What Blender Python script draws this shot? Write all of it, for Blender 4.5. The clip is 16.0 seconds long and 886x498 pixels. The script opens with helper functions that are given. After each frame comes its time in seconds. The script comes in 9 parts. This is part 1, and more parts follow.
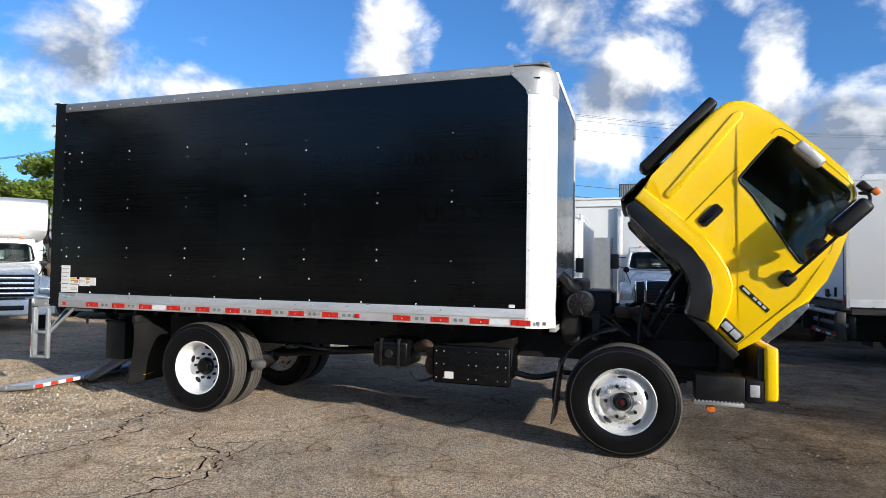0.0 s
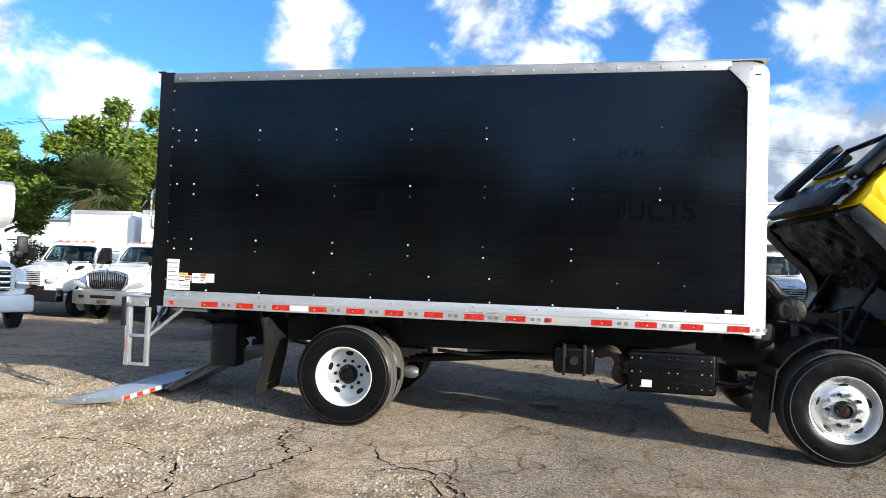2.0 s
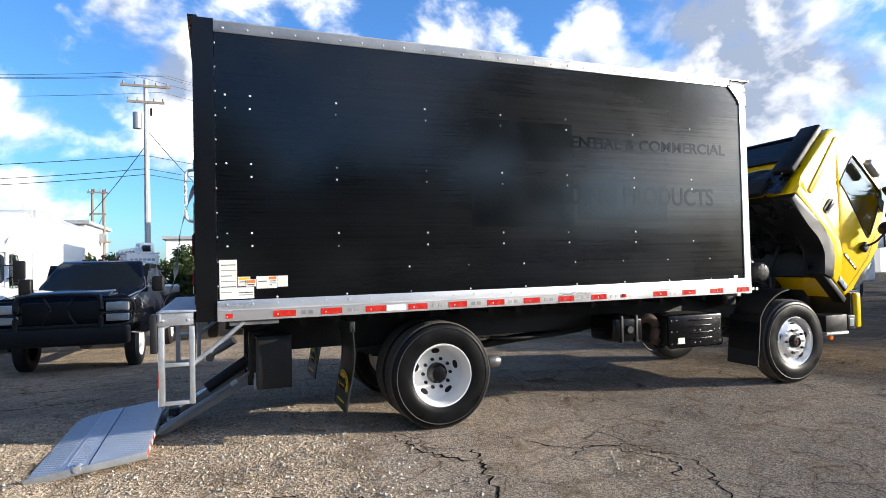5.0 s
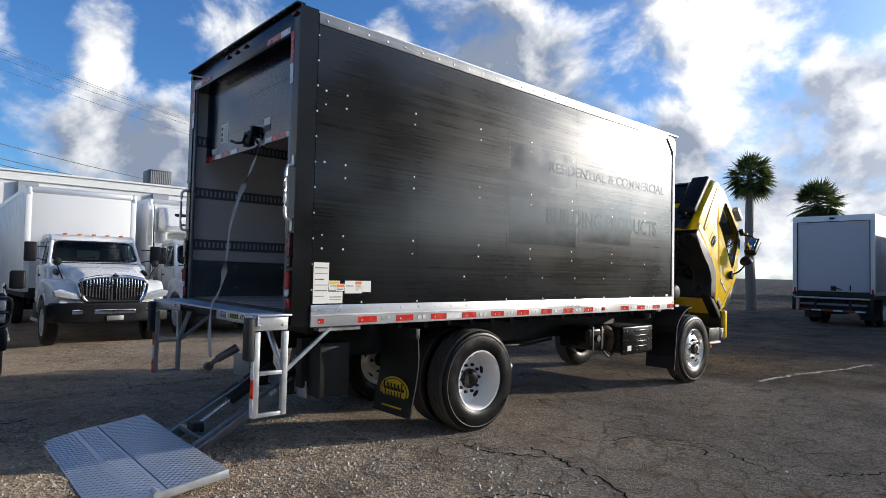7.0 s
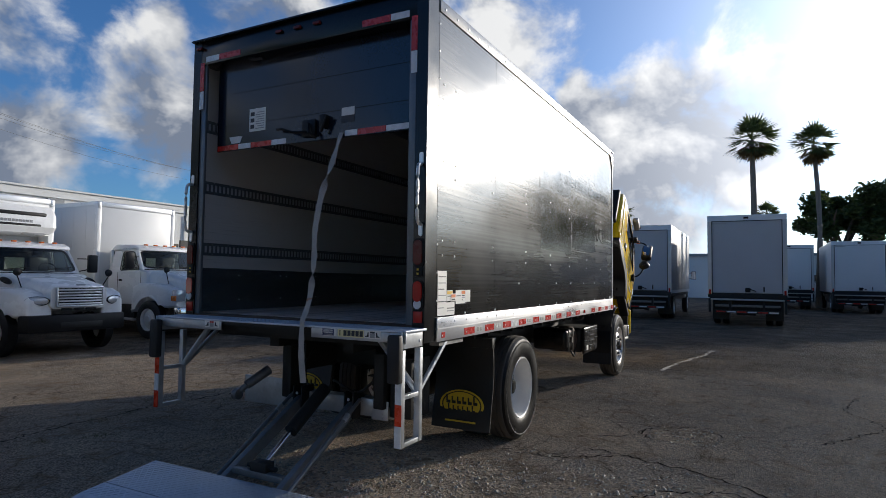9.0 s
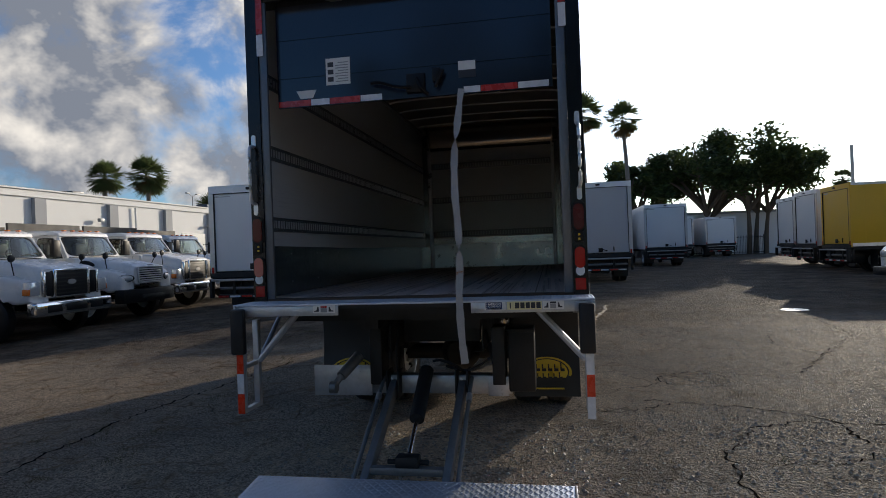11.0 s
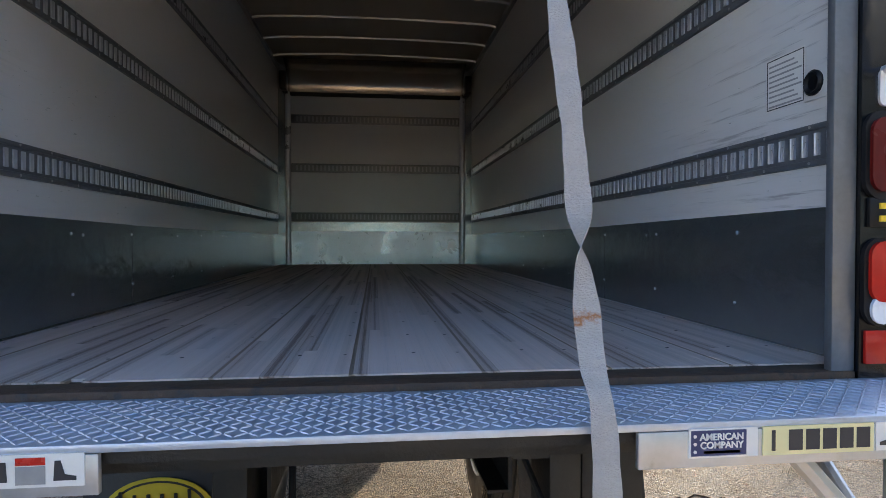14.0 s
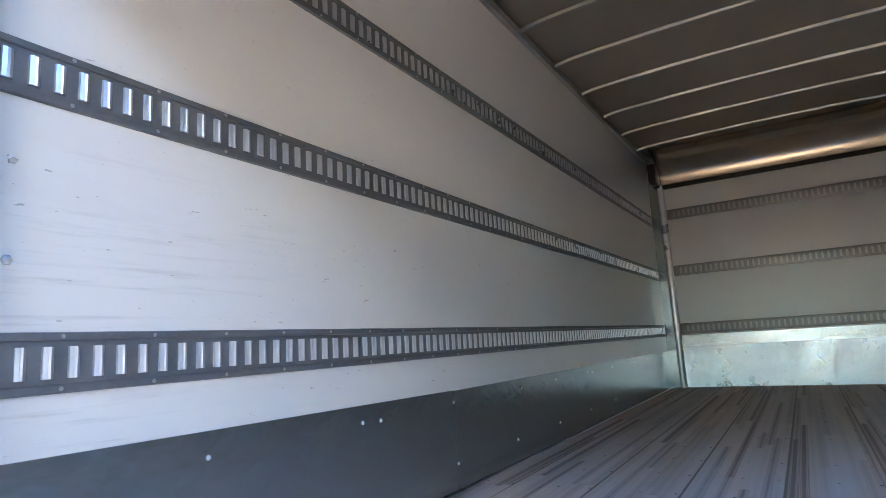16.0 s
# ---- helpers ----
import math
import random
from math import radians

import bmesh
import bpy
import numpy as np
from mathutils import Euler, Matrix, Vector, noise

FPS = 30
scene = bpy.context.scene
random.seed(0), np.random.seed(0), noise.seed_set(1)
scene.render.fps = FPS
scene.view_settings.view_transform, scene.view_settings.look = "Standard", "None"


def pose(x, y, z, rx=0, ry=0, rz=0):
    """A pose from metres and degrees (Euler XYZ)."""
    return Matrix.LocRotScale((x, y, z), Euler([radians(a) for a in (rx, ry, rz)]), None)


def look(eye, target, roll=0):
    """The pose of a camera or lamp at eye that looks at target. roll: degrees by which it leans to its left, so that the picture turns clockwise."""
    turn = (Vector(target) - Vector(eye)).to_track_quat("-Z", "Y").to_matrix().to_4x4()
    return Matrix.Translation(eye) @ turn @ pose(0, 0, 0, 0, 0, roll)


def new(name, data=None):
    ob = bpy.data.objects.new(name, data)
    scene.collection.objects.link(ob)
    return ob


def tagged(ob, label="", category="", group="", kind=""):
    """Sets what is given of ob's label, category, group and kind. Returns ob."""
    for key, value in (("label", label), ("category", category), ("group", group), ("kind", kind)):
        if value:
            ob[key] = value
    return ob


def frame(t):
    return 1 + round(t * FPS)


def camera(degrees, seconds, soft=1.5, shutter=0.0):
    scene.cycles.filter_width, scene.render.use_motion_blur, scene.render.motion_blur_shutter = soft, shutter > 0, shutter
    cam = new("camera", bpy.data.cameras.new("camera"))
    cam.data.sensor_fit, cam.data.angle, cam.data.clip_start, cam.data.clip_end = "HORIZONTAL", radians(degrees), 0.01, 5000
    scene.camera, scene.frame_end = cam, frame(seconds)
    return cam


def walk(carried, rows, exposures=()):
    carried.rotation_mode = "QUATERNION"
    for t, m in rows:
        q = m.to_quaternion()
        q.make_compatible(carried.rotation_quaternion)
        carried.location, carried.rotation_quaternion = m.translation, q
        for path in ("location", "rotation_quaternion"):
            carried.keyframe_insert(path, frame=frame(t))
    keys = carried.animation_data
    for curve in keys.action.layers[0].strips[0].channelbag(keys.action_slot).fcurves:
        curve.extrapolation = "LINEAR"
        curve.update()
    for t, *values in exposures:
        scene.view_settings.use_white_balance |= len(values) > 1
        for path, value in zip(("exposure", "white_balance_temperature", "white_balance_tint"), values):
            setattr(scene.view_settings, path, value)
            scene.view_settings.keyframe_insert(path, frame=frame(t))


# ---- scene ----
cam = camera(73.2, 16.0, 0.75)
PATH = [
    (0, (6.927, -5.66, 1.718), (6.322, -3.755, 1.781), 0.9),
    (0.5, (6.254, -5.709, 1.708), (5.751, -3.773, 1.719), 0.0),
    (1, (5.564, -5.749, 1.735), (5.03, -3.822, 1.73), -0.5),
    (1.5, (4.888, -5.843, 1.714), (4.471, -3.888, 1.763), 1.1),
    (2, (4.175, -5.85, 1.675), (3.833, -3.88, 1.738), 1.9),
    (2.5, (3.469, -5.922, 1.663), (3.311, -3.932, 1.783), 1.9),
    (3, (2.739, -5.879, 1.657), (2.652, -3.883, 1.753), -0.6),
    (3.5, (2.044, -5.813, 1.66), (2.116, -3.82, 1.803), -0.7),
    (4, (1.371, -5.646, 1.605), (1.671, -3.671, 1.703), -0.1),
    (4.5, (0.708, -5.488, 1.633), (1.177, -3.548, 1.762), -0.9),
    (5, (0.1, -5.319, 1.612), (0.819, -3.453, 1.656), -1.4),
    (5.2, (-0.138, -5.214, 1.583), (0.694, -3.395, 1.612), -4.9),
    (7.3, (-2.519, -3.951, 1.63), (-1.103, -2.541, 1.715), -0.6),
    (7.5, (-2.672, -3.743, 1.61), (-1.214, -2.377, 1.718), -3.1),
    (8, (-3.107, -3.243, 1.621), (-1.554, -1.988, 1.732), -0.3),
    (8.5, (-3.42, -2.671, 1.601), (-1.717, -1.629, 1.721), -0.4),
    (8.7, (-3.526, -2.424, 1.613), (-1.797, -1.425, 1.724), -0.1),
    (10.8, (-4.213, -0.007, 1.635), (-2.248, 0.365, 1.67), 0.3),
    (11, (-4.184, 0.243, 1.614), (-2.216, 0.599, 1.614), -2.1),
    (11.5, (-3.995, 0.699, 1.671), (-2.011, 0.948, 1.637), -2.2),
    (12, (-3.668, 1.03, 1.614), (-1.674, 1.049, 1.458), -2.4),
    (12.5, (-3.084, 1.171, 1.582), (-1.091, 1.076, 1.439), -0.2),
    (13, (-2.48, 1.274, 1.544), (-0.489, 1.133, 1.422), 0.4),
    (13.2, (-2.222, 1.284, 1.555), (-0.232, 1.124, 1.43), -1.7),
    (13.5, (-1.854, 1.249, 1.562), (0.13, 0.998, 1.516), 0.9),
    (14, (-1.332, 1.239, 1.603), (0.655, 1.013, 1.568), -0.0),
    (14.5, (-0.883, 1.243, 1.697), (1.11, 1.077, 1.69), -0.6),
    (15, (-0.584, 1.183, 1.757), (1.409, 1.348, 1.816), -1.8),
    (15.5, (-0.427, 1.147, 1.822), (1.458, 1.776, 2.043), -4.1),
    (16, (-0.435, 1.165, 1.845), (1.266, 2.168, 2.164), -3.5),
]
EXPOSURES = [(0, 0.17, 6250, 9), (1, 0.40, 6250, 8), (2, 0.70, 6250, 6), (4, 0.68, 6000, 7), (5.2, 0.68, 6400, 10), (7.3, -0.12, 6300, 10), (8, -0.38, 6250, 10), (8.7, -0.50, 6250, 10), (10.8, -0.42, 7000, 11), (12.5, 0.22, 7050, 11), (13, 0.25, 7250, 11), (13.5, 1.0, 7500, 11), (14.0, 2.0, 7400, 11),
             (14.5, 3.2, 8900, 13), (15.0, 3.95, 8400, 13), (15.5, 4.2, 8000, 12), (16, 4.05, 7300, 11)]
walk(cam, [(t, look(e, g, r)) for t, e, g, r in PATH], EXPOSURES)

# ---- light ----
SUN_AZ, SUN_EL = -25.4, 13.4          # degrees from +x towards +y; height
sun_way = Vector((math.cos(radians(SUN_EL)) * math.cos(radians(SUN_AZ)),
                  math.cos(radians(SUN_EL)) * math.sin(radians(SUN_AZ)), math.sin(radians(SUN_EL))))
sun = new("sun", bpy.data.lights.new("sun", "SUN"))
sun.data.energy, sun.data.angle, sun.data.color = 5.0, radians(0.53), (1.0, 0.90, 0.76)
sun.matrix_world = look(sun_way * 60, (0, 0, 0))

world = bpy.data.worlds.new("sky")
scene.world = world
world.use_nodes = True
wn, wl = world.node_tree.nodes, world.node_tree.links
wn.clear()


def wnode(kind, **props):
    n = wn.new(kind)
    for k, v in props.items():
        setattr(n, k, v)
    return n


def wmath(op, a, b=None):
    n = wnode("ShaderNodeMath", operation=op)
    for i, v in enumerate((a, b)):
        if v is None:
            continue
        if isinstance(v, (int, float)):
            n.inputs[i].default_value = v
        else:
            wl.new(v, n.inputs[i])
    return n.outputs[0]


sky = wnode("ShaderNodeTexSky", sky_type="NISHITA", sun_disc=False)
sky.sun_elevation, sky.sun_rotation = radians(SUN_EL), radians(90 - SUN_AZ)
sky.air_density, sky.dust_density, sky.ozone_density = 1.0, 0.6, 5.0
tc = wnode("ShaderNodeTexCoord")
way = tc.outputs["Generated"]
split = wnode("ShaderNodeSeparateXYZ")
wl.new(way, split.inputs[0])
azimuth = wmath("MULTIPLY", wmath("ARCTAN2", split.outputs[1], split.outputs[0]), 180 / math.pi)
height = wmath("MULTIPLY", wmath("ARCSINE", split.outputs[2]), 180 / math.pi)


def wnoise(scale, detail, rough, shift=(0, 0, 0)):
    mp = wnode("ShaderNodeVectorMath", operation="MULTIPLY_ADD")
    wl.new(way, mp.inputs[0])
    mp.inputs[1].default_value, mp.inputs[2].default_value = (1.0, 1.0, 1.25), shift
    q = wnode("ShaderNodeTexNoise")
    q.inputs["Scale"].default_value, q.inputs["Detail"].default_value, q.inputs["Roughness"].default_value = scale, detail, rough
    q.inputs["Distortion"].default_value = 0.2
    wl.new(mp.outputs[0], q.inputs["Vector"])
    return q.outputs["Fac"]


def wramp(src, a, b, lo=0.0, hi=1.0):
    q = wnode("ShaderNodeMapRange", interpolation_type="SMOOTHSTEP")
    for k, v in zip(("From Min", "From Max", "To Min", "To Max"), (a, b, lo, hi)):
        q.inputs[k].default_value = v
    wl.new(src, q.inputs[0])
    return q.outputs[0]


def heaps(rows):
    """Where clouds stand: one at the middle of each heap, falling to nought at its edge."""
    best = None
    for az, el, wide, tall in rows:
        u = wmath("DIVIDE", wmath("SUBTRACT", azimuth, az), wide)
        v = wmath("DIVIDE", wmath("SUBTRACT", height, el), tall)
        d = wmath("SUBTRACT", 1.0, wmath("SQRT", wmath("ADD", wmath("MULTIPLY", u, u), wmath("MULTIPLY", v, v))))
        best = d if best is None else wmath("MAXIMUM", best, d)
    return best


# cumulus towers over the lot: azimuth, height, half width, half height in degrees
WHITE = [(139, 16, 9, 6), (131, 14, 6, 4), (113.5, 20, 4, 7), (97.5, 22, 5, 7), (91, 14.5, 9, 7), (82.5, 25.5, 6, 5), (78.5, 17, 3, 6), (67, 19, 6, 6),
         (53.5, 20.7, 2.5, 3), (45, 20, 8, 6), (42, 25, 4, 4), (24, 21, 11.5, 8), (34, 13, 6, 5), (26, 11, 7, 8), (15.6, 16.6, 2.5, 4), (118, 11, 9, 4.5), (107, 12, 7, 4.5), (113, 6.5, 12, 4), (94, 13, 3, 6)]
# flat grey-blue banks low in the sky
GREY = [(74, 9.5, 9, 5.5), (66, 9.5, 9, 6), (52, 14, 7, 7), (41, 13, 10, 12), (31, 9, 7, 6), (7, 11, 15, 8.5), (12, 5, 14, 5)]
puff = wnoise(7.0, 9.0, 0.58)
toward = wnoise(7.0, 5.0, 0.55, tuple(0.045 * c for c in (sun_way.x, sun_way.y, sun_way.z + 0.7)))
soft_ = wnoise(7.0, 5.0, 0.55)
bank = wnoise(2.2, 3.0, 0.55)
grey = wmath("ADD", heaps(GREY), 0.12)
# the rest of the sky carries the same broken cloud
rest = wmath("MAXIMUM", wramp(split.outputs[1], 0.0, -0.35), wramp(split.outputs[2], 0.48, 0.62))
loose_heaps = wmath("SUBTRACT", wmath("MULTIPLY", wmath("SUBTRACT", bank, wramp(split.outputs[1], -0.35, -0.8, 0.63, 0.53)), 4.5), wmath("MULTIPLY", wmath("SUBTRACT", 1.0, rest), 3.0))
heap = wmath("MAXIMUM", wmath("MAXIMUM", wmath("MAXIMUM", heaps(WHITE), grey), loose_heaps), -1.2)
cover = wmath("ADD", wmath("MULTIPLY", heap, 0.42), wmath("MULTIPLY", wmath("SUBTRACT", puff, 0.5), 1.35))
cloud = wramp(cover, -0.02, 0.30)
# sides turned to the sun are bright, the others and the flat banks grey-blue
side_lit = wmath("ADD", wmath("MULTIPLY", wmath("SUBTRACT", soft_, toward), 3.6), 0.64)
bulk = wmath("MULTIPLY", wramp(cover, 0.02, 0.26), wramp(grey, -0.05, 0.35))
tone = wmath("SUBTRACT", side_lit, wmath("MULTIPLY", bulk, 0.54))
shade = wnode("ShaderNodeValToRGB")
shade.color_ramp.elements[0].position, shade.color_ramp.elements[1].position = 0.0, 0.9
shade.color_ramp.elements[0].color, shade.color_ramp.elements[1].color = (1.9, 2.25, 2.95, 1), (8.2, 8.1, 7.9, 1)
wl.new(tone, shade.inputs[0])
blue = wnode("ShaderNodeVectorMath", operation="MULTIPLY")
wl.new(sky.outputs[0], blue.inputs[0])
blue.inputs[1].default_value = (0.93, 1.16, 1.36)
# the clear sky deepens towards the zenith
deep = wnode("ShaderNodeVectorMath", operation="SCALE")
wl.new(blue.outputs[0], deep.inputs[0])
wl.new(wramp(split.outputs[2], 0.42, 0.95, 1.0, 0.42), deep.inputs["Scale"])
blend = wnode("ShaderNodeMix", data_type="RGBA")
wl.new(cloud, blend.inputs["Factor"])
wl.new(deep.outputs[0], blend.inputs[6])
wl.new(shade.outputs[0], blend.inputs[7])
# bright haze round the sun
aim = wnode("ShaderNodeVectorMath", operation="DOT_PRODUCT")
wl.new(way, aim.inputs[0])
aim.inputs[1].default_value = sun_way
glow = wmath("MULTIPLY", wmath("POWER", wmath("MAXIMUM", aim.outputs["Value"], 0.0), 14.0), 19.0)
glow = wmath("ADD", glow, wmath("MULTIPLY", wmath("POWER", wmath("MAXIMUM", aim.outputs["Value"], 0.0), 4.0), 2.2))
haze = wnode("ShaderNodeVectorMath", operation="SCALE")
haze.inputs[0].default_value = (1.0, 0.99, 0.98)
wl.new(glow, haze.inputs["Scale"])
total = wnode("ShaderNodeVectorMath", operation="ADD")
wl.new(blend.outputs[2], total.inputs[0])
wl.new(haze.outputs[0], total.inputs[1])
back = wnode("ShaderNodeBackground")
back.inputs["Strength"].default_value = 0.14
wl.new(total.outputs[0], back.inputs[0])
wl.new(back.outputs[0], wnode("ShaderNodeOutputWorld").inputs[0])

# ---- materials ----
def mat(name, col, rough=0.5, metal=0.0, var=0.18, scale=3.0, grain=60.0, bump=0.0, stretch=(1, 1, 1), rvar=0.12,
        col2=None, wear=None, wear_at=0.66, coat=0.0, spec=0.5, rnd=0.0, island=0.0):
    """A surface with colour that drifts at two scales, uneven gloss, fine relief and, if given, worn spots."""
    m = bpy.data.materials.new(name)
    m.use_nodes = True
    n, l = m.node_tree.nodes, m.node_tree.links
    b = n["Principled BSDF"]
    b.inputs["Metallic"].default_value = metal
    b.inputs["Coat Weight"].default_value = coat
    b.inputs["Coat Roughness"].default_value = 0.06
    b.inputs["Specular IOR Level"].default_value = spec
    t = n.new("ShaderNodeTexCoord")
    mp = n.new("ShaderNodeMapping")
    mp.inputs["Scale"].default_value = stretch
    l.new(t.outputs["Object"], mp.inputs[0])
    big, fine = n.new("ShaderNodeTexNoise"), n.new("ShaderNodeTexNoise")
    for q, s, d in ((big, scale, 5.0), (fine, grain, 3.0)):
        q.inputs["Scale"].default_value, q.inputs["Detail"].default_value = s, d
        q.inputs["Roughness"].default_value = 0.6
        l.new(mp.outputs[0], q.inputs["Vector"])
    mixed = n.new("ShaderNodeMath")
    mixed.operation = "MULTIPLY_ADD"
    mixed.inputs[1].default_value = 0.35
    l.new(fine.outputs["Fac"], mixed.inputs[0])
    half = n.new("ShaderNodeMath")
    half.operation = "MULTIPLY"
    half.inputs[1].default_value = 0.65
    l.new(big.outputs["Fac"], half.inputs[0])
    l.new(half.outputs[0], mixed.inputs[2])
    fac = mixed.outputs[0]
    if rnd or island:
        if rnd:
            o = n.new("ShaderNodeObjectInfo")
            src = o.outputs["Random"]
        else:
            o = n.new("ShaderNodeNewGeometry")
            src = o.outputs["Random Per Island"]
        add = n.new("ShaderNodeMath")
        add.operation = "MULTIPLY_ADD"
        add.inputs[1].default_value = rnd or island
        off = n.new("ShaderNodeMath")
        off.operation = "SUBTRACT"
        off.inputs[1].default_value = 0.5
        l.new(src, off.inputs[0])
        l.new(off.outputs[0], add.inputs[0])
        l.new(fac, add.inputs[2])
        fac = add.outputs[0]
    ramp = n.new("ShaderNodeValToRGB")
    e = ramp.color_ramp.elements
    e[0].position, e[1].position = 0.25, 0.75
    a = col2 or tuple(c * (1 - var) for c in col)
    z = col if col2 else tuple(min(c * (1 + var), 1) for c in col)
    e[0].color, e[1].color = (*a, 1), (*z, 1)
    l.new(fac, ramp.inputs[0])
    out = ramp.outputs[0]
    if wear:
        w = n.new("ShaderNodeTexNoise")
        w.inputs["Scale"].default_value, w.inputs["Detail"].default_value, w.inputs["Roughness"].default_value = scale * 2.3, 8.0, 0.7
        l.new(mp.outputs[0], w.inputs["Vector"])
        wr = n.new("ShaderNodeValToRGB")
        wr.color_ramp.elements[0].position, wr.color_ramp.elements[1].position = wear_at, wear_at + 0.07
        l.new(w.outputs["Fac"], wr.inputs[0])
        mx = n.new("ShaderNodeMix")
        mx.data_type = "RGBA"
        l.new(wr.outputs[0], mx.inputs["Factor"])
        l.new(out, mx.inputs[6])
        mx.inputs[7].default_value = (*wear, 1)
        out = mx.outputs[2]
    l.new(out, b.inputs["Base Color"])
    rr = n.new("ShaderNodeMapRange")
    rr.inputs["To Min"].default_value, rr.inputs["To Max"].default_value = max(rough - rvar, 0.02), min(rough + rvar, 1)
    rr.inputs["From Min"].default_value, rr.inputs["From Max"].default_value = 0.3, 0.7
    l.new(big.outputs["Fac"], rr.inputs[0])
    l.new(rr.outputs[0], b.inputs["Roughness"])
    if bump:
        bp = n.new("ShaderNodeBump")
        bp.inputs["Strength"].default_value, bp.inputs["Distance"].default_value = bump, 0.01
        l.new(fine.outputs["Fac"], bp.inputs["Height"])
        l.new(bp.outputs[0], b.inputs["Normal"])
    return m


def glass(name, tint=(0.75, 0.85, 0.83), rough=0.02):
    m = bpy.data.materials.new(name)
    m.use_nodes = True
    b = m.node_tree.nodes["Principled BSDF"]
    b.inputs["Base Color"].default_value = (*tint, 1)
    b.inputs["Roughness"].default_value = rough
    b.inputs["Transmission Weight"].default_value = 1.0
    b.inputs["IOR"].default_value = 1.45
    return m


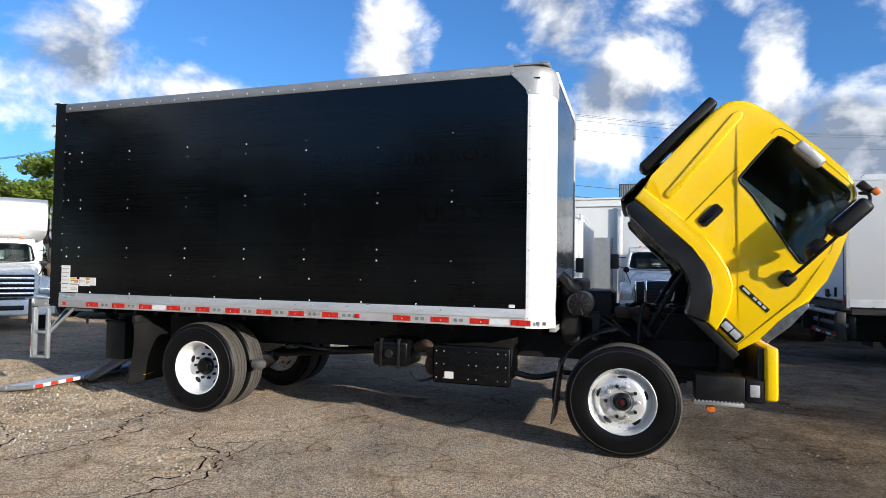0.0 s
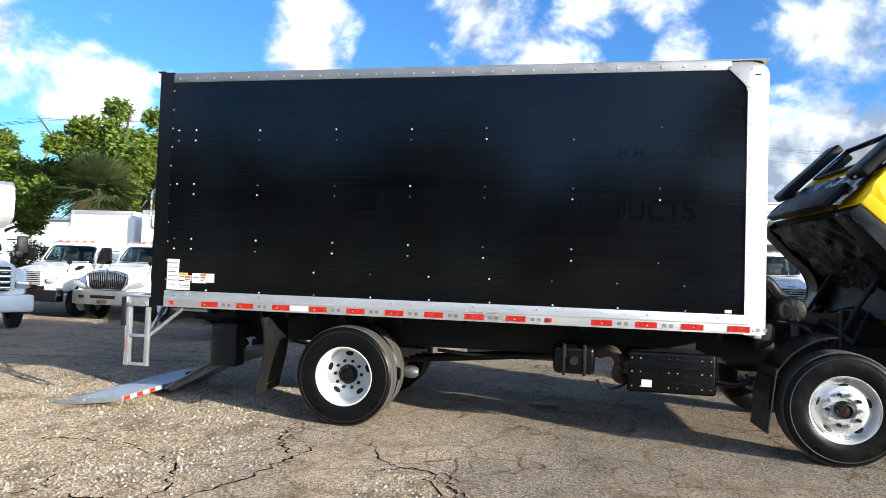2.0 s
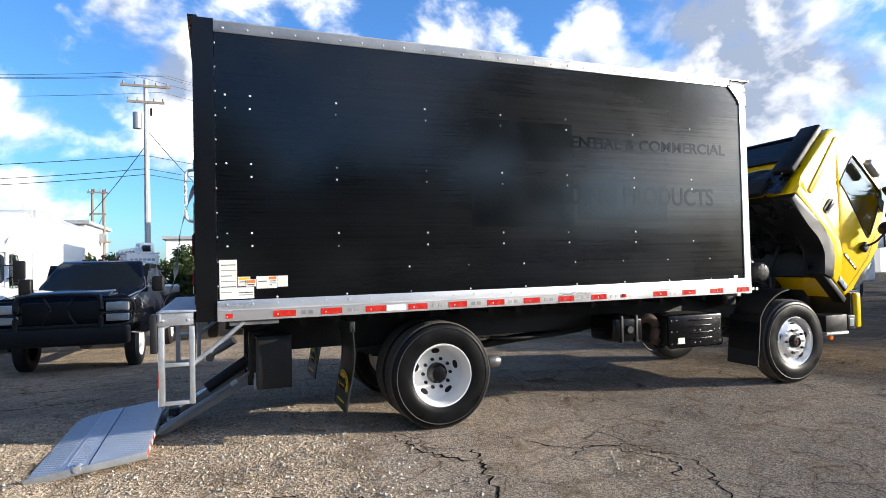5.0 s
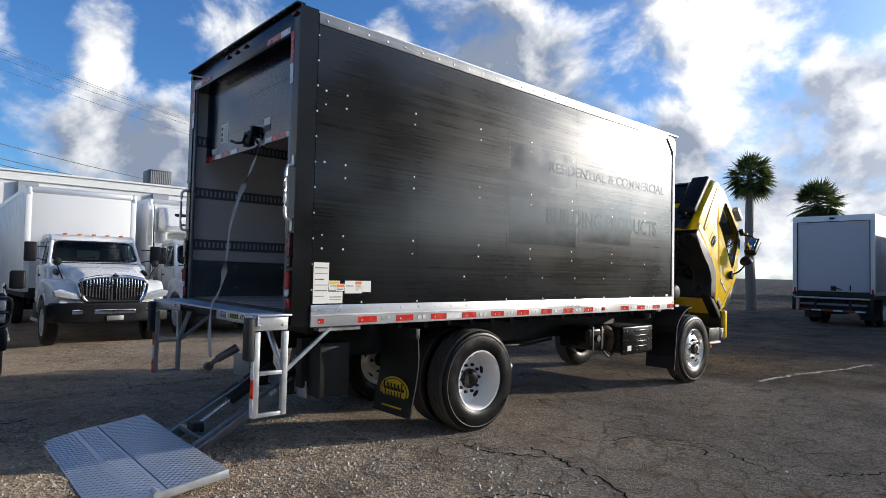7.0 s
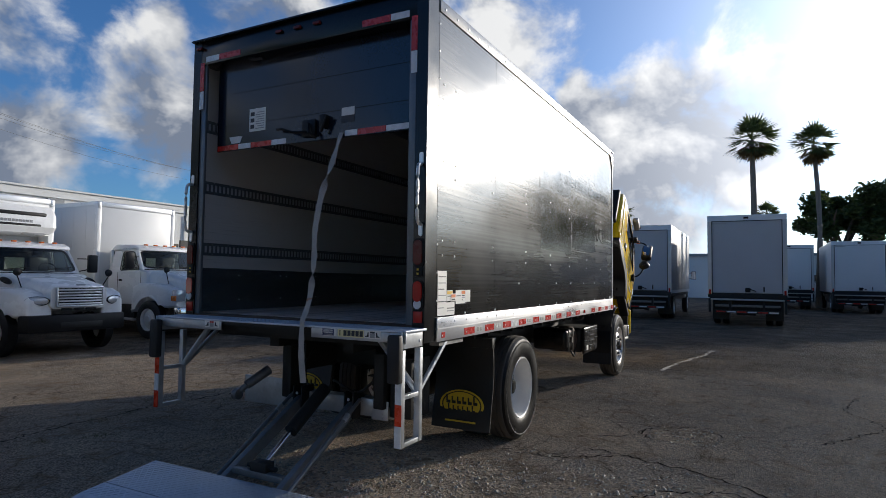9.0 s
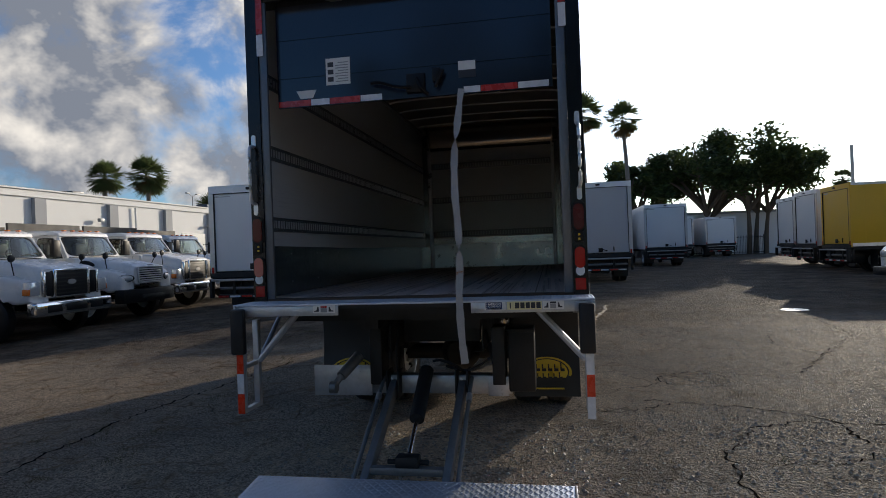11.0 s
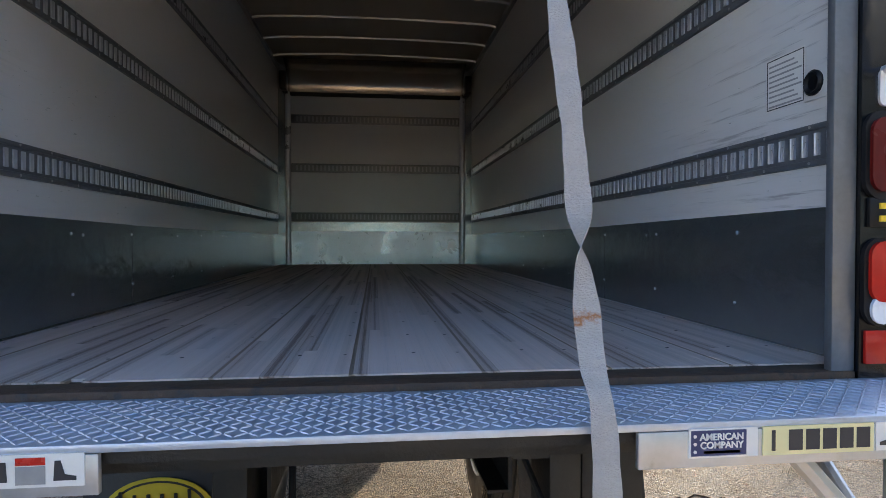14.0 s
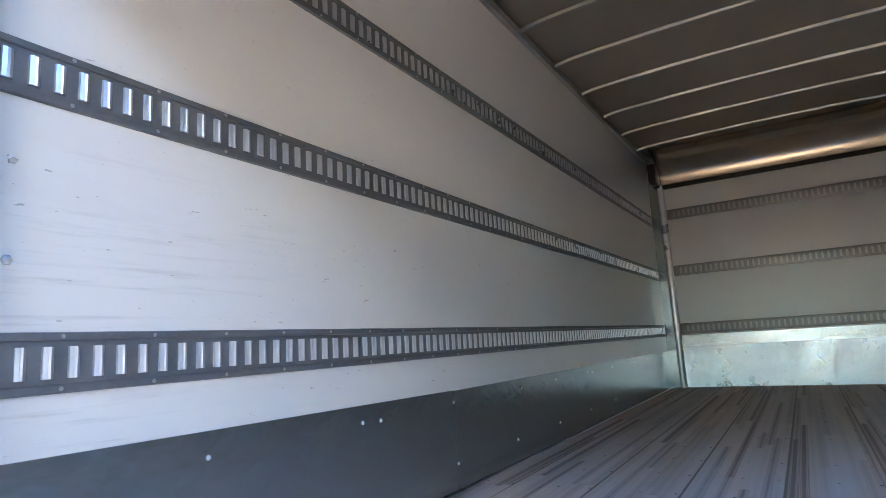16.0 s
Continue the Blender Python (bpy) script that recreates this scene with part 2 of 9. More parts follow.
M = dict(
    ghost=mat("ghost", (0.0026, 0.0026, 0.0028), 0.15, var=0.4, scale=3, rvar=0.03, spec=0.41),
    film=mat("film", (0.0022, 0.0022, 0.0024), 0.17, var=0.4, scale=3, rvar=0.04, spec=0.49),
    black_paint=mat("black_paint", (0.005, 0.005, 0.0055), 0.22, var=0.3, scale=2, bump=0.02, rvar=0.08, spec=0.32),
    pickup_paint=mat("pickup_paint", (0.003, 0.0034, 0.006), 0.10, var=0.2, scale=2, rvar=0.03, spec=0.28),
    door_blue=mat("door_blue", (0.010, 0.014, 0.026), 0.16, var=0.2, scale=1.5, rvar=0.05, bump=0.01),
    chassis=mat("chassis", (0.008, 0.008, 0.008), 0.6, var=0.4, scale=5, bump=0.2, wear=(0.028, 0.024, 0.020), wear_at=0.7),
    rubber=mat("rubber", (0.010, 0.010, 0.011), 0.6, var=0.3, scale=6, bump=0.15, wear=(0.024, 0.022, 0.02), wear_at=0.72),
    tyre_side=mat("tyre_side", (0.005, 0.005, 0.0055), 0.36, var=0.3, scale=5, bump=0.12, spec=0.22),
    tread_dust=mat("tread_dust", (0.075, 0.068, 0.060), 0.85, var=0.35, scale=9, grain=90, bump=0.4),
    flap=mat("flap", (0.009, 0.009, 0.009), 0.5, var=0.3, scale=3, bump=0.15, wear=(0.05, 0.045, 0.04), wear_at=0.72),
    alu=mat("alu", (0.74, 0.74, 0.745), 0.36, 0.6, var=0.12, scale=5, grain=90, stretch=(0.2, 1, 1), bump=0.05),
    alu_dull=mat("alu_dull", (0.42, 0.42, 0.41), 0.45, 0.75, var=0.2, scale=4, bump=0.08, wear=(0.25, 0.23, 0.2), wear_at=0.68),
    alu_cast=mat("alu_cast", (0.52, 0.51, 0.49), 0.42, 0.55, var=0.15, scale=6, bump=0.1, wear=(0.34, 0.33, 0.31), wear_at=0.68),
    slot=mat("slot", (0.50, 0.52, 0.55), 0.34, 0.7, var=0.15, scale=12),
    paint_green=mat("paint_green", (0.25, 0.62, 0.02), 0.5, var=0.2, scale=60),
    galv=mat("galv", (0.48, 0.50, 0.52), 0.40, 0.6, var=0.22, scale=9, grain=30, bump=0.06, wear=(0.33, 0.34, 0.34), wear_at=0.62),
    steel_worn=mat("steel_worn", (0.20, 0.20, 0.20), 0.45, 0.6, var=0.35, scale=6, bump=0.15, wear=(0.10, 0.06, 0.04), wear_at=0.62),
    arm_grey=mat("arm_grey", (0.20, 0.21, 0.22), 0.45, 0.4, var=0.3, scale=6, bump=0.1, wear=(0.10, 0.07, 0.05), wear_at=0.68),
    chrome=mat("chrome", (0.80, 0.80, 0.80), 0.10, 1.0, var=0.05, rvar=0.04),
    rivet_white=mat("rivet_white", (0.85, 0.85, 0.84), 0.35, 0.1, var=0.05),
    rivet=mat("rivet", (0.75, 0.75, 0.75), 0.30, 0.6, var=0.05),
    white_paint=mat("white_paint", (0.80, 0.80, 0.79), 0.28, var=0.04, scale=1.5, rvar=0.08, wear=(0.66, 0.65, 0.62), wear_at=0.70),
    # darker copy of white_box: backlit shade put into the colour of two trucks
    shaded_box=mat("shaded_box", (0.46, 0.46, 0.465), 0.5, var=0.08, scale=0.8, rvar=0.1, wear=(0.36, 0.35, 0.33), wear_at=0.66),
    white_box=mat("white_box", (0.72, 0.72, 0.71), 0.42, var=0.05, scale=0.8, rvar=0.1, wear=(0.66, 0.65, 0.61), wear_at=0.68),
    rim_white=mat("rim_white", (0.74, 0.74, 0.73), 0.38, var=0.08, scale=7, wear=(0.45, 0.43, 0.40), wear_at=0.70),
    rim_steel=mat("rim_steel", (0.80, 0.80, 0.79), 0.30, 0.55, var=0.06, scale=5, rvar=0.05),
    yellow=mat("yellow", (0.92, 0.60, 0.001), 0.24, var=0.03, scale=2, rvar=0.05, coat=0.6),
    yellow_box=mat("yellow_box", (0.78, 0.43, 0.02), 0.45, var=0.08, scale=1),
    trim_black=mat("trim_black", (0.008, 0.008, 0.009), 0.48, var=0.25, scale=8, bump=0.08, spec=0.27),
    foil=mat("foil", (0.014, 0.014, 0.014), 0.28, var=0.3, scale=6, grain=30, bump=0.25, wear=(0.05, 0.05, 0.048), wear_at=0.66),
    seat=mat("seat", (0.16, 0.17, 0.17), 0.8, var=0.15, scale=12),
    dash=mat("dash", (0.10, 0.24, 0.21), 0.6, var=0.15, scale=8),
    liner=mat("liner", (0.65, 0.645, 0.62), 0.28, var=0.015, scale=14, grain=160, rvar=0.0),
    scuff=mat("scuff", (0.31, 0.34, 0.345), 0.22, 0.85, var=0.07, scale=22, grain=6, bump=0.42, rvar=0.0),
    kick=mat("kick", (0.66, 0.69, 0.71), 0.34, 0.6, var=0.16, scale=5, bump=0.12, wear=(0.42, 0.45, 0.45), wear_at=0.6),
    etrack=mat("etrack", (0.165, 0.178, 0.19), 0.45, 0.5, var=0.22, scale=10),
    etrack_worn=mat("etrack_worn", (0.25, 0.25, 0.24), 0.42, 0.5, var=0.25, scale=9, wear=(0.20, 0.20, 0.19), wear_at=0.6),
    roof_in=mat("roof_in", (0.37, 0.325, 0.27), 0.36, 0.55, var=0.03, scale=18, grain=150, rvar=0.0),
    cove=mat("cove", (0.52, 0.44, 0.35), 0.22, 0.85, var=0.02, scale=12, rvar=0.0),
    oak=mat("oak", (0.66, 0.53, 0.47), 0.55, scale=2.6, grain=34, stretch=(0.10, 2.2, 1.2), col2=(0.24, 0.155, 0.12), bump=0.12, rnd=0.50,
            wear=(0.46, 0.36, 0.31), wear_at=0.60),
    oak_joint=mat("oak_joint", (0.26, 0.18, 0.125), 0.6, var=0.4, scale=2, grain=30, stretch=(0.15, 2, 1), bump=0.1),
    oak_gap=mat("oak_gap", (0.035, 0.026, 0.020), 0.8),
    rust=mat("rust", (0.085, 0.05, 0.032), 0.7, 0.2, var=0.4, scale=9, bump=0.3, wear=(0.05, 0.04, 0.035), wear_at=0.55),
    tread=mat("tread", (0.52, 0.57, 0.65), 0.44, 0.6, var=0.18, scale=7, bump=0.06),
    strap=mat("strap", (0.42, 0.40, 0.375), 0.7, var=0.16, scale=16, grain=140, bump=0.5, wear=(0.40, 0.38, 0.37), wear_at=0.54, stretch=(1, 1, 2.2)),
    red_tape=mat("red_tape", (0.52, 0.025, 0.015), 0.28, var=0.15, scale=20),
    orange_tape=mat("orange_tape", (0.72, 0.045, 0.012), 0.28, var=0.1, scale=20),
    white_tape=mat("white_tape", (0.74, 0.75, 0.76), 0.28, var=0.08, scale=20),
    paper=mat("paper", (0.74, 0.73, 0.69), 0.5, var=0.06, scale=12),
    ink=mat("ink", (0.03, 0.03, 0.035), 0.5),
    ink_grey=mat("ink_grey", (0.30, 0.30, 0.30), 0.5),
    sticker_yellow=mat("sticker_yellow", (0.80, 0.52, 0.04), 0.4, var=0.05),
    logo_yellow=mat("logo_yellow", (0.62, 0.44, 0.02), 0.5, var=0.12, scale=10),
    sticker_orange=mat("sticker_orange", (0.75, 0.20, 0.03), 0.4, var=0.05),
    navy=mat("navy", (0.02, 0.035, 0.12), 0.4),
    cream=mat("cream", (0.72, 0.66, 0.36), 0.4, var=0.06),
    lens_red=mat("lens_red", (0.46, 0.018, 0.012), 0.2, var=0.1, spec=0.35),
    lens_dark=mat("lens_dark", (0.11, 0.008, 0.007), 0.25, spec=0.3),
    lens_pink=mat("lens_pink", (0.50, 0.10, 0.08), 0.18, coat=0.5),
    lens_amber=mat("lens_amber", (0.72, 0.17, 0.02), 0.18, coat=0.5),
    lens_smoke=mat("lens_smoke", (0.20, 0.21, 0.22), 0.10, 0.5, var=0.6, scale=18, coat=0.6),
    lens_clear=mat("lens_clear", (0.62, 0.64, 0.66), 0.08, 0.4, var=0.2, scale=25, coat=0.8),
    tinted=mat("tinted", (0.018, 0.022, 0.024), 0.05, var=0.2, scale=1, rvar=0.01),
    dark_glass=mat("dark_glass", (0.008, 0.010, 0.011), 0.06, var=0.2, scale=1, rvar=0.02, spec=0.3),
    cab_glass=glass("cab_glass", (0.30, 0.36, 0.35)),
    screen=glass("screen", (0.50, 0.60, 0.58)),
    seal=mat("seal", (0.010, 0.010, 0.011), 0.35, var=0.2, scale=4),
    trim_grey=mat("trim_grey", (0.045, 0.047, 0.05), 0.8, var=0.2, scale=6, bump=0.1),
    rail_grey=mat("rail_grey", (0.36, 0.36, 0.355), 0.42, 0.6, var=0.22, scale=4, bump=0.08, wear=(0.22, 0.20, 0.17), wear_at=0.68),
    stucco=mat("stucco", (0.72, 0.72, 0.70), 0.8, var=0.06, scale=0.5, bump=0.1, wear=(0.60, 0.59, 0.56), wear_at=0.66),
    pillar=mat("pillar", (0.33, 0.34, 0.35), 0.8, var=0.12, scale=1.0, bump=0.1),
    bark=mat("bark", (0.12, 0.09, 0.065), 0.9, var=0.35, scale=4, bump=0.6),
    palm_bark=mat("palm_bark", (0.20, 0.17, 0.14), 0.9, var=0.25, scale=5, bump=0.5, stretch=(1, 1, 4)),
    leaf=mat("leaf", (0.22, 0.29, 0.038), 0.5, var=0.3, scale=0.6, col2=(0.075, 0.12, 0.018), island=0.5),
    leaf_dark=mat("leaf_dark", (0.085, 0.115, 0.030), 0.5, var=0.3, scale=0.6, col2=(0.035, 0.058, 0.016), island=0.5),
    frond=mat("frond", (0.12, 0.155, 0.05), 0.5, var=0.3, scale=1, col2=(0.06, 0.085, 0.03), island=0.4),
    frond_dry=mat("frond_dry", (0.16, 0.11, 0.05), 0.8, var=0.3, scale=1, island=0.4),
    weathered=mat("weathered", (0.24, 0.20, 0.16), 0.9, var=0.2, scale=2, stretch=(4, 4, 0.5), bump=0.3),
    concrete_pole=mat("concrete_pole", (0.50, 0.48, 0.44), 0.85, var=0.1, scale=2, bump=0.1),
    cable=mat("cable", (0.02, 0.02, 0.02), 0.6),
    stone=mat("stone", (0.66, 0.60, 0.49), 0.7, var=0.3, scale=12, bump=0.3, col2=(0.27, 0.24, 0.195), island=0.6),
    sand=mat("sand", (0.40, 0.36, 0.30), 0.9, var=0.3, scale=14, bump=0.4),
    grass=mat("grass", (0.11, 0.13, 0.03), 0.7, var=0.3, scale=2, col2=(0.16, 0.12, 0.05), island=0.6),
    tar=mat("tar", (0.014, 0.012, 0.010), 1.0, var=0.3, scale=8, spec=0.0),
    unit_grey=mat("unit_grey", (0.075, 0.08, 0.085), 0.5, 0.3, var=0.2, scale=5),
    machinery=mat("machinery", (0.30, 0.31, 0.31), 0.5, 0.3, var=0.2, scale=5),
)


def panel_material():
    """Black gloss sheet: fine level scratches, a film of dust and broad dull smears."""
    m = mat("black_panel", (0.0010, 0.0010, 0.0012), 0.125, var=0.3, scale=1.2, grain=5, stretch=(0.5, 1, 1.6), rvar=0.035, spec=0.42)
    n, l = m.node_tree.nodes, m.node_tree.links
    b = n["Principled BSDF"]
    t = n.new("ShaderNodeTexCoord")

    def streaks(size, detail):
        mp = n.new("ShaderNodeMapping")
        mp.inputs["Scale"].default_value = size
        mp.inputs["Rotation"].default_value = (0, 0.012, 0)
        l.new(t.outputs["Object"], mp.inputs[0])
        q = n.new("ShaderNodeTexNoise")
        q.inputs["Scale"].default_value, q.inputs["Detail"].default_value = 1.0, detail
        l.new(mp.outputs[0], q.inputs["Vector"])
        return q.outputs["Fac"]
    fine, wave, film = streaks((0.9, 1, 150), 3), streaks((1.3, 1, 2.2), 2), streaks((0.7, 1, 1.3), 6)
    rub = n.new("ShaderNodeBump")
    rub.inputs["Strength"].default_value, rub.inputs["Distance"].default_value = 0.03, 0.01
    l.new(fine, rub.inputs["Height"])
    dent = n.new("ShaderNodeBump")
    dent.inputs["Strength"].default_value, dent.inputs["Distance"].default_value = 0.03, 0.03
    l.new(wave, dent.inputs["Height"])
    l.new(rub.outputs[0], dent.inputs["Normal"])
    l.new(dent.outputs[0], b.inputs["Normal"])
    dull = n.new("ShaderNodeBsdfPrincipled")
    dull.inputs["Base Color"].default_value = (0.004, 0.004, 0.004, 1)
    dull.inputs["Roughness"].default_value = 0.31
    l.new(dent.outputs[0], dull.inputs["Normal"])
    amount = n.new("ShaderNodeMapRange")
    amount.inputs["From Min"].default_value, amount.inputs["From Max"].default_value = 0.35, 0.7
    amount.inputs["To Min"].default_value, amount.inputs["To Max"].default_value = 0.10, 0.42
    comb = n.new("ShaderNodeMath")
    comb.operation = "MULTIPLY_ADD"
    l.new(streaks((0.45, 1, 46), 4), comb.inputs[0])
    comb.inputs[1].default_value = 0.45
    l.new(film, comb.inputs[2])
    shift = n.new("ShaderNodeMath")
    shift.operation = "SUBTRACT"
    l.new(comb.outputs[0], shift.inputs[0])
    shift.inputs[1].default_value = 0.225
    l.new(shift.outputs[0], amount.inputs[0])
    mx = n.new("ShaderNodeMixShader")
    l.new(amount.outputs[0], mx.inputs[0])
    l.new(b.outputs[0], mx.inputs[1])
    l.new(dull.outputs[0], mx.inputs[2])
    l.new(mx.outputs[0], n["Material Output"].inputs[0])
    return m


def ground_material():
    m = bpy.data.materials.new("asphalt")
    m.use_nodes = True
    n, l = m.node_tree.nodes, m.node_tree.links
    b = n["Principled BSDF"]
    b.inputs["Specular IOR Level"].default_value = 0.02
    b.inputs["Diffuse Roughness"].default_value = 1.0
    t = n.new("ShaderNodeTexCoord")

    def tex(scale, detail=6.0, rough=0.6):
        q = n.new("ShaderNodeTexNoise")
        q.inputs["Scale"].default_value, q.inputs["Detail"].default_value, q.inputs["Roughness"].default_value = scale, detail, rough
        l.new(t.outputs["Object"], q.inputs["Vector"])
        return q.outputs["Fac"]

    def ramp(src, *stops):
        r = n.new("ShaderNodeValToRGB")
        e = r.color_ramp.elements
        while len(e) < len(stops):
            e.new(0.5)
        for k, (p, c) in zip(e, stops):
            k.position, k.color = p, (*c, 1) if isinstance(c, tuple) else (c, c, c, 1)
        l.new(src, r.inputs[0])
        return r.outputs[0]

    def mix(f, a, c):
        x = n.new("ShaderNodeMix")
        x.data_type = "RGBA"
        l.new(f, x.inputs["Factor"])
        l.new(a, x.inputs[6])
        l.new(c, x.inputs[7])
        return x.outputs[2]

    def mth(op, a, c):
        x = n.new("ShaderNodeMath")
        x.operation = op
        for i, v in enumerate((a, c)):
            if isinstance(v, (int, float)):
                x.inputs[i].default_value = v
            else:
                l.new(v, x.inputs[i])
        return x.outputs[0]

    vor = n.new("ShaderNodeTexVoronoi")
    vor.inputs["Scale"].default_value = 85.0
    l.new(t.outputs["Object"], vor.inputs["Vector"])
    vor2 = n.new("ShaderNodeTexVoronoi")
    vor2.inputs["Scale"].default_value = 38.0
    l.new(t.outputs["Object"], vor2.inputs["Vector"])
    speck = ramp(vor.outputs["Color"], (0.10, (0.17, 0.16, 0.145)), (0.46, (0.50, 0.47, 0.42)), (0.90, (0.88, 0.83, 0.75)))
    tint = ramp(tex(0.5, 7, 0.65), (0.36, (0.60, 0.585, 0.57)), (0.50, (0.90, 0.87, 0.82)), (0.64, (1.14, 1.08, 0.98)))
    mul = n.new("ShaderNodeMix")
    mul.data_type, mul.blend_type = "RGBA", "MULTIPLY"
    mul.inputs["Factor"].default_value = 1.0
    l.new(speck, mul.inputs[6])
    l.new(tint, mul.inputs[7])
    worn = mix(ramp(tex(1.7, 8, 0.7), (0.45, 0.0), (0.68, 0.75)), mul.outputs[2], ramp(vor.outputs["Color"], (0.2, (0.28, 0.255, 0.21)), (0.8, (0.78, 0.72, 0.61))))
    gravel = ramp(vor2.outputs["Color"], (0.12, (0.24, 0.19, 0.135)), (0.45, (0.68, 0.59, 0.45)), (0.85, (0.92, 0.84, 0.70)))
    sandy = mix(ramp(tex(2.6, 8, 0.7), (0.42, 0.0), (0.6, 0.8)), gravel, ramp(vor.outputs["Color"], (0.2, (0.50, 0.42, 0.31)), (0.8, (0.86, 0.76, 0.60))))
    # broken paving round the truck's tail, loose limestone showing through
    s = n.new("ShaderNodeSeparateXYZ")
    l.new(t.outputs["Object"], s.inputs[0])
    dx = mth("DIVIDE", mth("ADD", s.outputs[0], 2.2), 3.95)
    dy = mth("DIVIDE", mth("ADD", s.outputs[1], 1.5), 4.1)
    rad = mth("POWER", mth("ADD", mth("POWER", mth("MULTIPLY", dx, dx), 2.0), mth("POWER", mth("MULTIPLY", dy, dy), 2.0)), 0.25)
    edge = mth("ADD", rad, mth("MULTIPLY", mth("SUBTRACT", tex(0.9, 9, 0.72), 0.5), 0.9))
    # a lone pothole
    px = mth("DIVIDE", mth("SUBTRACT", s.outputs[0], 3.15), 0.42)
    py = mth("DIVIDE", mth("ADD", s.outputs[1], 1.36), 0.38)
    hole_r = mth("ADD", mth("POWER", mth("ADD", mth("MULTIPLY", px, px), mth("MULTIPLY", py, py)), 0.5), mth("MULTIPLY", mth("SUBTRACT", tex(3.0, 8, 0.7), 0.5), 1.2))
    edge = mth("MINIMUM", edge, hole_r)
    zone = ramp(edge, (0.86, 1.0), (0.98, 0.0))
    far_s = n.new("ShaderNodeTexNoise")
    far_s.inputs["Scale"].default_value, far_s.inputs["Detail"].default_value = 0.16, 7.0
    l.new(t.outputs["Object"], far_s.inputs["Vector"])
    patch = ramp(far_s.outputs["Fac"], (0.58, 0.0), (0.66, 0.6))
    # dark silt lies in the hollows, hairline cracks net the old asphalt
    silt = mix(ramp(tex(1.15, 9, 0.76), (0.50, 0.0), (0.60, 0.72)), sandy, ramp(vor.outputs["Color"], (0.2, (0.15, 0.115, 0.08)), (0.85, (0.34, 0.28, 0.21))))
    bend = n.new("ShaderNodeVectorMath")
    bend.operation = "MULTIPLY_ADD"
    wob = n.new("ShaderNodeTexNoise")
    wob.inputs["Scale"].default_value, wob.inputs["Detail"].default_value = 2.6, 6.0
    l.new(t.outputs["Object"], wob.inputs["Vector"])
    l.new(wob.outputs["Color"], bend.inputs[0])
    bend.inputs[1].default_value = (0.45, 0.45, 0.0)
    l.new(t.outputs["Object"], bend.inputs[2])
    net = n.new("ShaderNodeTexVoronoi")
    net.feature = "DISTANCE_TO_EDGE"
    net.inputs["Scale"].default_value = 2.4
    l.new(bend.outputs[0], net.inputs["Vector"])
    hair = mth("MULTIPLY", ramp(net.outputs["Distance"], (0.0, 1.0), (0.022, 0.0)), ramp(tex(0.8, 5), (0.42, 0.0), (0.60, 0.85)))
    worn = mix(ramp(tex(0.55, 8, 0.7), (0.52, 0.0), (0.64, 0.55)), worn, silt)
    inky = n.new("ShaderNodeRGB")
    inky.outputs[0].default_value = (0.05, 0.045, 0.04, 1)
    # brown grit gathers along the cracks
    grit = mth("MULTIPLY", ramp(net.outputs["Distance"], (0.0, 0.8), (0.13, 0.0)), ramp(tex(2.2, 8, 0.72), (0.46, 0.0), (0.60, 1.0)))
    worn = mix(grit, worn, ramp(vor2.outputs["Color"], (0.15, (0.20, 0.13, 0.08)), (0.85, (0.52, 0.41, 0.28))))
    worn = mix(hair, worn, inky.outputs[0])
    col = mix(patch, mix(zone, worn, silt), silt)
    # the paving is darker further down the lane, with a ragged edge
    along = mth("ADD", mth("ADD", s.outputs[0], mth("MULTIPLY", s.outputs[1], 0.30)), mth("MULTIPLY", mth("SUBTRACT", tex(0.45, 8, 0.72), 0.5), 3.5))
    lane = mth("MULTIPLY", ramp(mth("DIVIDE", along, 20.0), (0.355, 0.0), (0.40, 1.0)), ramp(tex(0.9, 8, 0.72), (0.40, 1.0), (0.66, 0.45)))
    lane_tint = n.new("ShaderNodeMix")
    lane_tint.data_type, lane_tint.blend_type = "RGBA", "MULTIPLY"
    l.new(lane, lane_tint.inputs["Factor"])
    l.new(col, lane_tint.inputs[6])
    lane_tint.inputs[7].default_value = (0.34, 0.34, 0.355, 1)
    col = lane_tint.outputs[2]
    warm = n.new("ShaderNodeMix")
    warm.data_type, warm.blend_type = "RGBA", "MULTIPLY"
    warm.inputs["Factor"].default_value = 1.0
    l.new(col, warm.inputs[6])
    warm.inputs[7].default_value = (1.15, 1.05, 0.965, 1)
    l.new(warm.outputs[2], b.inputs["Base Color"])
    l.new(ramp(vor.outputs["Color"], (0.15, 0.55), (0.6, 0.92)), b.inputs["Roughness"])
    h = mth("ADD", mth("MULTIPLY", vor.outputs["Distance"], 0.9), mth("MULTIPLY", tex(45, 5, 0.7), 1.1))
    h = mth("ADD", h, mth("MULTIPLY", mth("MULTIPLY", vor2.outputs["Distance"], zone), 1.6))
    bp = n.new("ShaderNodeBump")
    bp.inputs["Strength"].default_value, bp.inputs["Distance"].default_value = 1.0, 0.034
    l.new(h, bp.inputs["Height"])
    l.new(bp.outputs[0], b.inputs["Normal"])
    return m


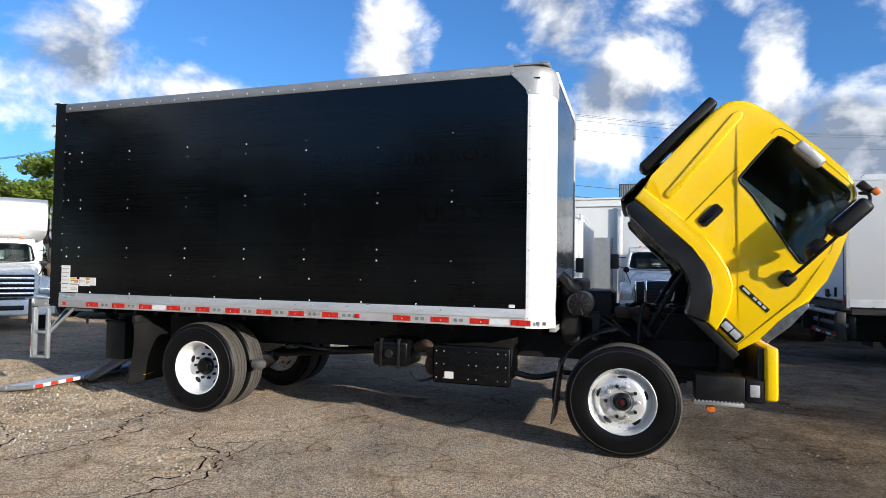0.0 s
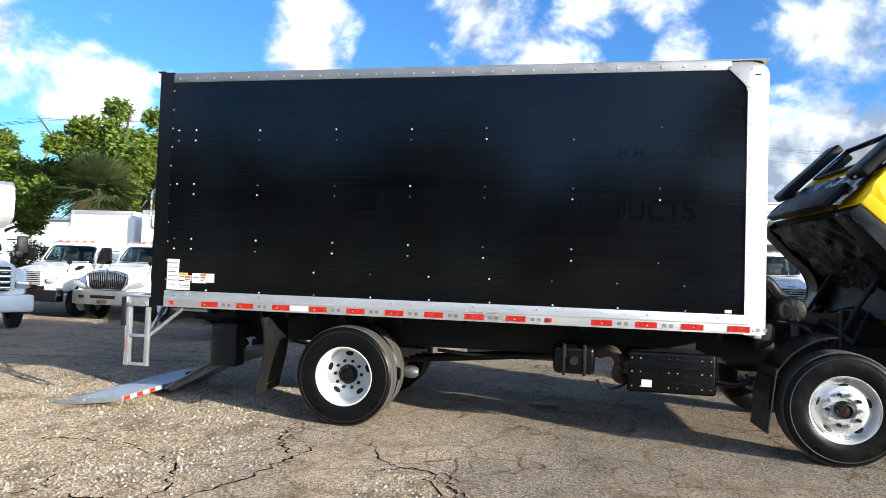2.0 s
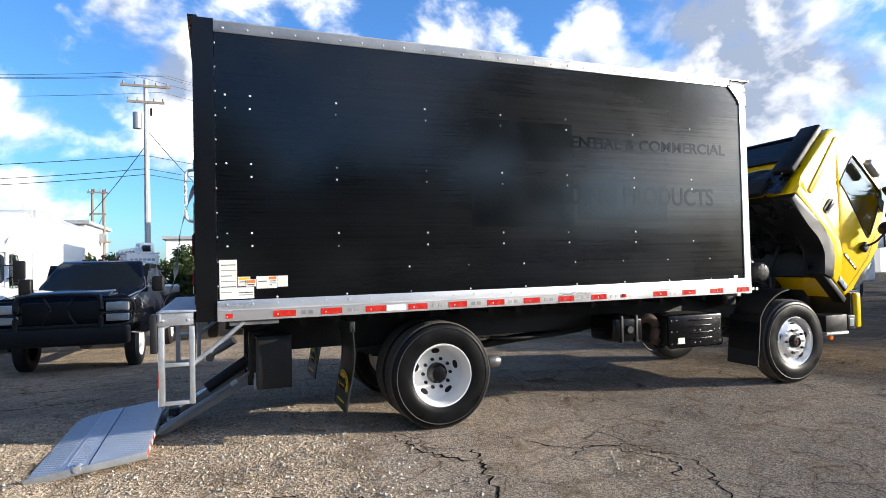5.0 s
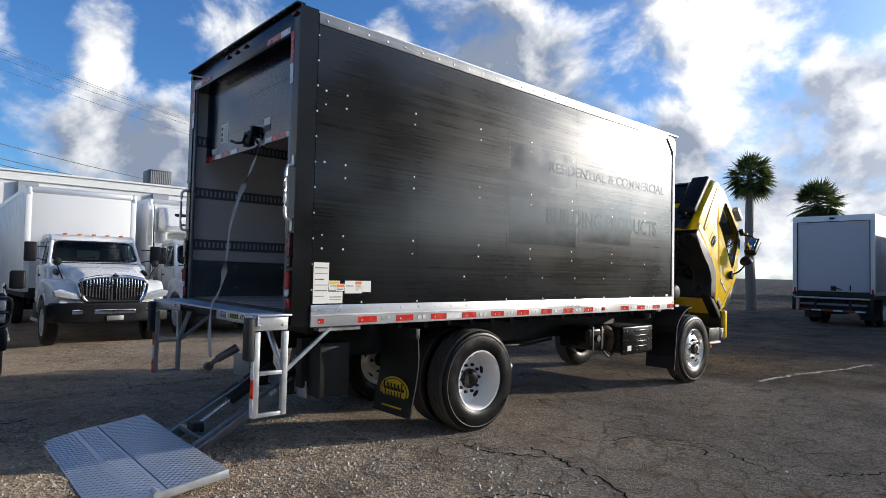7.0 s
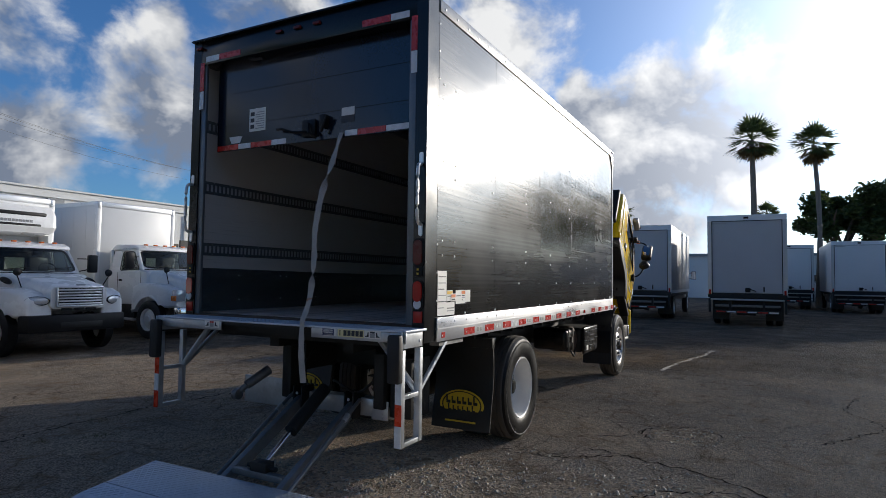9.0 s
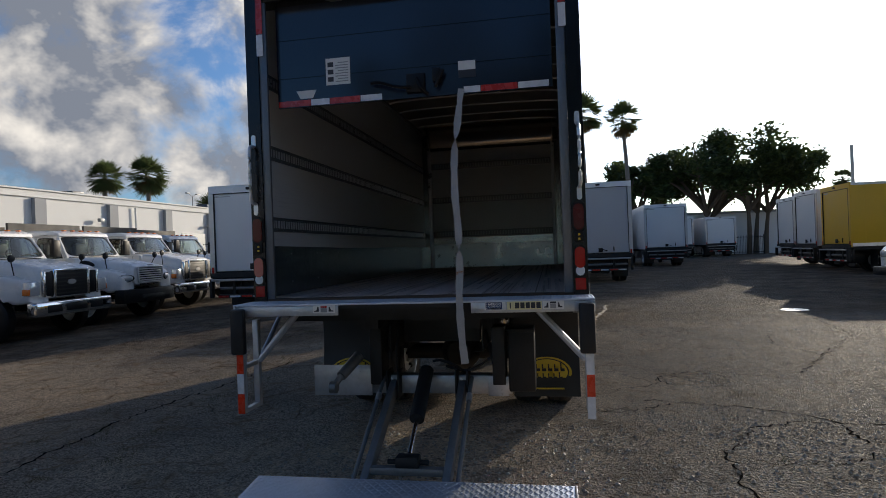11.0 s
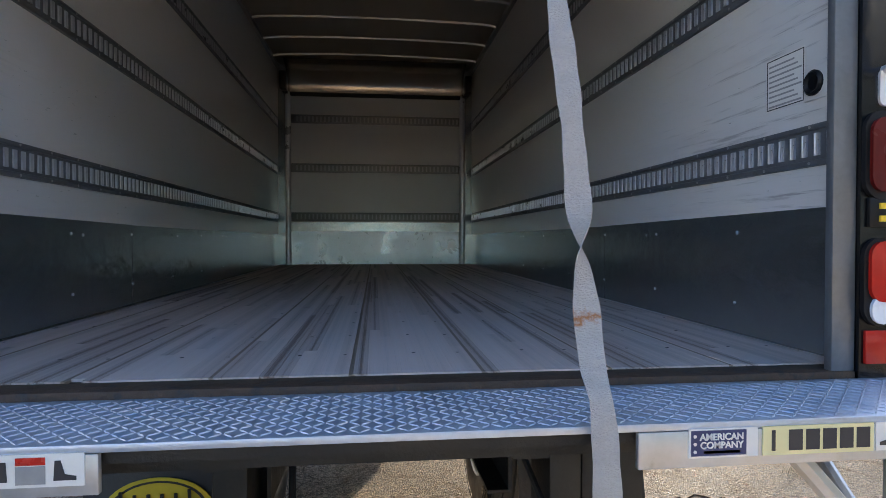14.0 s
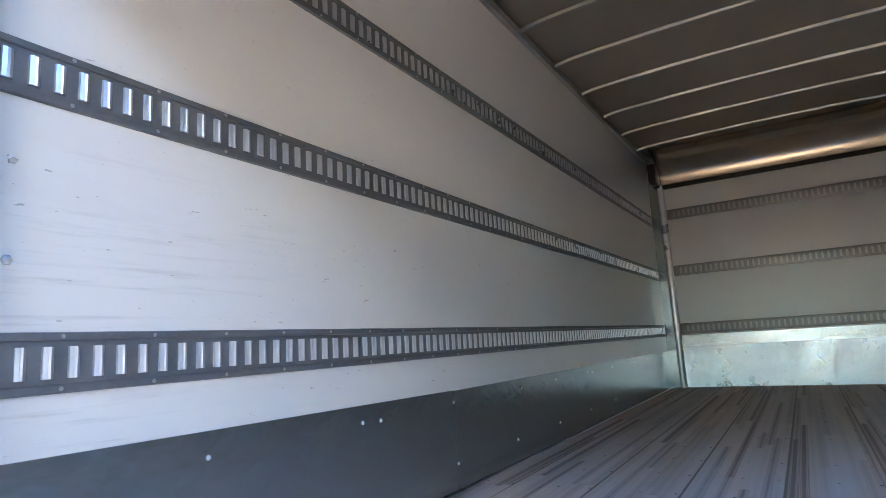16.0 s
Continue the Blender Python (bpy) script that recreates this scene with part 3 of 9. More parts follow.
def scuffed(name, like, reach, amount):
    """The lining with streaks rubbed in by cargo, thickest beside the door, and small nicks all over."""
    m = M[like].copy()
    m.name = name
    n, l = m.node_tree.nodes, m.node_tree.links
    b = n["Principled BSDF"]
    base = b.inputs["Base Color"].links[0].from_socket
    t = n.new("ShaderNodeTexCoord")
    s = n.new("ShaderNodeSeparateXYZ")
    l.new(t.outputs["Object"], s.inputs[0])

    def fade(src, x0, x1, y0, y1):
        q = n.new("ShaderNodeMapRange")
        q.interpolation_type = "SMOOTHSTEP"
        for k, v in zip(("From Min", "From Max", "To Min", "To Max"), (x0, x1, y0, y1)):
            q.inputs[k].default_value = v
        l.new(src, q.inputs[0])
        return q.outputs[0]

    def noise(size, turn, detail):
        mp = n.new("ShaderNodeMapping")
        mp.inputs["Scale"].default_value = size
        mp.inputs["Rotation"].default_value = (0, turn, 0)
        l.new(t.outputs["Object"], mp.inputs[0])
        q = n.new("ShaderNodeTexNoise")
        q.inputs["Scale"].default_value, q.inputs["Detail"].default_value = 1.0, detail
        q.inputs["Roughness"].default_value = 0.65
        l.new(mp.outputs[0], q.inputs["Vector"])
        return q.outputs["Fac"]

    def times(a, c):
        q = n.new("ShaderNodeMath")
        q.operation = "MULTIPLY"
        l.new(a, q.inputs[0])
        if isinstance(c, float):
            q.inputs[1].default_value = c
        else:
            l.new(c, q.inputs[1])
        return q.outputs[0]

    near = times(fade(s.outputs[0], 0.05, reach, 1.0, 0.0), fade(s.outputs[2], 2.42, 2.12, 0.0, 1.0))
    streak = times(fade(noise((2.2, 1, 46), 0.06, 5), 0.53, 0.70, 0.0, 1.0), near)
    smear = times(times(fade(noise((1.1, 1, 11), 0.05, 4), 0.50, 0.68, 0.0, 1.0), near), 0.7)
    nick = times(fade(noise((26, 1, 95), 0.08, 2), 0.715, 0.75, 0.0, 1.0), fade(s.outputs[2], 3.0, 2.2, 0.3, 1.0))
    out = base
    for f, dark in ((times(smear, amount), (0.50, 0.49, 0.47)), (times(streak, amount), (0.22, 0.22, 0.21)), (times(nick, 0.6), (0.20, 0.22, 0.18))):
        mx = n.new("ShaderNodeMix")
        mx.data_type = "RGBA"
        l.new(f, mx.inputs["Factor"])
        l.new(out, mx.inputs[6])
        mx.inputs[7].default_value = (*dark, 1)
        out = mx.outputs[2]
    l.new(out, b.inputs["Base Color"])
    return m


def rust_streak(m, low, high):
    """A ragged band of rust soaked into the webbing between two heights."""
    n, l = m.node_tree.nodes, m.node_tree.links
    b = n["Principled BSDF"]
    base = b.inputs["Base Color"].links[0].from_socket
    t = n.new("ShaderNodeTexCoord")
    s = n.new("ShaderNodeSeparateXYZ")
    l.new(t.outputs["Object"], s.inputs[0])
    q = n.new("ShaderNodeTexNoise")
    q.inputs["Scale"].default_value, q.inputs["Detail"].default_value, q.inputs["Roughness"].default_value = 34.0, 6.0, 0.7
    l.new(t.outputs["Object"], q.inputs["Vector"])
    wob = n.new("ShaderNodeMath")
    wob.operation = "MULTIPLY_ADD"
    wob.inputs[1].default_value = 0.085
    l.new(q.outputs["Fac"], wob.inputs[0])
    l.new(s.outputs[2], wob.inputs[2])
    band = n.new("ShaderNodeValToRGB")
    e = band.color_ramp.elements
    mid = e.new(0.5)
    e[0].position, mid.position, e[2].position = 0.15, 0.5, 0.85
    e[0].color, mid.color, e[2].color = (0, 0, 0, 1), (1, 1, 1, 1), (0, 0, 0, 1)
    span = n.new("ShaderNodeMapRange")
    span.inputs["From Min"].default_value, span.inputs["From Max"].default_value = low + 0.0425, high + 0.0425
    l.new(wob.outputs[0], span.inputs[0])
    l.new(span.outputs[0], band.inputs[0])
    mx = n.new("ShaderNodeMix")
    mx.data_type = "RGBA"
    l.new(band.outputs[0], mx.inputs["Factor"])
    l.new(base, mx.inputs[6])
    mx.inputs[7].default_value = (0.34, 0.13, 0.035, 1)
    l.new(mx.outputs[2], b.inputs["Base Color"])


def sheer(m, amount):
    """Leaves glow a little where the sun stands behind them."""
    n, l = m.node_tree.nodes, m.node_tree.links
    b = n["Principled BSDF"]
    t = n.new("ShaderNodeBsdfTranslucent")
    l.new(b.inputs["Base Color"].links[0].from_socket, t.inputs["Color"])
    mx = n.new("ShaderNodeMixShader")
    mx.inputs[0].default_value = amount
    l.new(b.outputs[0], mx.inputs[1])
    l.new(t.outputs[0], mx.inputs[2])
    l.new(mx.outputs[0], n["Material Output"].inputs[0])


for name in ("leaf", "leaf_dark", "frond", "frond_dry"):
    sheer(M[name], 0.42)
rust_streak(M["strap"], 1.435, 1.475)
M["liner_rubbed"] = scuffed("liner_rubbed", "liner", 1.5, 0.95)
M["liner_nicked"] = scuffed("liner_nicked", "liner", 1.2, 0.30)
grain = M["oak"].node_tree.nodes["Color Ramp"].color_ramp.elements
grain[0].position, grain[1].position = 0.245, 0.60
grain[0].color = (0.21, 0.125, 0.095, 1)
tan = grain.new(0.30)
tan.color = (0.47, 0.37, 0.315, 1)
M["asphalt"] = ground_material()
M["black_panel"] = panel_material()

# ---- building tools ----
def finish(bm, name, material, angle=32):
    me = bpy.data.meshes.new(name)
    bmesh.ops.recalc_face_normals(bm, faces=bm.faces[:])
    bm.to_mesh(me)
    bm.free()
    me.materials.append(M[material] if isinstance(material, str) else material)
    me.shade_smooth()
    me.set_sharp_from_angle(angle=radians(angle))
    return me


def part(name, bm, material, parent=None, label="", at=None, kind=""):
    """One mesh object, under a thing or a part when one is given."""
    me = bm if isinstance(bm, bpy.types.Mesh) else finish(bm, name, material)
    ob = new(name, me)
    if parent is not None:
        ob.parent = parent
    if at is not None:
        ob.matrix_basis = at
    return tagged(ob, label=label, kind=kind or ("stuff" if name in ("rivet_heads", "tread_pattern") else ""))


def thing(name, label, category, group="", kind="", at=None):
    ob = new(name)
    ob.empty_display_size = 0.2
    if at is not None:
        ob.matrix_basis = at
    return tagged(ob, label=label, category=category, group=group, kind=kind)


def box(bm, x0, x1, y0, y1, z0, z1, bevel=0.0, seg=2):
    vs = [bm.verts.new((x, y, z)) for x in (x0, x1) for y in (y0, y1) for z in (z0, z1)]
    fs = [bm.faces.new([vs[i] for i in q]) for q in ((0, 1, 3, 2), (4, 6, 7, 5), (0, 4, 5, 1), (2, 3, 7, 6), (0, 2, 6, 4), (1, 5, 7, 3))]
    if bevel:
        es = list({e for f in fs for e in f.edges})
        bmesh.ops.bevel(bm, geom=es, offset=bevel, segments=seg, profile=0.5, affect="EDGES")
    return bm


def boxed(*a, **k):
    return box(bmesh.new(), *a, **k)


def rod(bm, a, b, r0, r1=None, seg=12, caps=True):
    a, b = Vector(a), Vector(b)
    r1 = r0 if r1 is None else r1
    q = (b - a).to_track_quat("Z", "Y")
    rings = []
    for c, r in ((a, r0), (b, r1)):
        rings.append([bm.verts.new(c + q @ Vector((r * math.cos(k * math.tau / seg), r * math.sin(k * math.tau / seg), 0))) for k in range(seg)])
    for k in range(seg):
        bm.faces.new((rings[0][k], rings[0][(k + 1) % seg], rings[1][(k + 1) % seg], rings[1][k]))
    if caps:
        bm.faces.new(rings[0][::-1])
        bm.faces.new(rings[1])
    return bm


def tube(bm, pts, r, seg=8, closed=False):
    pts = [Vector(p) for p in pts]
    rings = []
    for i, p in enumerate(pts):
        d = (pts[min(i + 1, len(pts) - 1)] - pts[max(i - 1, 0)]).normalized()
        q = d.to_track_quat("Z", "Y")
        rr = r[i] if isinstance(r, (list, tuple)) else r
        rings.append([bm.verts.new(p + q @ Vector((rr * math.cos(k * math.tau / seg), rr * math.sin(k * math.tau / seg), 0))) for k in range(seg)])
    for a, b in zip(rings, rings[1:]):
        for k in range(seg):
            bm.faces.new((a[k], a[(k + 1) % seg], b[(k + 1) % seg], b[k]))
    bm.faces.new(rings[0][::-1])
    bm.faces.new(rings[-1])
    return bm


def bent(pts, steps=6):
    """Points along a smooth line through pts."""
    pts = [Vector(p) for p in pts]
    out = []
    for i in range(len(pts) - 1):
        p0, p1, p2, p3 = pts[max(i - 1, 0)], pts[i], pts[i + 1], pts[min(i + 2, len(pts) - 1)]
        for s in range(steps):
            u = s / steps
            out.append(0.5 * ((2 * p1) + (p2 - p0) * u + (2 * p0 - 5 * p1 + 4 * p2 - p3) * u * u + (3 * p1 - p0 - 3 * p2 + p3) * u ** 3))
    return out + [pts[-1]]


def prism(bm, pts, axis, a, b, bevel=0.0, seg=2):
    """A flat outline swept from a to b along an axis; pts are the other two coordinates in order."""
    def at(p, v):
        return {"x": (v, p[0], p[1]), "y": (p[0], v, p[1]), "z": (p[0], p[1], v)}[axis]
    r = [[bm.verts.new(at(p, v)) for p in pts] for v in (a, b)]
    n = len(pts)
    fs = [bm.faces.new(r[0]), bm.faces.new(r[1][::-1])]
    fs += [bm.faces.new((r[0][k], r[1][k], r[1][(k + 1) % n], r[0][(k + 1) % n])) for k in range(n)]
    if bevel:
        rim = [e for f in fs[:2] for e in f.edges]
        bmesh.ops.bevel(bm, geom=rim, offset=bevel, segments=seg, profile=0.5, affect="EDGES")
    return bm


def lathe(bm, prof, seg=40, axis="y", c=(0, 0, 0), closed=False):
    """Spins (radius, along) pairs round an axis."""
    rings = []
    for r, d in prof:
        ring = []
        for k in range(seg):
            u, v = r * math.cos(k * math.tau / seg), r * math.sin(k * math.tau / seg)
            p = {"y": (u, d, v), "x": (d, u, v), "z": (u, v, d)}[axis]
            ring.append(bm.verts.new((p[0] + c[0], p[1] + c[1], p[2] + c[2])))
        rings.append(ring)
    pairs = list(zip(rings, rings[1:])) + ([(rings[-1], rings[0])] if closed else [])
    for a, b in pairs:
        for k in range(seg):
            bm.faces.new((a[k], a[(k + 1) % seg], b[(k + 1) % seg], b[k]))
    return bm


def loft(bm, rings, caps=True):
    vs = [[bm.verts.new(p) for p in r] for r in rings]
    n = len(vs[0])
    for a, b in zip(vs, vs[1:]):
        for k in range(n):
            bm.faces.new((a[k], a[(k + 1) % n], b[(k + 1) % n], b[k]))
    if caps:
        bm.faces.new(vs[0][::-1])
        bm.faces.new(vs[-1])
    return bm


def rrect(w0, w1, z0, z1, r, y, n=5):
    """A rounded rectangle, across x and z, at y."""
    out = []
    for cx, cz, a in ((w1 - r, z1 - r, 0), (w0 + r, z1 - r, 90), (w0 + r, z0 + r, 180), (w1 - r, z0 + r, 270)):
        for k in range(n + 1):
            t = radians(a + 90 * k / n)
            out.append((cx + r * math.cos(t), y, cz + r * math.sin(t)))
    return out


def words(text, size, depth=0.0008, align="CENTER"):
    cu = bpy.data.curves.new("letters", "FONT")
    cu.body, cu.size, cu.extrude, cu.align_x, cu.align_y = text, size, depth, align, "CENTER"
    cu.offset = size * 0.018
    ob = bpy.data.objects.new("letters", cu)
    scene.collection.objects.link(ob)
    me = bpy.data.meshes.new_from_object(ob.evaluated_get(bpy.context.evaluated_depsgraph_get()))
    bpy.data.objects.remove(ob)
    bpy.data.curves.remove(cu)
    return me


def lettering(name, text, size, material, parent, m, label=""):
    me = words(text, size)
    me.materials.clear()
    me.materials.append(M[material])
    return part(name, me, None, parent, label, at=m)


def studs(bm, places, axis, r=0.008, h=0.005):
    """Rivet heads: small domes that stand out along a signed axis."""
    k = "xyz".index(axis[-1])
    s = -1 if axis[0] == "-" else 1
    for p in places:
        rings = []
        for rr, hh in ((r, 0.0), (r * 0.75, h * 0.7)):
            ring = []
            for q in range(6):
                uv = [rr * math.cos(q * math.tau / 6), rr * math.sin(q * math.tau / 6)]
                v = list(p)
                j = 0
                for a in range(3):
                    if a == k:
                        v[a] += s * hh
                    else:
                        v[a] += uv[j]
                        j += 1
                ring.append(bm.verts.new(v))
            rings.append(ring)
        top = list(p)
        top[k] += s * h
        t = bm.verts.new(top)
        for q in range(6):
            bm.faces.new((rings[0][q], rings[0][(q + 1) % 6], rings[1][(q + 1) % 6], rings[1][q]))
            bm.faces.new((rings[1][q], rings[1][(q + 1) % 6], t))
    return bm

# ---- ground ----
def lift(x, y):
    """Gentle unevenness of the lot."""
    return 0.02 * noise.noise(Vector((x * 0.35, y * 0.35, 0))) + 0.008 * noise.noise(Vector((x * 1.7, y * 1.7, 3)))


def fall(x, y):
    """The lot drains away from the truck's far side."""
    return -0.029 * min(max(y - 2.6, 0.0), 14.0) * min(max((12.0 - x) / 16.0, 0.0), 1.2)


def loose(x, y):
    """How far a place lies inside the broken patch round the truck's tail: 1 inside, 0 outside."""
    r = (((x + 2.2) / 3.95) ** 4 + ((y + 1.5) / 4.1) ** 4) ** 0.25
    hole = math.hypot((x - 3.15) / 0.42, (y + 1.36) / 0.38)
    return max(0.0, min(1.0, (1.05 - min(r, hole)) * 5))


def rough(x, y):
    """Fine relief of the broken surface."""
    a = noise.noise(Vector((x * 9, y * 9, 5))) * 0.004 + noise.noise(Vector((x * 21, y * 21, 9))) * 0.0035
    s = loose(x, y)
    return a * (0.5 + 1.3 * s) + 0.010 * s * noise.noise(Vector((x * 3.4, y * 3.4, 2)))


def make_ground():
    def cuts(a, b):
        n = int((b - a) / 0.05)
        near = {round(a + 0.05 * k, 3) for k in range(n + 1)}
        far = {-3000.0, -900.0, -300.0, -120.0, -60.0, -30.0, 16.6, 30.0, 60.0, 120.0, 300.0, 900.0, 3000.0}
        return sorted(near | far | {round(-15 + 0.5 * k, 3) for k in range(61) if not a - 0.2 < -15 + 0.5 * k < b + 0.2})
    xs, ys = cuts(-6.0, 9.0), cuts(-5.0, 5.0)
    verts = []
    for x in xs:
        for y in ys:
            near = max(0.0, 1 - max(abs(x), abs(y)) / 15.0)
            z = (lift(x, y) * min(1, near * 3) if near else 0.0) - 0.005 + fall(x, y)
            if -6 < x < 9 and -5 < y < 5:
                z += rough(x, y)
            verts.append((x, y, z))
    n = len(ys)
    faces = [(a * n + b, (a + 1) * n + b, (a + 1) * n + b + 1, a * n + b + 1) for a in range(len(xs) - 1) for b in range(n - 1)]
    me = bpy.data.meshes.new("ground")
    me.from_pydata(verts, [], faces)
    me.shade_smooth()
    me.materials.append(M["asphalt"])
    return tagged(new("ground", me), "worn grey asphalt lot with broken limestone patches", "ground", kind="structure")


ground = make_ground()
rng = random.Random(5)


def crack(pts, width, name="crack", fill="tar"):
    """A jagged open joint in the paving, filled with tar and dirt."""
    bm = bmesh.new()
    line = []
    for p, q in zip(pts, pts[1:]):
        n = max(2, int(math.dist(p, q) / 0.05))
        for k in range(n):
            u = k / n
            line.append((p[0] + (q[0] - p[0]) * u, p[1] + (q[1] - p[1]) * u))
    rows = []
    for i, (x, y) in enumerate(line):
        dx, dy = line[min(i + 1, len(line) - 1)][0] - line[max(i - 1, 0)][0], line[min(i + 1, len(line) - 1)][1] - line[max(i - 1, 0)][1]
        d = math.hypot(dx, dy) or 1
        nx, ny = -dy / d, dx / d
        w = width * rng.uniform(0.25, 1.0)
        j = rng.uniform(-0.045, 0.045)
        e = [(x + nx * (j + s * w), y + ny * (j + s * w)) for s in (-1, 1)]
        rows.append([bm.verts.new((px, py, lift(px, py) + fall(px, py) + rough(px, py) - 0.002)) for px, py in e])
    for a, b in zip(rows, rows[1:]):
        bm.faces.new((a[0], b[0], b[1], a[1]))
    return part(name, bm, fill, ground)


for pts, w in ((((7.6, -0.9), (7.4, -1.7), (7.3, -2.6)), 0.008), (((2.85, -1.1), (3.08, -0.92), (3.32, -1.05), (3.7, -1.5)), 0.010),
               (((2.15, -0.6), (2.1, -0.78), (1.93, -1.48), (1.68, -1.95), (1.48, -2.12), (0.84, -2.11)), 0.014),
               (((0.62, -1.0), (0.53, -1.18), (0.41, -1.33), (0.49, -1.82), (0.68, -2.1)), 0.008), (((4.6, -3.4), (5.6, -3.0), (6.6, -3.3)), 0.010),
               (((-5, 5.0), (-2, 4.4), (1.5, 4.7), (4.5, 4.2)), 0.02), (((3.5, -2.6), (6.5, -4.5), (9.5, -4.9)), 0.012),
               (((1.65, 0.1), (1.72, -0.4), (2.1, -1.0)), 0.012), (((-6, 2.6), (-3.4, 3.0), (-1.2, 3.3)), 0.02),
               (((-0.35, -1.0), (0.1, -0.93), (0.65, -1.02), (1.2, -1.35), (1.5, -1.83), (1.42, -2.6), (1.75, -3.2)), 0.013),
               (((2.6, -0.35), (2.9, -0.9), (3.45, -1.0), (3.62, -1.6), (3.3, -2.3)), 0.011), (((0.65, -2.07), (0.1, -2.4), (-0.4, -2.3), (-1.1, -2.75)), 0.010),
               (((6.95, 0.3), (7.3, 0.0), (7.65, -0.45), (8.3, -0.9)), 0.009), (((3.27, -1.1), (3.5, -1.56), (3.2, -1.8)), 0.012)):
    crack(pts, w)
crack(((7.9, -0.5), (9.2, -0.66), (10.4, -0.95), (11.8, -1.11)), 0.045, "sand_streak", "sand")


def scatter_stones():
    """Loose limestone on the broken paving: a scatter of small six-cornered chips."""
    g = np.random.default_rng(5)
    n = 150000
    x, y = g.uniform(-6.5, 9.0, n), g.uniform(-5.2, 5.2, n)
    r = (((x + 2.2) / 3.95) ** 4 + ((y + 1.5) / 4.1) ** 4) ** 0.25
    hole = np.hypot((x - 3.15) / 0.42, (y + 1.36) / 0.38)
    drift = 0.5 + 0.25 * np.sin(x * 2.1 + 1.3 * np.sin(y * 1.7)) + 0.25 * np.sin(y * 2.9 + 1.1 * np.sin(x * 1.9 + 2))
    inside = np.clip((1.06 - np.minimum(r, hole)) * 6, 0, 1)
    keep = g.random(n) < 0.018 + 0.75 * inside * (0.35 + 0.65 * drift) + 0.12 * (drift > 0.8)
    x, y = x[keep], y[keep]
    n = len(x)
    size = 0.004 + 0.018 * g.random(n) ** 3.4
    base = np.array([(0, 0, 1), (0.9, 0, 0.15), (0.2, 0.85, 0.2), (-0.8, 0.3, 0.15), (-0.3, -0.8, 0.2), (0.5, -0.6, 0.15)])
    p = base[None] * size[:, None, None] * g.uniform(0.7, 1.3, (n, 6, 3))
    a = g.uniform(0, math.tau, n)
    c, s = np.cos(a)[:, None], np.sin(a)[:, None]
    z = np.array([lift(i, j) + rough(i, j) + fall(i, j) - 0.006 for i, j in zip(x, y)])
    v = np.stack((x[:, None] + p[..., 0] * c - p[..., 1] * s, y[:, None] + p[..., 0] * s + p[..., 1] * c, z[:, None] + p[..., 2] * 0.85), -1).reshape(-1, 3)
    f = (np.array([(0, 1, 2), (0, 2, 3), (0, 3, 4), (0, 4, 5), (0, 5, 1)])[None] + 6 * np.arange(n)[:, None, None]).reshape(-1, 3)
    me = bpy.data.meshes.new("loose_stones")
    me.from_pydata(v.tolist(), [], f.tolist())
    me.materials.append(M["stone"])
    tagged(new("loose_stones", me), "loose pale limestone chips scattered over broken asphalt", "gravel", kind="stuff")


scatter_stones()


def tufts():
    """Thin dry grass along the broken edges."""
    verts, faces = [], []
    spots = [(rng.uniform(-4.5, 2.5), rng.uniform(-3.0, 4.5)) for _ in range(46)] + [(rng.uniform(-6, 8), rng.uniform(3.2, 6.5)) for _ in range(40)] + [(7.6, 0.35), (7.5, 0.5), (7.7, 0.4)]
    for sx, sy in spots:
        for _ in range(26):
            x, y, a = sx + rng.gauss(0, 0.09), sy + rng.gauss(0, 0.06), rng.uniform(0, math.tau)
            h, w = rng.uniform(0.015, 0.06), 0.0025
            lx, ly = rng.gauss(0, 0.03), rng.gauss(0, 0.03)
            o = len(verts)
            z = lift(x, y) + fall(x, y) - 0.006
            verts += [(x - w * math.cos(a), y - w * math.sin(a), z), (x + w * math.cos(a), y + w * math.sin(a), z), (x + lx, y + ly, z + h)]
            faces.append((o, o + 1, o + 2))
    me = bpy.data.meshes.new("grass_tufts")
    me.from_pydata(verts, [], faces)
    me.materials.append(M["grass"])
    tagged(new("grass_tufts", me), "sparse dry grass tufts in the paving cracks", "grass", kind="stuff")


tufts()
bm = bmesh.new()
lathe(bm, [(0.0, 0.006), (0.27, 0.006), (0.29, -0.01)], 28, "z", (10.06, -4.96, 0.0))
cover = part("manhole_cover", bm, "alu_dull")
tagged(cover, "round pale metal manhole cover set in the asphalt", "manhole cover")

# ---- the box truck ----
def carve(me, cutters):
    """A mesh with closed forms cut out of it."""
    ob = bpy.data.objects.new("carved", me)
    scene.collection.objects.link(ob)
    extra = []
    for bm in cutters:
        c = bpy.data.meshes.new("cutter")
        bmesh.ops.recalc_face_normals(bm, faces=bm.faces[:])
        bm.to_mesh(c)
        bm.free()
        co = bpy.data.objects.new("cutter", c)
        scene.collection.objects.link(co)
        md = ob.modifiers.new("cut", "BOOLEAN")
        md.object, md.operation, md.solver = co, "DIFFERENCE", "EXACT"
        extra.append(co)
    out = bpy.data.meshes.new_from_object(ob.evaluated_get(bpy.context.evaluated_depsgraph_get()))
    for o in extra + [ob]:
        bpy.data.objects.remove(o)
    out.shade_smooth()
    out.set_sharp_from_angle(angle=radians(30))
    return out


WIDE = 2.44
truck = thing("box_truck", "yellow cab-over truck with glossy black box, its cab tilted forward", "truck")

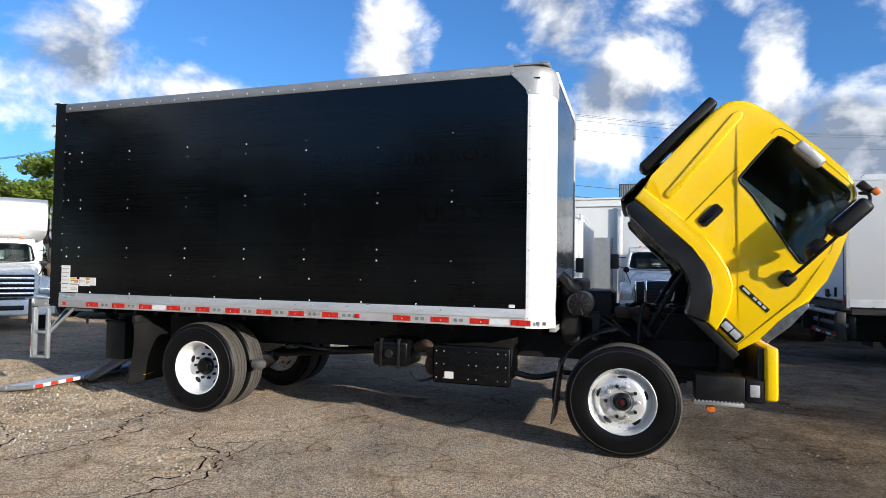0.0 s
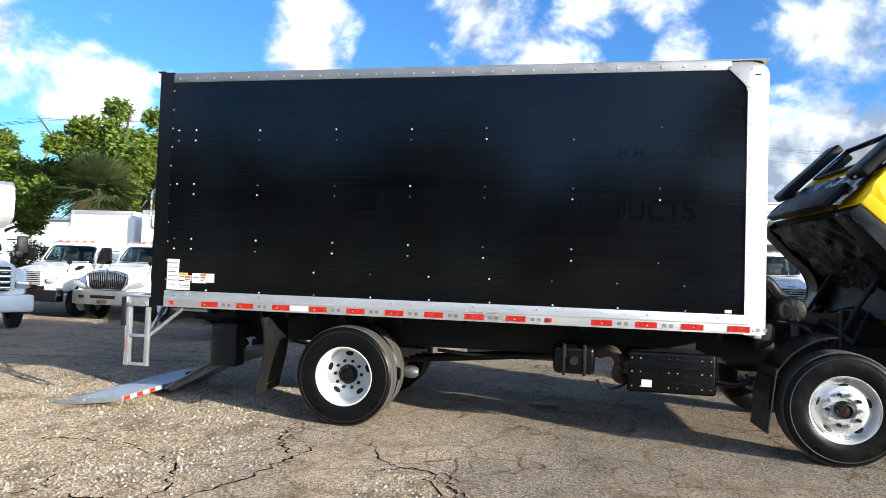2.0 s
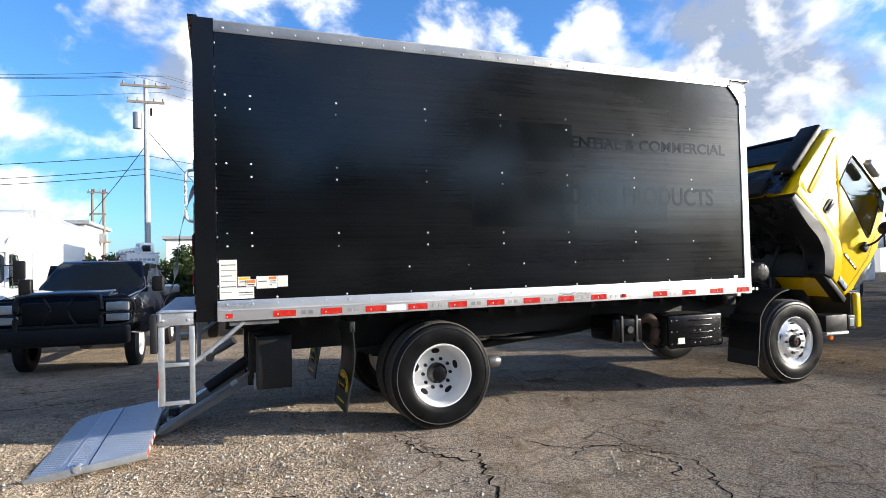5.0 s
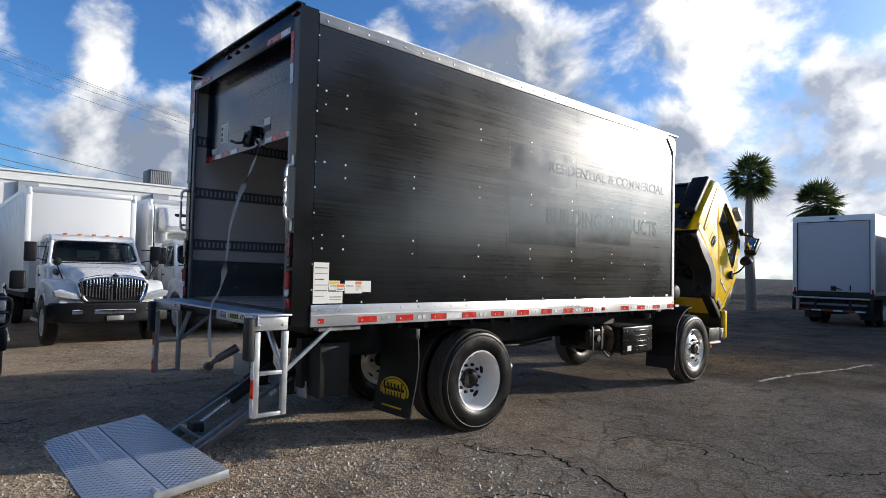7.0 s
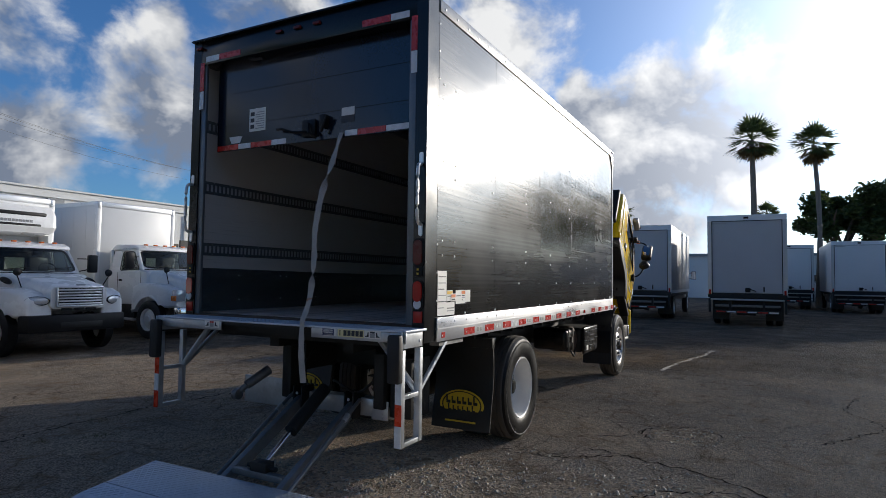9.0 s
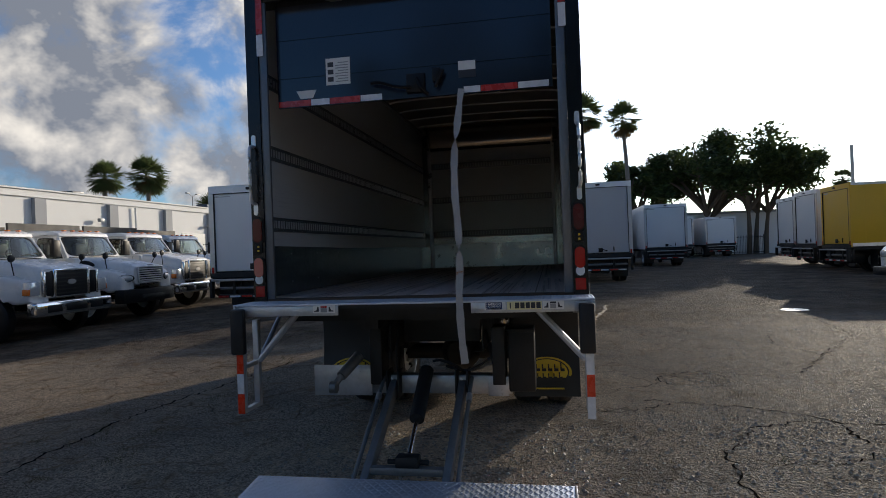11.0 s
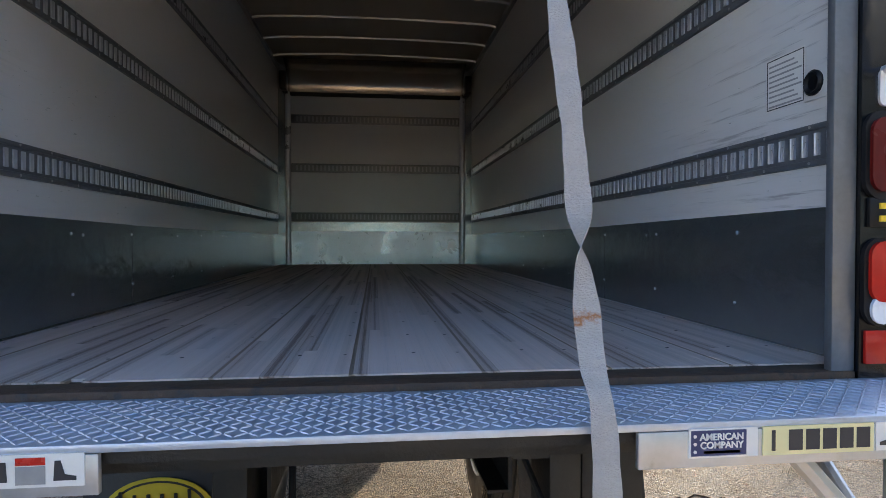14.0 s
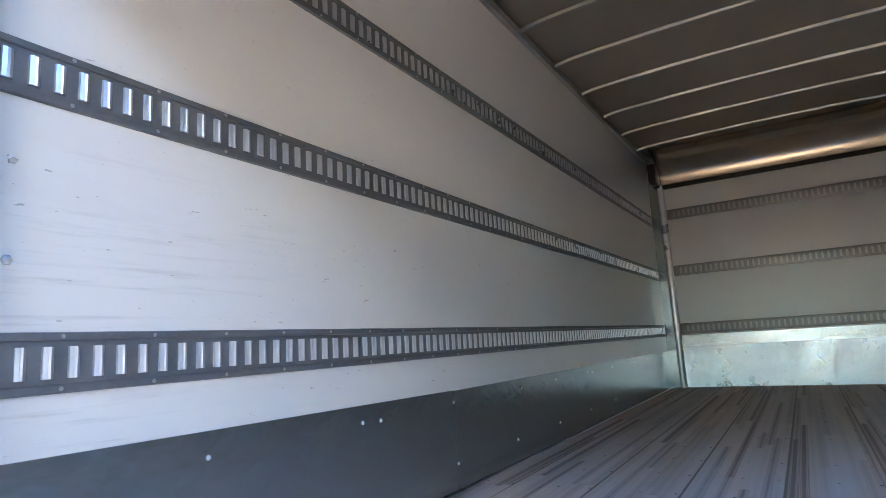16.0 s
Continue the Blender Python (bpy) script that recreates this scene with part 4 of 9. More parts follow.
# near and far side of the cargo box
for name, y0, y1, s in (("side_panel", 0.0, 0.03, "-y"), ("side_panel", WIDE - 0.03, WIDE, "+y")):
    face = y0 if s == "-y" else y1
    out = -1 if s == "-y" else 1
    panel = part(name, boxed(0.13, 5.965, y0, y1, 1.32, 3.60), "black_panel", truck, "glossy black sheet with faint scratches")
    for x in (1.225, 2.435, 3.655, 4.87):
        part("seam_strip", boxed(x - 0.02, x + 0.02, *sorted((face + out * 0.0002, face + out * 0.0008)), 1.337, 3.594), "black_panel", panel)
    dots = [(x + rng.uniform(-.004, .004), face, z + rng.uniform(-.004, .004)) for x in (0.21, 0.41, 1.15, 2.0, 2.80, 3.56, 4.41, 5.21)
            for z in (3.07, 2.96, 2.485, 2.375, 1.895, 1.785) if rng.random() < 0.93]
    dots += [(1.81 + 0.606 * k, face, 1.58) for k in range(7)] + [(0.61 + 0.606 * k, face, 1.35) for k in range(9)]
    bright = [d for d in dots if rng.random() < 0.6]
    part("rivet_heads", studs(bmesh.new(), bright, s, 0.0105, 0.006), "rivet_white", panel)
    part("rivet_heads", studs(bmesh.new(), [d for d in dots if d not in bright], s, 0.0075, 0.005), "rivet", panel)
    lo, hi = sorted((face, face + out * 0.014))
    rail = part("bottom_rail", boxed(0.125, 5.965, lo, hi, 1.16, 1.335, 0.004), "alu", truck, "silver aluminium rail with reflective tape")
    part("rail_lip", boxed(0.125, 5.965, *sorted((face + out * 0.014, face + out * 0.02)), 1.248, 1.258), "alu", rail)
    rr = [(0.2 + 0.205 * k, face + out * 0.014, z) for k in range(28) for z in (1.30,)] + [(0.2 + 0.41 * k, face + out * 0.014, 1.20) for k in range(14)]
    part("rivet_heads", studs(bmesh.new(), rr, s, 0.0095, 0.006), "rivet", rail)
    lo, hi = sorted((face + out * 0.0145, face + out * 0.0165))
    for k in range(14):
        x = 0.572 + 0.404 * k
        if k == 9:
            part("marker_lamp", boxed(x - 0.02, x + 0.035, *sorted((face + out * 0.014, face + out * 0.026)), 1.187, 1.227, 0.004), "lens_red", rail, "small red side marker")
            continue
        part("red_tape", boxed(x, x + 0.19, lo, hi, 1.178, 1.232), "red_tape", rail)
        if k in (2, 12):
            part("white_tape", boxed(x + 0.197, x + 0.385, lo, hi, 1.178, 1.232), "white_tape", rail)
        else:
            for q in (0.24, 0.30):
                part("tie_slot", boxed(x + q, x + q + 0.035, lo, hi, 1.19, 1.222), "alu_dull", rail)
    part("reflector", boxed(0.19, 0.245, lo, hi, 1.185, 1.225), "red_tape", rail)
    lo, hi = sorted((face - out * 0.02, face + out * 0.010))
    top = part("top_rail", boxed(0.125, 5.82, lo, hi, 3.595, 3.69, 0.006), "rail_grey", truck, "weathered aluminium roof rail")
    part("rivet_heads", studs(bmesh.new(), [(0.2 + 0.2 * k, face + out * 0.010, 3.635) for k in range(28)], s, 0.0115, 0.008), "rivet", top)

# front corner posts, front wall, caps
for s in (0, 1):
    def my(y):
        return y if not s else WIDE - y
    R, Q = 0.25, 5.965
    pts = [(Q, my(-0.012))] + [(Q + R * math.sin(radians(a)), my(R - 0.012 - R * math.cos(radians(a)))) for a in range(0, 91, 6)] + [(Q + R, my(0.29)), (Q + R - 0.04, my(0.29)), (Q + R - 0.04, my(0.24)), (Q, my(0.03))]
    bm = bmesh.new()
    prism(bm, pts, "z", 1.155, 3.42)
    post = part("corner_post", bm, "white_paint", truck, "rounded white corner post")
    part("rivet_heads", studs(bmesh.new(), [(Q + 0.022, my(-0.012), 1.25 + 0.108 * k) for k in range(21)], "-y" if not s else "+y", 0.008, 0.005), "rivet", post)

    def ring(z, inset, back):
        r = R + 0.006 - inset
        return [(back, my(-0.018 + inset), z)] + [(Q + r * math.sin(radians(a)), my(R - 0.012 - r * math.cos(radians(a))), z) for a in range(0, 91, 10)] + [(Q + R + 0.006 - inset, my(0.33), z), (Q + R - 0.035 - inset * 0.2, my(0.33), z), (Q + R - 0.04 - inset * 0.2, my(0.28 + inset), z), (Q + 0.02, my(0.05 + inset), z), (back, my(0.02 + inset), z)]
    bm = bmesh.new()
    loft(bm, [ring(3.40, 0.0, 5.955), ring(3.44, 0.0, 5.95), ring(3.52, 0.0, 5.88), ring(3.60, 0.0, 5.80), ring(3.645, 0.012, 5.78), ring(3.68, 0.038, 5.78), ring(3.70, 0.075, 5.78), ring(3.707, 0.12, 5.78)])
    cap = part("corner_cap", bm, "alu_cast", truck, "grey cast roof corner cap")
    part("rivet_heads", studs(bmesh.new(), [(5.975, my(-0.018), 3.43), (5.93, my(-0.018), 3.49), (5.87, my(-0.018), 3.56), (5.82, my(-0.018), 3.62), (6.00, my(-0.016), 3.60)], "-y" if not s else "+y", 0.009, 0.006), "rivet", cap)
    part("cap_mark", boxed(6.02, 6.08, *sorted((my(-0.012), my(0.010))), 3.545, 3.556), "trim_black", cap)
front = part("front_wall", boxed(6.15, 6.205, 0.28, WIDE - 0.28, 1.16, 3.62), "black_panel", truck, "glossy black front wall of the cargo box")
part("top_rail", boxed(6.15, 6.212, 0.33, WIDE - 0.33, 3.622, 3.70, 0.006), "white_paint", front)
part("bottom_rail", boxed(6.15, 6.214, 0.29, WIDE - 0.29, 1.10, 1.158, 0.004), "alu", front)
part("rivet_heads", studs(bmesh.new(), [(6.212, 0.36 + 0.12 * k, 3.66) for k in range(15)], "+x", 0.009, 0.005), "rivet", front)
part("box_roof", boxed(0.0, 6.16, 0.01, WIDE - 0.01, 3.69, 3.705), "alu_dull", truck)

# painted-over words, still to be read in the gloss
side = [o for o in truck.children if o.name.startswith("side_panel")][0]
for text, size, x0, x1, z in (("RESIDENTIAL & COMMERCIAL", 0.165, 3.11, 5.72, 2.835), ("BUILDING PRODUCTS", 0.275, 3.07, 5.52, 2.272)):
    ob = lettering("ghost_lettering", text, size, "ghost", side, pose((x0 + x1) / 2, -0.0009, z, 90, 0, 0), "painted-over block letters that still show in the gloss")
    xs = [v.co.x for v in ob.data.vertices]
    ob.scale.x = (x1 - x0) / (max(xs) - min(xs))
# strips of clear film over the old lettering
for x0, x1, z0, z1 in ((2.46, 3.63, 1.95, 2.44), (3.68, 4.85, 2.02, 2.44), (2.46, 3.63, 2.62, 3.02)):
    part("film_patch", boxed(x0, x1, -0.0007, -0.0001, z0, z1), "film", side)
# instruction stickers at the tail
def sticker(parent, x0, x1, z0, z1, bars, y=-0.0015, head=None):
    s = part("sticker", boxed(x0, x1, y - 0.001, 0.0003 + y + 0.001, z0, z1), "paper", parent, "worn white instruction sticker")
    if head:
        part("sticker_heading", boxed(x0 + 0.006, x1 - 0.006, y - 0.0022, y - 0.0008, z1 - 0.03, z1 - 0.006), head, s)
    for k in range(bars):
        z = z1 - 0.04 - k * (z1 - z0 - 0.055) / max(bars, 1)
        part("print_bar", boxed(x0 + 0.012, x1 - 0.012 - 0.03 * (k % 3 == 2), y - 0.0022, y - 0.0008, z - 0.007, z), "ink_grey" if k % 2 else "ink", s)
    return s


sticker(side, 0.145, 0.285, 1.345, 1.675, 6)
sticker(side, 0.285, 0.42, 1.345, 1.44, 2)
sticker(side, 0.29, 0.39, 1.45, 1.53, 1, head="sticker_yellow")
sticker(side, 0.355, 0.435, 1.445, 1.505, 2, y=-0.004, head="sticker_orange")
sticker(side, 0.44, 0.535, 1.425, 1.53, 1)
sticker(side, 0.535, 0.61, 1.425, 1.53, 3, head="sticker_orange")
sticker(side, 0.612, 0.70, 1.435, 1.53, 0)
part("maker_plate", boxed(5.80, 5.86, -0.003, 0.0, 1.345, 1.375), "paper", side)

# rear frame
def rear_post(far):
    def my(y):
        return WIDE - y if far else y
    return prism(bmesh.new(), [(-0.04, my(0.0)), (0.125, my(0.0)), (0.125, my(0.03)), (-0.006, my(0.03)), (-0.006, my(0.098)), (-0.04, my(0.098))], "z", 1.165, 3.71)


frame_rear = part("rear_frame", rear_post(False), "black_paint", truck, "black painted steel door frame")
part("frame_post", rear_post(True), "black_paint", frame_rear)
part("header", boxed(-0.04, 0.125, 0.10, WIDE - 0.10, 3.50, 3.71, 0.006), "black_paint", frame_rear)
part("drip_edge", boxed(-0.075, 0.0, 0.0, WIDE, 3.712, 3.725), "black_paint", frame_rear)
part("sill_plate", boxed(-0.034, 0.05, 0.10, WIDE - 0.10, 1.245, 1.287, 0.004), "rust", frame_rear, "rusty brown steel sill")
for far in (0, 1):
    e = [0.099, 0.16]
    if far:
        e = [WIDE - 0.16, WIDE - 0.099]
    part("door_track", boxed(-0.030, -0.004, *e, 1.285, 3.5, 0.004), "etrack", frame_rear)
part("rivet_heads", studs(bmesh.new(), [(0.132, 0.0, 1.25 + 0.205 * k) for k in range(12)], "-y", 0.009, 0.006), "rivet", frame_rear)
for k in range(3):
    part("clearance_lamp", boxed(-0.06, -0.038, 1.02 + 0.2 * k - 0.035, 1.02 + 0.2 * k + 0.035, 3.625, 3.65, 0.005), "lens_dark", frame_rear)
for y in (0.08, WIDE - 0.08):
    part("clearance_lamp", boxed(-0.06, -0.038, y - 0.035, y + 0.035, 3.64, 3.665, 0.005), "lens_dark", frame_rear)


def tape_run(parent, cells, x=-0.0415):
    for colour, y0, y1, z0, z1 in cells:
        part("tape_strip", boxed(x - 0.0012, x + 0.0012, y0, y1, z0, z1), colour, parent)


for y0, y1 in ((0.09, 0.14), (WIDE - 0.14, WIDE - 0.09)):
    tape_run(frame_rear, (("white_tape", y0, y1, 3.10, 3.26), ("red_tape", y0, y1, 3.265, 3.52)))
tape_run(frame_rear, (("white_tape", 0.16, 0.32, 3.52, 3.57), ("red_tape", 0.325, 0.58, 3.52, 3.57),
                      ("white_tape", WIDE - 0.32, WIDE - 0.16, 3.52, 3.57), ("red_tape", WIDE - 0.58, WIDE - 0.325, 3.52, 3.57)))


def stadium(y, z, half_w, half_h, x0, x1, n=8):
    pts = []
    for a in range(n + 1):
        t = math.pi * a / n
        pts.append((y + half_w * math.cos(t), z + half_h - half_w + half_w * math.sin(t)))
    for a in range(n + 1):
        t = math.pi + math.pi * a / n
        pts.append((y + half_w * math.cos(t), z - half_h + half_w + half_w * math.sin(t)))
    return prism(bmesh.new(), pts, "x", x0, x1)


for y in (0.052, WIDE - 0.052):
    lamp = part("tail_lamp", stadium(y, 1.50, 0.045, 0.105, -0.052, -0.038), "trim_black", frame_rear)
    part("lens", stadium(y, 1.525, 0.034, 0.072, -0.062, -0.051), "lens_red" if y < 1 else "lens_pink", lamp)
    part("lens", stadium(y, 1.435, 0.030, 0.034, -0.060, -0.051), "white_tape", lamp)
    lamp = part("tail_lamp", stadium(y, 1.80, 0.045, 0.105, -0.052, -0.038), "trim_black", frame_rear)
    part("lens", stadium(y, 1.80, 0.034, 0.088, -0.062, -0.051), "lens_dark", lamp)
    part("reflector", boxed(-0.048, -0.038, y - 0.035, y + 0.035, 1.305, 1.385, 0.003), "lens_red", frame_rear)
    part("plug", boxed(-0.05, -0.038, y - 0.03, y + 0.03, 1.63, 1.70, 0.004), "trim_black", frame_rear)
    for z in (1.65, 1.68):
        part("screw", boxed(-0.056, -0.049, y - 0.007, y + 0.007, z - 0.007, z + 0.007), "sticker_yellow", frame_rear)
    out = -0.012 if y < 1 else 0.012
    bar = bmesh.new()
    tube(bar, bent([(-0.04, y + out, 2.00), (-0.10, y + out * 1.5, 2.03), (-0.105, y + out * 1.5, 2.22), (-0.10, y + out * 1.5, 2.40), (-0.04, y + out, 2.43)], 5), 0.013, 8)
    grab = part("grab_handle", bar, "alu", frame_rear, "bright bent grab handle")
    for z in (1.96, 2.47):
        part("handle_foot", stadium(y + out, z, 0.017, 0.045, -0.047, -0.038), "alu", grab)

# roll-up door, lowered by a third
door = part("roll_door", boxed(0.085, 0.105, 0.19, WIDE - 0.19, 2.73, 3.52), "door_blue", truck, "dark blue roll-up door, half raised")
for z in (2.95, 3.24):
    part("section_joint", boxed(0.0835, 0.086, 0.192, WIDE - 0.192, z - 0.003, z + 0.003), "black_paint", door)
tape_run(door, (("red_tape", 1.99, 2.245, 2.735, 2.78), ("white_tape", 1.84, 1.985, 2.735, 2.78), ("red_tape", 1.60, 1.835, 2.735, 2.78), ("white_tape", 1.43, 1.595, 2.735, 2.78),
                ("white_tape", 0.70, 0.82, 2.735, 2.78), ("red_tape", 0.435, 0.695, 2.735, 2.78), ("white_tape", 0.215, 0.43, 2.735, 2.78)), x=0.0838)
note = part("door_notice", boxed(0.0825, 0.0846, 1.67, 1.86, 2.875, 3.075), "paper", door, "white safety notice")
for k in range(3):
    part("print_block", boxed(0.0815, 0.083, 1.80, 1.845, 2.90 + 0.055 * k, 2.935 + 0.055 * k), "ink", note)
for k in range(8):
    part("print_bar", boxed(0.0815, 0.083, 1.685, 1.785 - 0.02 * (k % 3 == 1), 2.895 + 0.02 * k, 2.902 + 0.02 * k), "ink_grey", note)
plate = part("door_notice", boxed(0.0825, 0.0846, 0.73, 0.855, 2.90, 2.965), "paper", door)
part("print_block", boxed(0.0815, 0.083, 0.73, 0.855, 2.845, 2.897), "ink", plate)
part("door_notice", prism(bmesh.new(), [(2.10, 2.85), (1.94, 2.85), (1.97, 2.79), (2.07, 2.79)], "x", 0.082, 0.0846), "paper", door)
latch = bmesh.new()
box(latch, 0.055, 0.084, 1.10, 1.24, 2.76, 2.90, 0.01)
tube(latch, bent([(0.05, 1.20, 2.80), (0.02, 1.30, 2.80), (0.02, 1.42, 2.84), (0.05, 1.50, 2.85)], 4), 0.012, 6)
tube(latch, bent([(0.05, 1.16, 2.86), (0.01, 1.12, 2.78), (0.05, 1.08, 2.74)], 4), 0.014, 6)
rod(latch, (0.03, 1.02, 2.78), (0.03, 0.96, 2.90), 0.014)
box(latch, 0.03, 0.084, 0.98, 1.04, 2.82, 2.92, 0.008)
part("door_latch", latch, "trim_black", door, "black slide latch and chain")


def ribbon(low=0.0, high=9.0, thick=0.0012, half=0.024):
    """The twisted pull strap that hangs from the door over the bumper, or a stretch of it."""
    line = bent([(0.06, 0.835, 2.76), (-0.02, 0.86, 2.5), (-0.11, 0.877, 2.25), (-0.18, 0.872, 2.0), (-0.20, 0.862, 1.87), (-0.212, 0.853, 1.74), (-0.234, 0.848, 1.58), (-0.258, 0.846, 1.46), (-0.292, 0.847, 1.37), (-0.335, 0.843, 1.283), (-0.345, 0.835, 1.05), (-0.335, 0.82, 0.86)], 20)
    bm = bmesh.new()
    rows = []
    for p in line:
        z = p.z
        if not low < z < high:
            continue
        tw = 10 * math.sin(z * 5.1) + 9 * math.sin(z * 17) + 4 * math.sin(z * 41)
        for mid, reach in ((1.585, 0.13), (2.36, 0.16)):
            f = min(max((mid + reach - z) / (2 * reach), 0), 1)
            tw += 180 * f * f * (3 - 2 * f)
        a = radians(tw)
        wide = half * (1 + 0.06 * math.sin(z * 23) + 0.04 * math.sin(z * 61))
        d = Vector((math.sin(a) * wide, math.cos(a) * wide, 0.004 * math.sin(z * 21)))
        n = Vector((math.cos(a), -math.sin(a), 0)) * thick
        rows.append([bm.verts.new(p + s * d + q * n) for s, q in ((-1, -1), (1, -1), (1, 1), (-1, 1))])
    for a, b in zip(rows, rows[1:]):
        for k in range(4):
            bm.faces.new((a[k], a[(k + 1) % 4], b[(k + 1) % 4], b[k]))
    bm.faces.new(rows[0])
    bm.faces.new(rows[-1][::-1])
    return bm


part("pull_strap", ribbon(), "strap", truck, "frayed off-white pull strap with a rust stain")

# inside of the box
IN0, IN1 = 0.05, WIDE - 0.05
wall_in = {}
for s, (y0, y1) in enumerate(((0.031, IN0), (IN1, WIDE - 0.031))):
    w = part("wall_lining", boxed(0.001, 6.02, y0, y1, 1.29, 3.62), ("liner_rubbed", "liner_nicked")[s], truck, "scuffed white wall lining")
    wall_in[s] = w
    face, out = (y1, 1) if s == 0 else (y0, -1)
    for x0, x1, za, zb in ((0.002, 1.65, 1.688, 1.668), (1.65, 3.25, 1.666, 1.660), (3.25, 5.98, 1.664, 1.652)):
        bm = bmesh.new()
        prism(bm, [(x0, 1.291), (x1 - 0.001, 1.291), (x1 - 0.001, zb), (x0, za)], "y", *sorted((face, face + out * (0.004 + 0.001 * (x0 > 1) - 0.001 * (x0 > 3)))))
        p = part("scuff_plate", bm, "scuff", w, "dented grey-green steel scuff plate")
        spots = [(0.51 + 0.567 * k + q, face + out * 0.005, z) for k in range(10) for q, z in ((0, 1.622), (0.093, 1.617), (0.01, 1.39)) if x0 < 0.51 + 0.567 * k + q < x1 and (k % 2 or q != 0.093)]
        part("rivet_heads", studs(bmesh.new(), spots, "+y" if s == 0 else "-y", 0.007, 0.004), "rivet", p)
    for z in (2.046, 2.238):
        part("bolt_head", studs(bmesh.new(), [(0.08, face, z)], "+y" if s == 0 else "-y", 0.011, 0.007), "rivet", w)

# load floor: strips of laminated oak
bed = part("load_floor", boxed(0.052, 6.02, 0.06, WIDE - 0.06, 1.20, 1.282), "oak_gap", truck, "worn pale laminated oak floor")
unit = finish(box(bmesh.new(), -0.5, 0.5, -0.5, 0.5, -0.5, 0.5), "floor_strip", "oak")
unit_joint = finish(box(bmesh.new(), -0.5, 0.5, -0.5, 0.5, -0.5, 0.5), "board_joint", "oak_joint")
ys, boards = 0.055, 0
while ys < WIDE - 0.075:
    width = 0.0335
    boards += 1
    x = 0.05 - rng.uniform(0, 1.1)
    while x < 6.0:
        ln = rng.uniform(0.45, 2.4)
        a, b = max(x, 0.053), min(x + ln, 6.015)
        if b - a > 0.05:
            o = part("floor_strip", unit, None, bed)
            o.location = ((a + b) / 2, ys + width / 2, 1.2835 + rng.uniform(-0.0004, 0.0004))
            o.scale = (b - a - 0.0006, width, 0.012)
        x += ln
    ys += width
    if boards % 9 == 0:
        o = part("board_joint", unit_joint, None, bed)
        o.location, o.scale = (3.034, ys + 0.005, 1.2825), (5.96, 0.0095, 0.012)
        ys += 0.010
nails = [(0.3 + 0.305 * k + rng.uniform(-.01, .01), 0.16 + 0.305 * j + q, 1.2895) for k in range(19) for j in range(8) for q in (-0.06, 0.06)]
part("screw_heads", studs(bmesh.new(), nails, "+z", 0.006, 0.0008), "chassis", bed, kind="stuff")

# E-track rails
SLOT = 0.0473
lip_form = [(-0.0105, 0.0), (-0.0095, 0.005), (-0.002, 0.0075), (0.000, 0.004), (0.004, 0.0065), (0.0095, 0.005), (0.0105, 0.0)]
lip_of = {1: finish(prism(bmesh.new(), lip_form, "z", -0.030, 0.030), "slot_lip", "slot"),
          -1: finish(prism(bmesh.new(), [(p, -q) for p, q in lip_form], "z", -0.030, 0.030), "slot_lip", "slot")}


def etrack(parent, face, out, z, near):
    """A slotted tie-down rail along a side wall; only its nearer slots are single pieces."""
    bm = bmesh.new()
    form = [(0.0, -0.058), (0.009, -0.056), (0.011, -0.048), (0.010, -0.042), (0.005, -0.040), (0.005, 0.040), (0.010, 0.042), (0.011, 0.048), (0.009, 0.056), (0.0, 0.058)]
    prism(bm, [(face + out * p, z + q) for p, q in form], "x", 0.012, 5.95)
    rail = part("e_track", bm, "etrack", parent, "dark galvanised slotted tie-down rail")
    rest = bmesh.new()
    heads = []
    k, x = 0, 0.0597
    while x < 5.93:
        yy = face + out * 0.0052
        if x < near:
            part("slot_lip", lip_of[out], None, rail, at=pose(x, yy, z))
        else:
            prism(rest, [(x + p, yy + out * q) for p, q in lip_form], "z", z - 0.030, z + 0.030)
        if k % 4 == 2:
            heads += [(x + SLOT / 2, face + out * 0.011, z + 0.049), (x + SLOT / 2, face + out * 0.011, z - 0.049)]
        k += 1
        x += SLOT
    part("slot_lip_rest", rest, "slot", rail, kind="stuff")
    part("rivet_heads", studs(bmesh.new(), heads, "+y" if out > 0 else "-y", 0.005, 0.003), "alu_dull", rail)
    return rail


for z, n0, n1 in ((1.857, 2.4, 3.6), (2.420, 1.8, 2.8), (2.980, 0, 0)):
    etrack(wall_in[0], IN0, 1, z, n0)
    etrack(wall_in[1], IN1, -1, z, n1)
mark = part("paint_mark", boxed(0.018, 0.042, IN1 - 0.0145, IN1 - 0.0118, 2.385, 2.415, 0.001), "paint_green", wall_in[1])

front_in = part("front_lining", boxed(6.02, 6.045, 0.05, WIDE - 0.05, 1.29, 3.36), "liner", truck, "white front wall lining")
kick = part("kick_plate", boxed(6.012, 6.0215, 0.20, WIDE - 0.20, 1.292, 1.69), "kick", front_in, "dented galvanised kick plate")
part("kick_edge", boxed(6.014, 6.019, 0.20, WIDE - 0.20, 1.69, 1.80), "scuff", front_in)
part("rivet_heads", studs(bmesh.new(), [(6.012, 0.32 + 0.11 * k, 1.325 if k % 2 else 1.66) for k in range(17)], "-x", 0.008, 0.004), "rivet", kick)
for z in (1.866, 2.455, 3.042):
    bm = boxed(6.010, 6.0205, 0.20, WIDE - 0.20, z - 0.053, z + 0.053, 0.004)
    tr = part("e_track", bm, "etrack_worn", front_in, "pale worn tie-down rail")
    rest = bmesh.new()
    for k in range(42):
        y = 0.23 + SLOT * k
        box(rest, 6.004, 6.0105, y - 0.009, y + 0.009, z - 0.03, z + 0.03)
    part("slot_lip_rest", rest, "alu_dull", tr, kind="stuff")
